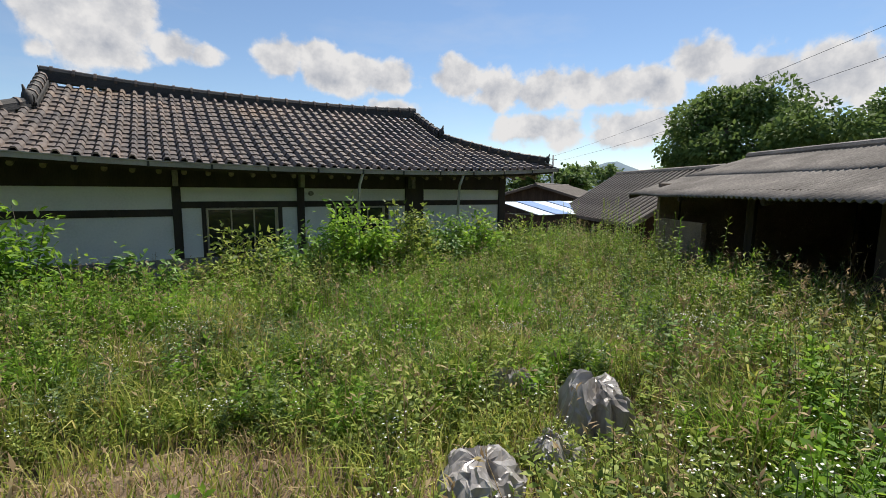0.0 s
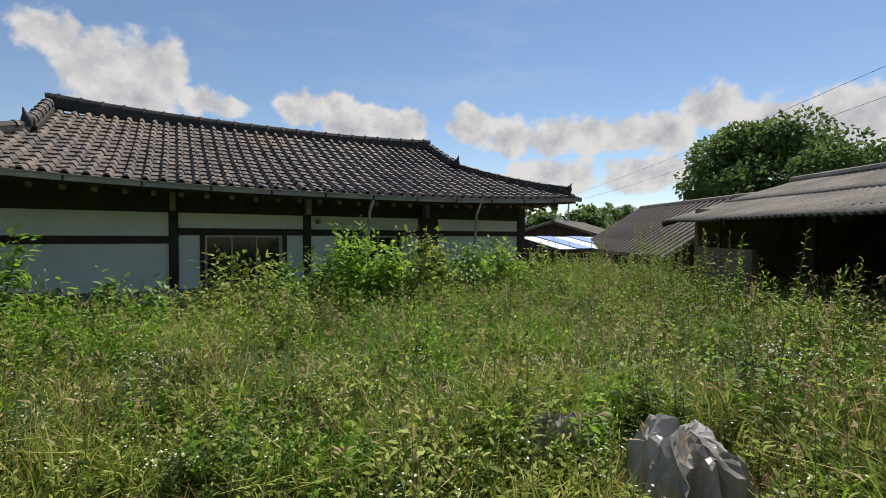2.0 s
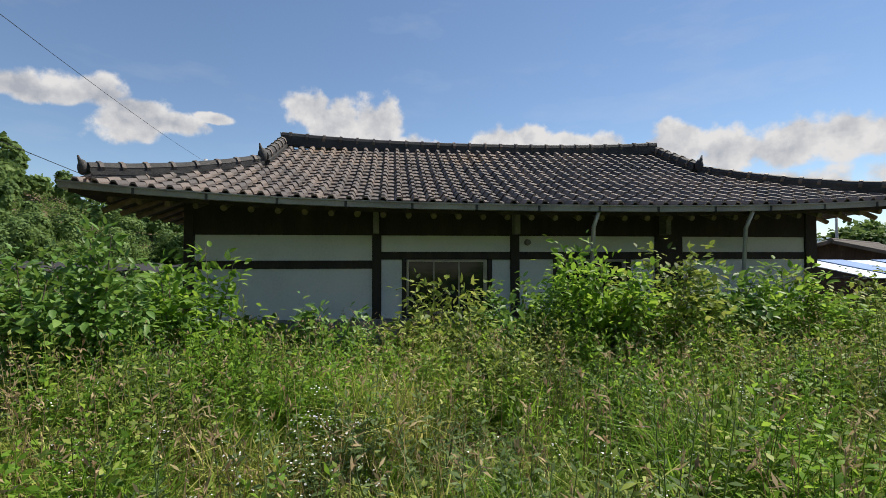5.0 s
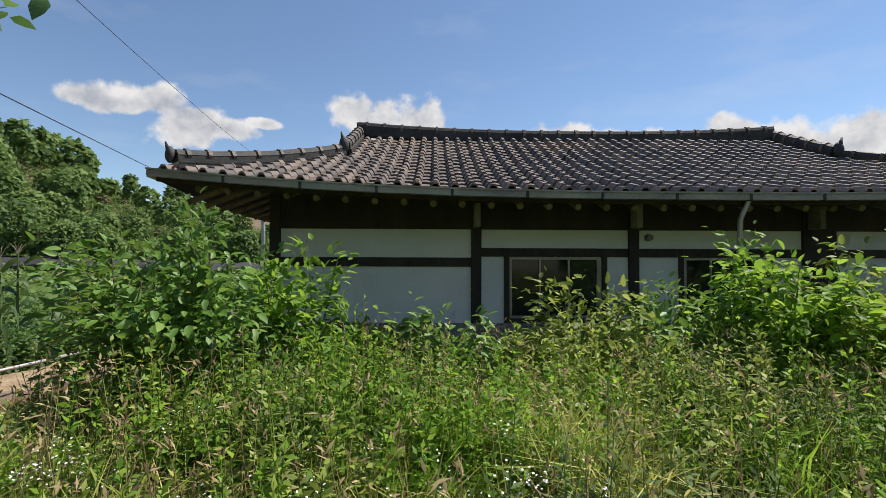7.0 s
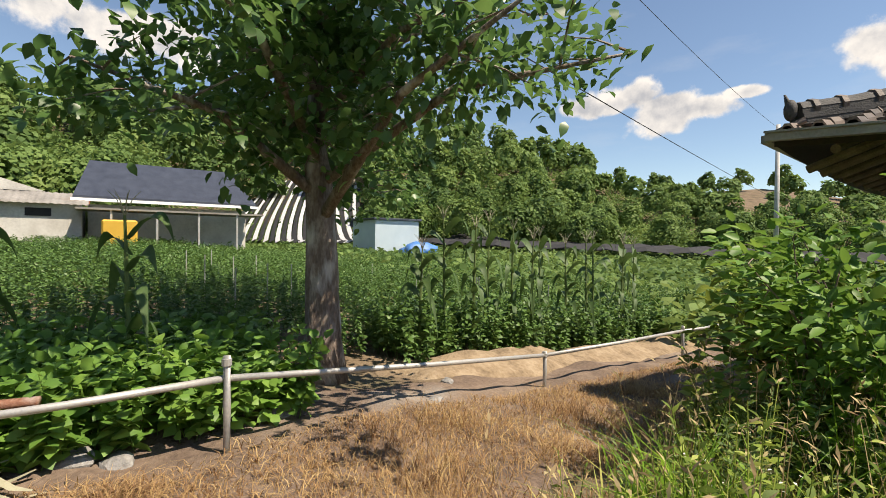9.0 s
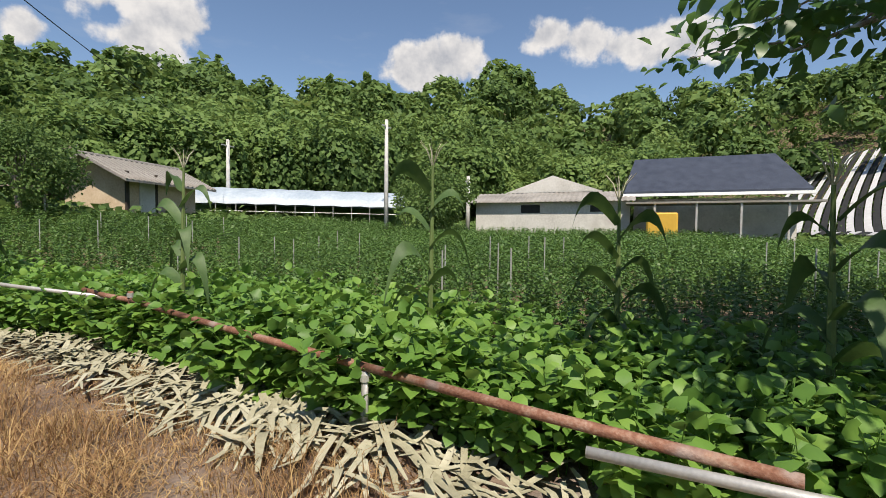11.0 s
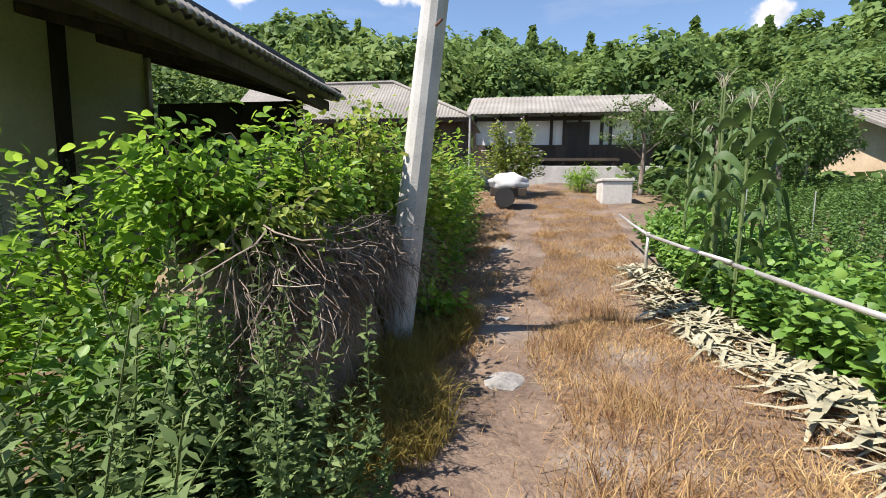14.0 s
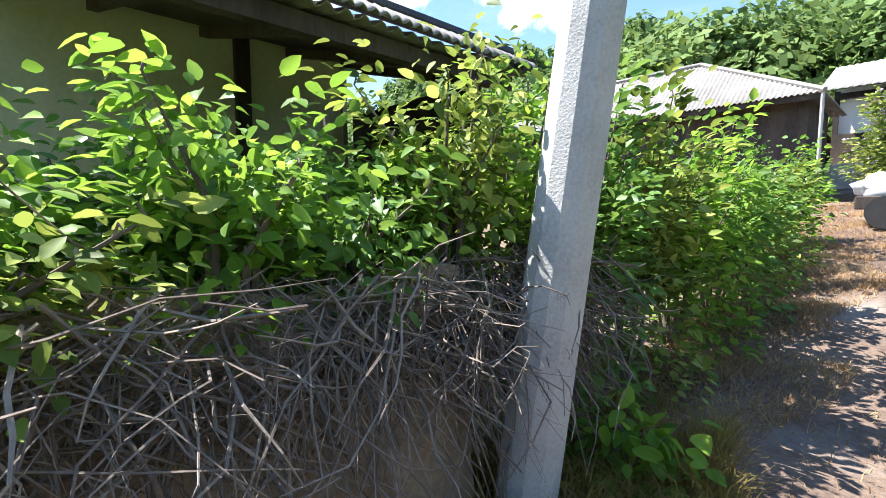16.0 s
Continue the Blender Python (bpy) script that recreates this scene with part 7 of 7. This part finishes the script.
# shade frames of the ginseng field
def shade_rows():
    t = thing("ginseng_shades", pose(0, 0, 0), "rows of black and white ginseng shade netting up the slope", "shade netting")
    for i in range(26):
        v, f = [], []
        x0, y0 = -47 + 0.05 * i, 1.0 + 0.58 * i
        n = 12
        for j in range(n + 1):
            x, y = x0 - 2.2 * j, y0 + 0.5 * j + 0.035 * j * j
            z = float(all_z(x, y)) + 1.0
            v += [(x, y, z), (x, y + 0.5, z + 0.26)]
        for j in range(n):
            f.append((2 * j, 2 * j + 2, 2 * j + 3, 2 * j + 1))
        k = len(v)
        v += [(a, b, c - 0.03) for a, b, c in v]
        f += [tuple(k + c for c in q[::-1]) for q in list(f)]
        child("shade_sheet", raw("shade_sheet", v, f, M_NETWHITE if i % 2 == 0 else M_NETBLACK), t)
    for i in range(9):
        v, f = [], []
        n = 26
        for j in range(n + 1):
            x, y = -43.0 + 1.35 * j - 0.5 * i, 15.5 + 0.85 * j + 1.5 * i
            z = float(all_z(x, y)) + 1.05 + 0.25 * (j % 2)
            v += [(x, y, z), (x - 0.7, y + 0.9, z + 0.35)]
        for j in range(n):
            f.append((2 * j, 2 * j + 2, 2 * j + 3, 2 * j + 1))
        k = len(v)
        v += [(a, b, c - 0.04) for a, b, c in v]
        f += [tuple(k + c for c in q[::-1]) for q in list(f)]
        child("shade_sheet", raw("shade_sheet", v, f, M_NETBLACK), t)


shade_rows()

# ---- behind the barn and the house ----
hz = gable_roof_house("tiled_shed", "small shed with a grey tile roof and a dark gable", "shed", (14.6, -1.4, 0.2), 62, 5.2, 3.6, 1.35, 1.15, 0.75, M_SHADE, M_DARKTILE)
bm = bmesh.new()
for k in range(5):
    beam(bm, (2.3 + 0.12 * k, 2.3 - 0.32 * k, 1.05 + 0.18 * k), (2.3 + 0.12 * k, 2.02 - 0.32 * k, 1.2 + 0.18 * k), 0.085, sides=8)
part("hip_tile", bm, M_RED, hz, "red hip tiles")
hz = gable_roof_house("low_shed", "low shed with a flat grey roof", "shed", (20.5, 9.5, 0.2), 30, 7, 4, 1.5, 0.6, 0.4, M_SHADE, M_DARKTILE)
t = thing("tin_lean_to", pose(13.2, 1.9, 0.2), "lean-to roofed with blue and white tin sheets", "shed")
for k in range(5):
    part("tin_sheet", plank(bmesh.new(), (-1.7 + 0.85 * k, -1.0, 1.02 + 0.02 * (k % 2)), (-1.7 + 0.85 * k, 1.2, 1.42 + 0.02 * (k % 2)), 0.8, 0.02), M_BLUETARP if k % 2 else M_BLUETIN, t)
part("frame", box(bmesh.new(), (-2, -0.9, -0.3), (2, 1.0, 0.98)), M_SHADE, t)
def round_tree(name, x, y, top, lo, wide, count, size, mat, seed, label, lobes=26, trunk=0.3):
    """A full summer crown: leaf sprays over many overlapping lobes, with gaps between them, on a forked trunk."""
    r = np.random.default_rng(seed)
    base = Vector(on_ground(x, y, -0.05))
    t = thing(name, Matrix.Translation(base), label, "tree")
    mid, half = (lo + top) / 2, (top - lo) / 2
    v, f = tube([(0, 0, 0), (0.05, 0.02, lo), (0.1, -0.05, mid), (0.05, 0, top - half * 0.5)], [trunk * 1.3, trunk, trunk * 0.6, 0.04], 10)
    child("trunk", raw("trunk", v, f, M_BARK, True), t)
    d = r.normal(size=(lobes, 3))
    d = unit(d)
    c = d * r.uniform(0.55, 0.82, (lobes, 1)) * np.array([wide, wide, half]) + np.array([0, 0, mid])
    for k in range(0, lobes, 3):
        vv, ff = tube([(0.08, 0, mid - half * 0.5), (c[k][0] * 0.5, c[k][1] * 0.5, (mid - half * 0.3 + c[k][2]) / 2), tuple(c[k])], [trunk * 0.4, trunk * 0.25, 0.02], 6)
        child("limb", raw("limb", vv, ff, M_BARK, True), t)
    pick = r.integers(0, lobes, count)
    o = unit(r.normal(size=(count, 3)))
    rad = 0.38 * wide * r.uniform(0.6, 1.2, lobes)
    p = c[pick] + o * rad[pick][:, None] * (r.uniform(0.25, 1, (count, 1)) ** 0.4) * np.array([1, 1, 0.8])
    p[:, 2] = np.maximum(p[:, 2], lo * 0.8)
    way = o + r.normal(scale=0.5, size=(count, 3)) + np.array([0, 0, -0.35])
    child("crown", raw_np("crown", *leaf_arrays(p, way, size * r.uniform(0.6, 1.3, count), 0.6, r, False, up=o), mat), t)
    return t


round_tree("broad_tree", 26.3, 2.5, 7.6, 2.0, 3.6, 15000, 0.27, M_FOREST, 91, "large dark round-crowned tree behind the barn", trunk=0.4)
round_tree("broad_tree", 25.6, -0.8, 5.6, 1.2, 3.5, 13000, 0.25, M_FOREST, 92, "dense bright green tree behind the barn")
round_tree("broad_tree", 28.4, -2.9, 7.0, 1.5, 1.7, 6000, 0.25, M_FOREST, 93, "pointed dark green tree behind the barn", trunk=0.2)
round_tree("field_tree", -29.8, -19.4, 5.0, 0.6, 2.6, 7000, 0.2, M_FOREST, 94, "dark leafy fruit tree beside the greenhouse", trunk=0.15)
round_tree("yard_tree", -13.0, -26.9, 3.6, 0.5, 1.7, 6000, 0.13, M_FOREST, 95, "dark leafy fruit tree between the farmhouse and the shed", trunk=0.1)
far_pole(23.1, -5.8, 0.0, 9.0, "grey power pole behind the barn", 0.13)
for k, (x, y, s) in enumerate(((40, 26, 1.0), (44, 30, 1.2), (48, 33, 1.1), (37, 30, 0.9), (52, 30, 1.2), (34, 33, 1.0), (56, 38, 1.3), (45, 40, 1.2), (38, 42, 1.1), (60, 24, 1.2), (66, 30, 1.3))):
    tree("distant_tree", x, y, "distant dark green tree beyond the roofs", 0.2 * s, 3.6 * s, (2.3 * s, 0.6, 5.0 * s), 1500, 0.5, M_FOREST, 100 + k, 0.6, limbs=9)
far_pole(33, 22, -0.5, 5.5, "thin far pole beyond the roofs", 0.1)
# distant mountains
v, f = [], []
n = 90
for i in range(n + 1):
    az = radians(-5 + 110 * i / n)
    hgt = 20 + 9 * math.sin(i * 0.21) + 5 * math.sin(i * 0.57 + 1) + 2 * math.sin(i * 1.7)
    for rr, z in ((420, 0), (470, hgt * 0.6), (540, hgt), (600, 0)):
        v.append((rr * math.cos(az), rr * math.sin(az), z))
for i in range(n):
    for j in range(3):
        f.append((4 * i + j, 4 * i + j + 1, 4 * i + j + 5, 4 * i + j + 4))
# aerial haze is painted into the ridge as a blue-grey base colour
M_HAZE = material("far_ridge_haze_tint", [(0.1, 0.15, 0.19), (0.13, 0.19, 0.23)], 1.0, scale=0.02, fine=0.2, bump=0)
tagged(new("backdrop", raw("backdrop", v, f, M_HAZE, True)), "far mountain ridge with blue haze painted into its colour", "mountains", kind="structure")


# ---- overhead cables ----
def cable(name, a, b, sag, label, r=0.012):
    a, b = Vector(a), Vector(b)
    pts = [a.lerp(b, i / 14) - Vector((0, 0, sag * 4 * (i / 14) * (1 - i / 14))) for i in range(15)]
    v, f = tube(pts, [r] * 15, 5)
    tagged(new(name, raw(name, v, f, M_CABLE)), label, "cable", group="overhead cables")


cable("cable", (-4.7, -16.1, 6.7), (-13.2, 26.0, 8.8), 0.5, "black overhead cable from the leaning pole", 0.008)
cable("cable", (-4.7, -16.1, 6.65), (-27.0, -33.0, 7.3), 0.6, "black overhead cable over the field")
cable("cable", (-4.42, -15.92, 4.35), (-13.5, 27.0, 4.5), 0.15, "black telephone cable through the tree", 0.01)
cable("cable", (33, 22, 5.4), (17, -9, 7.5), 0.3, "thin power line behind the barn", 0.008)
cable("cable", (34, 22, 5.0), (18, -9, 6.8), 0.3, "thin power line behind the barn", 0.008)
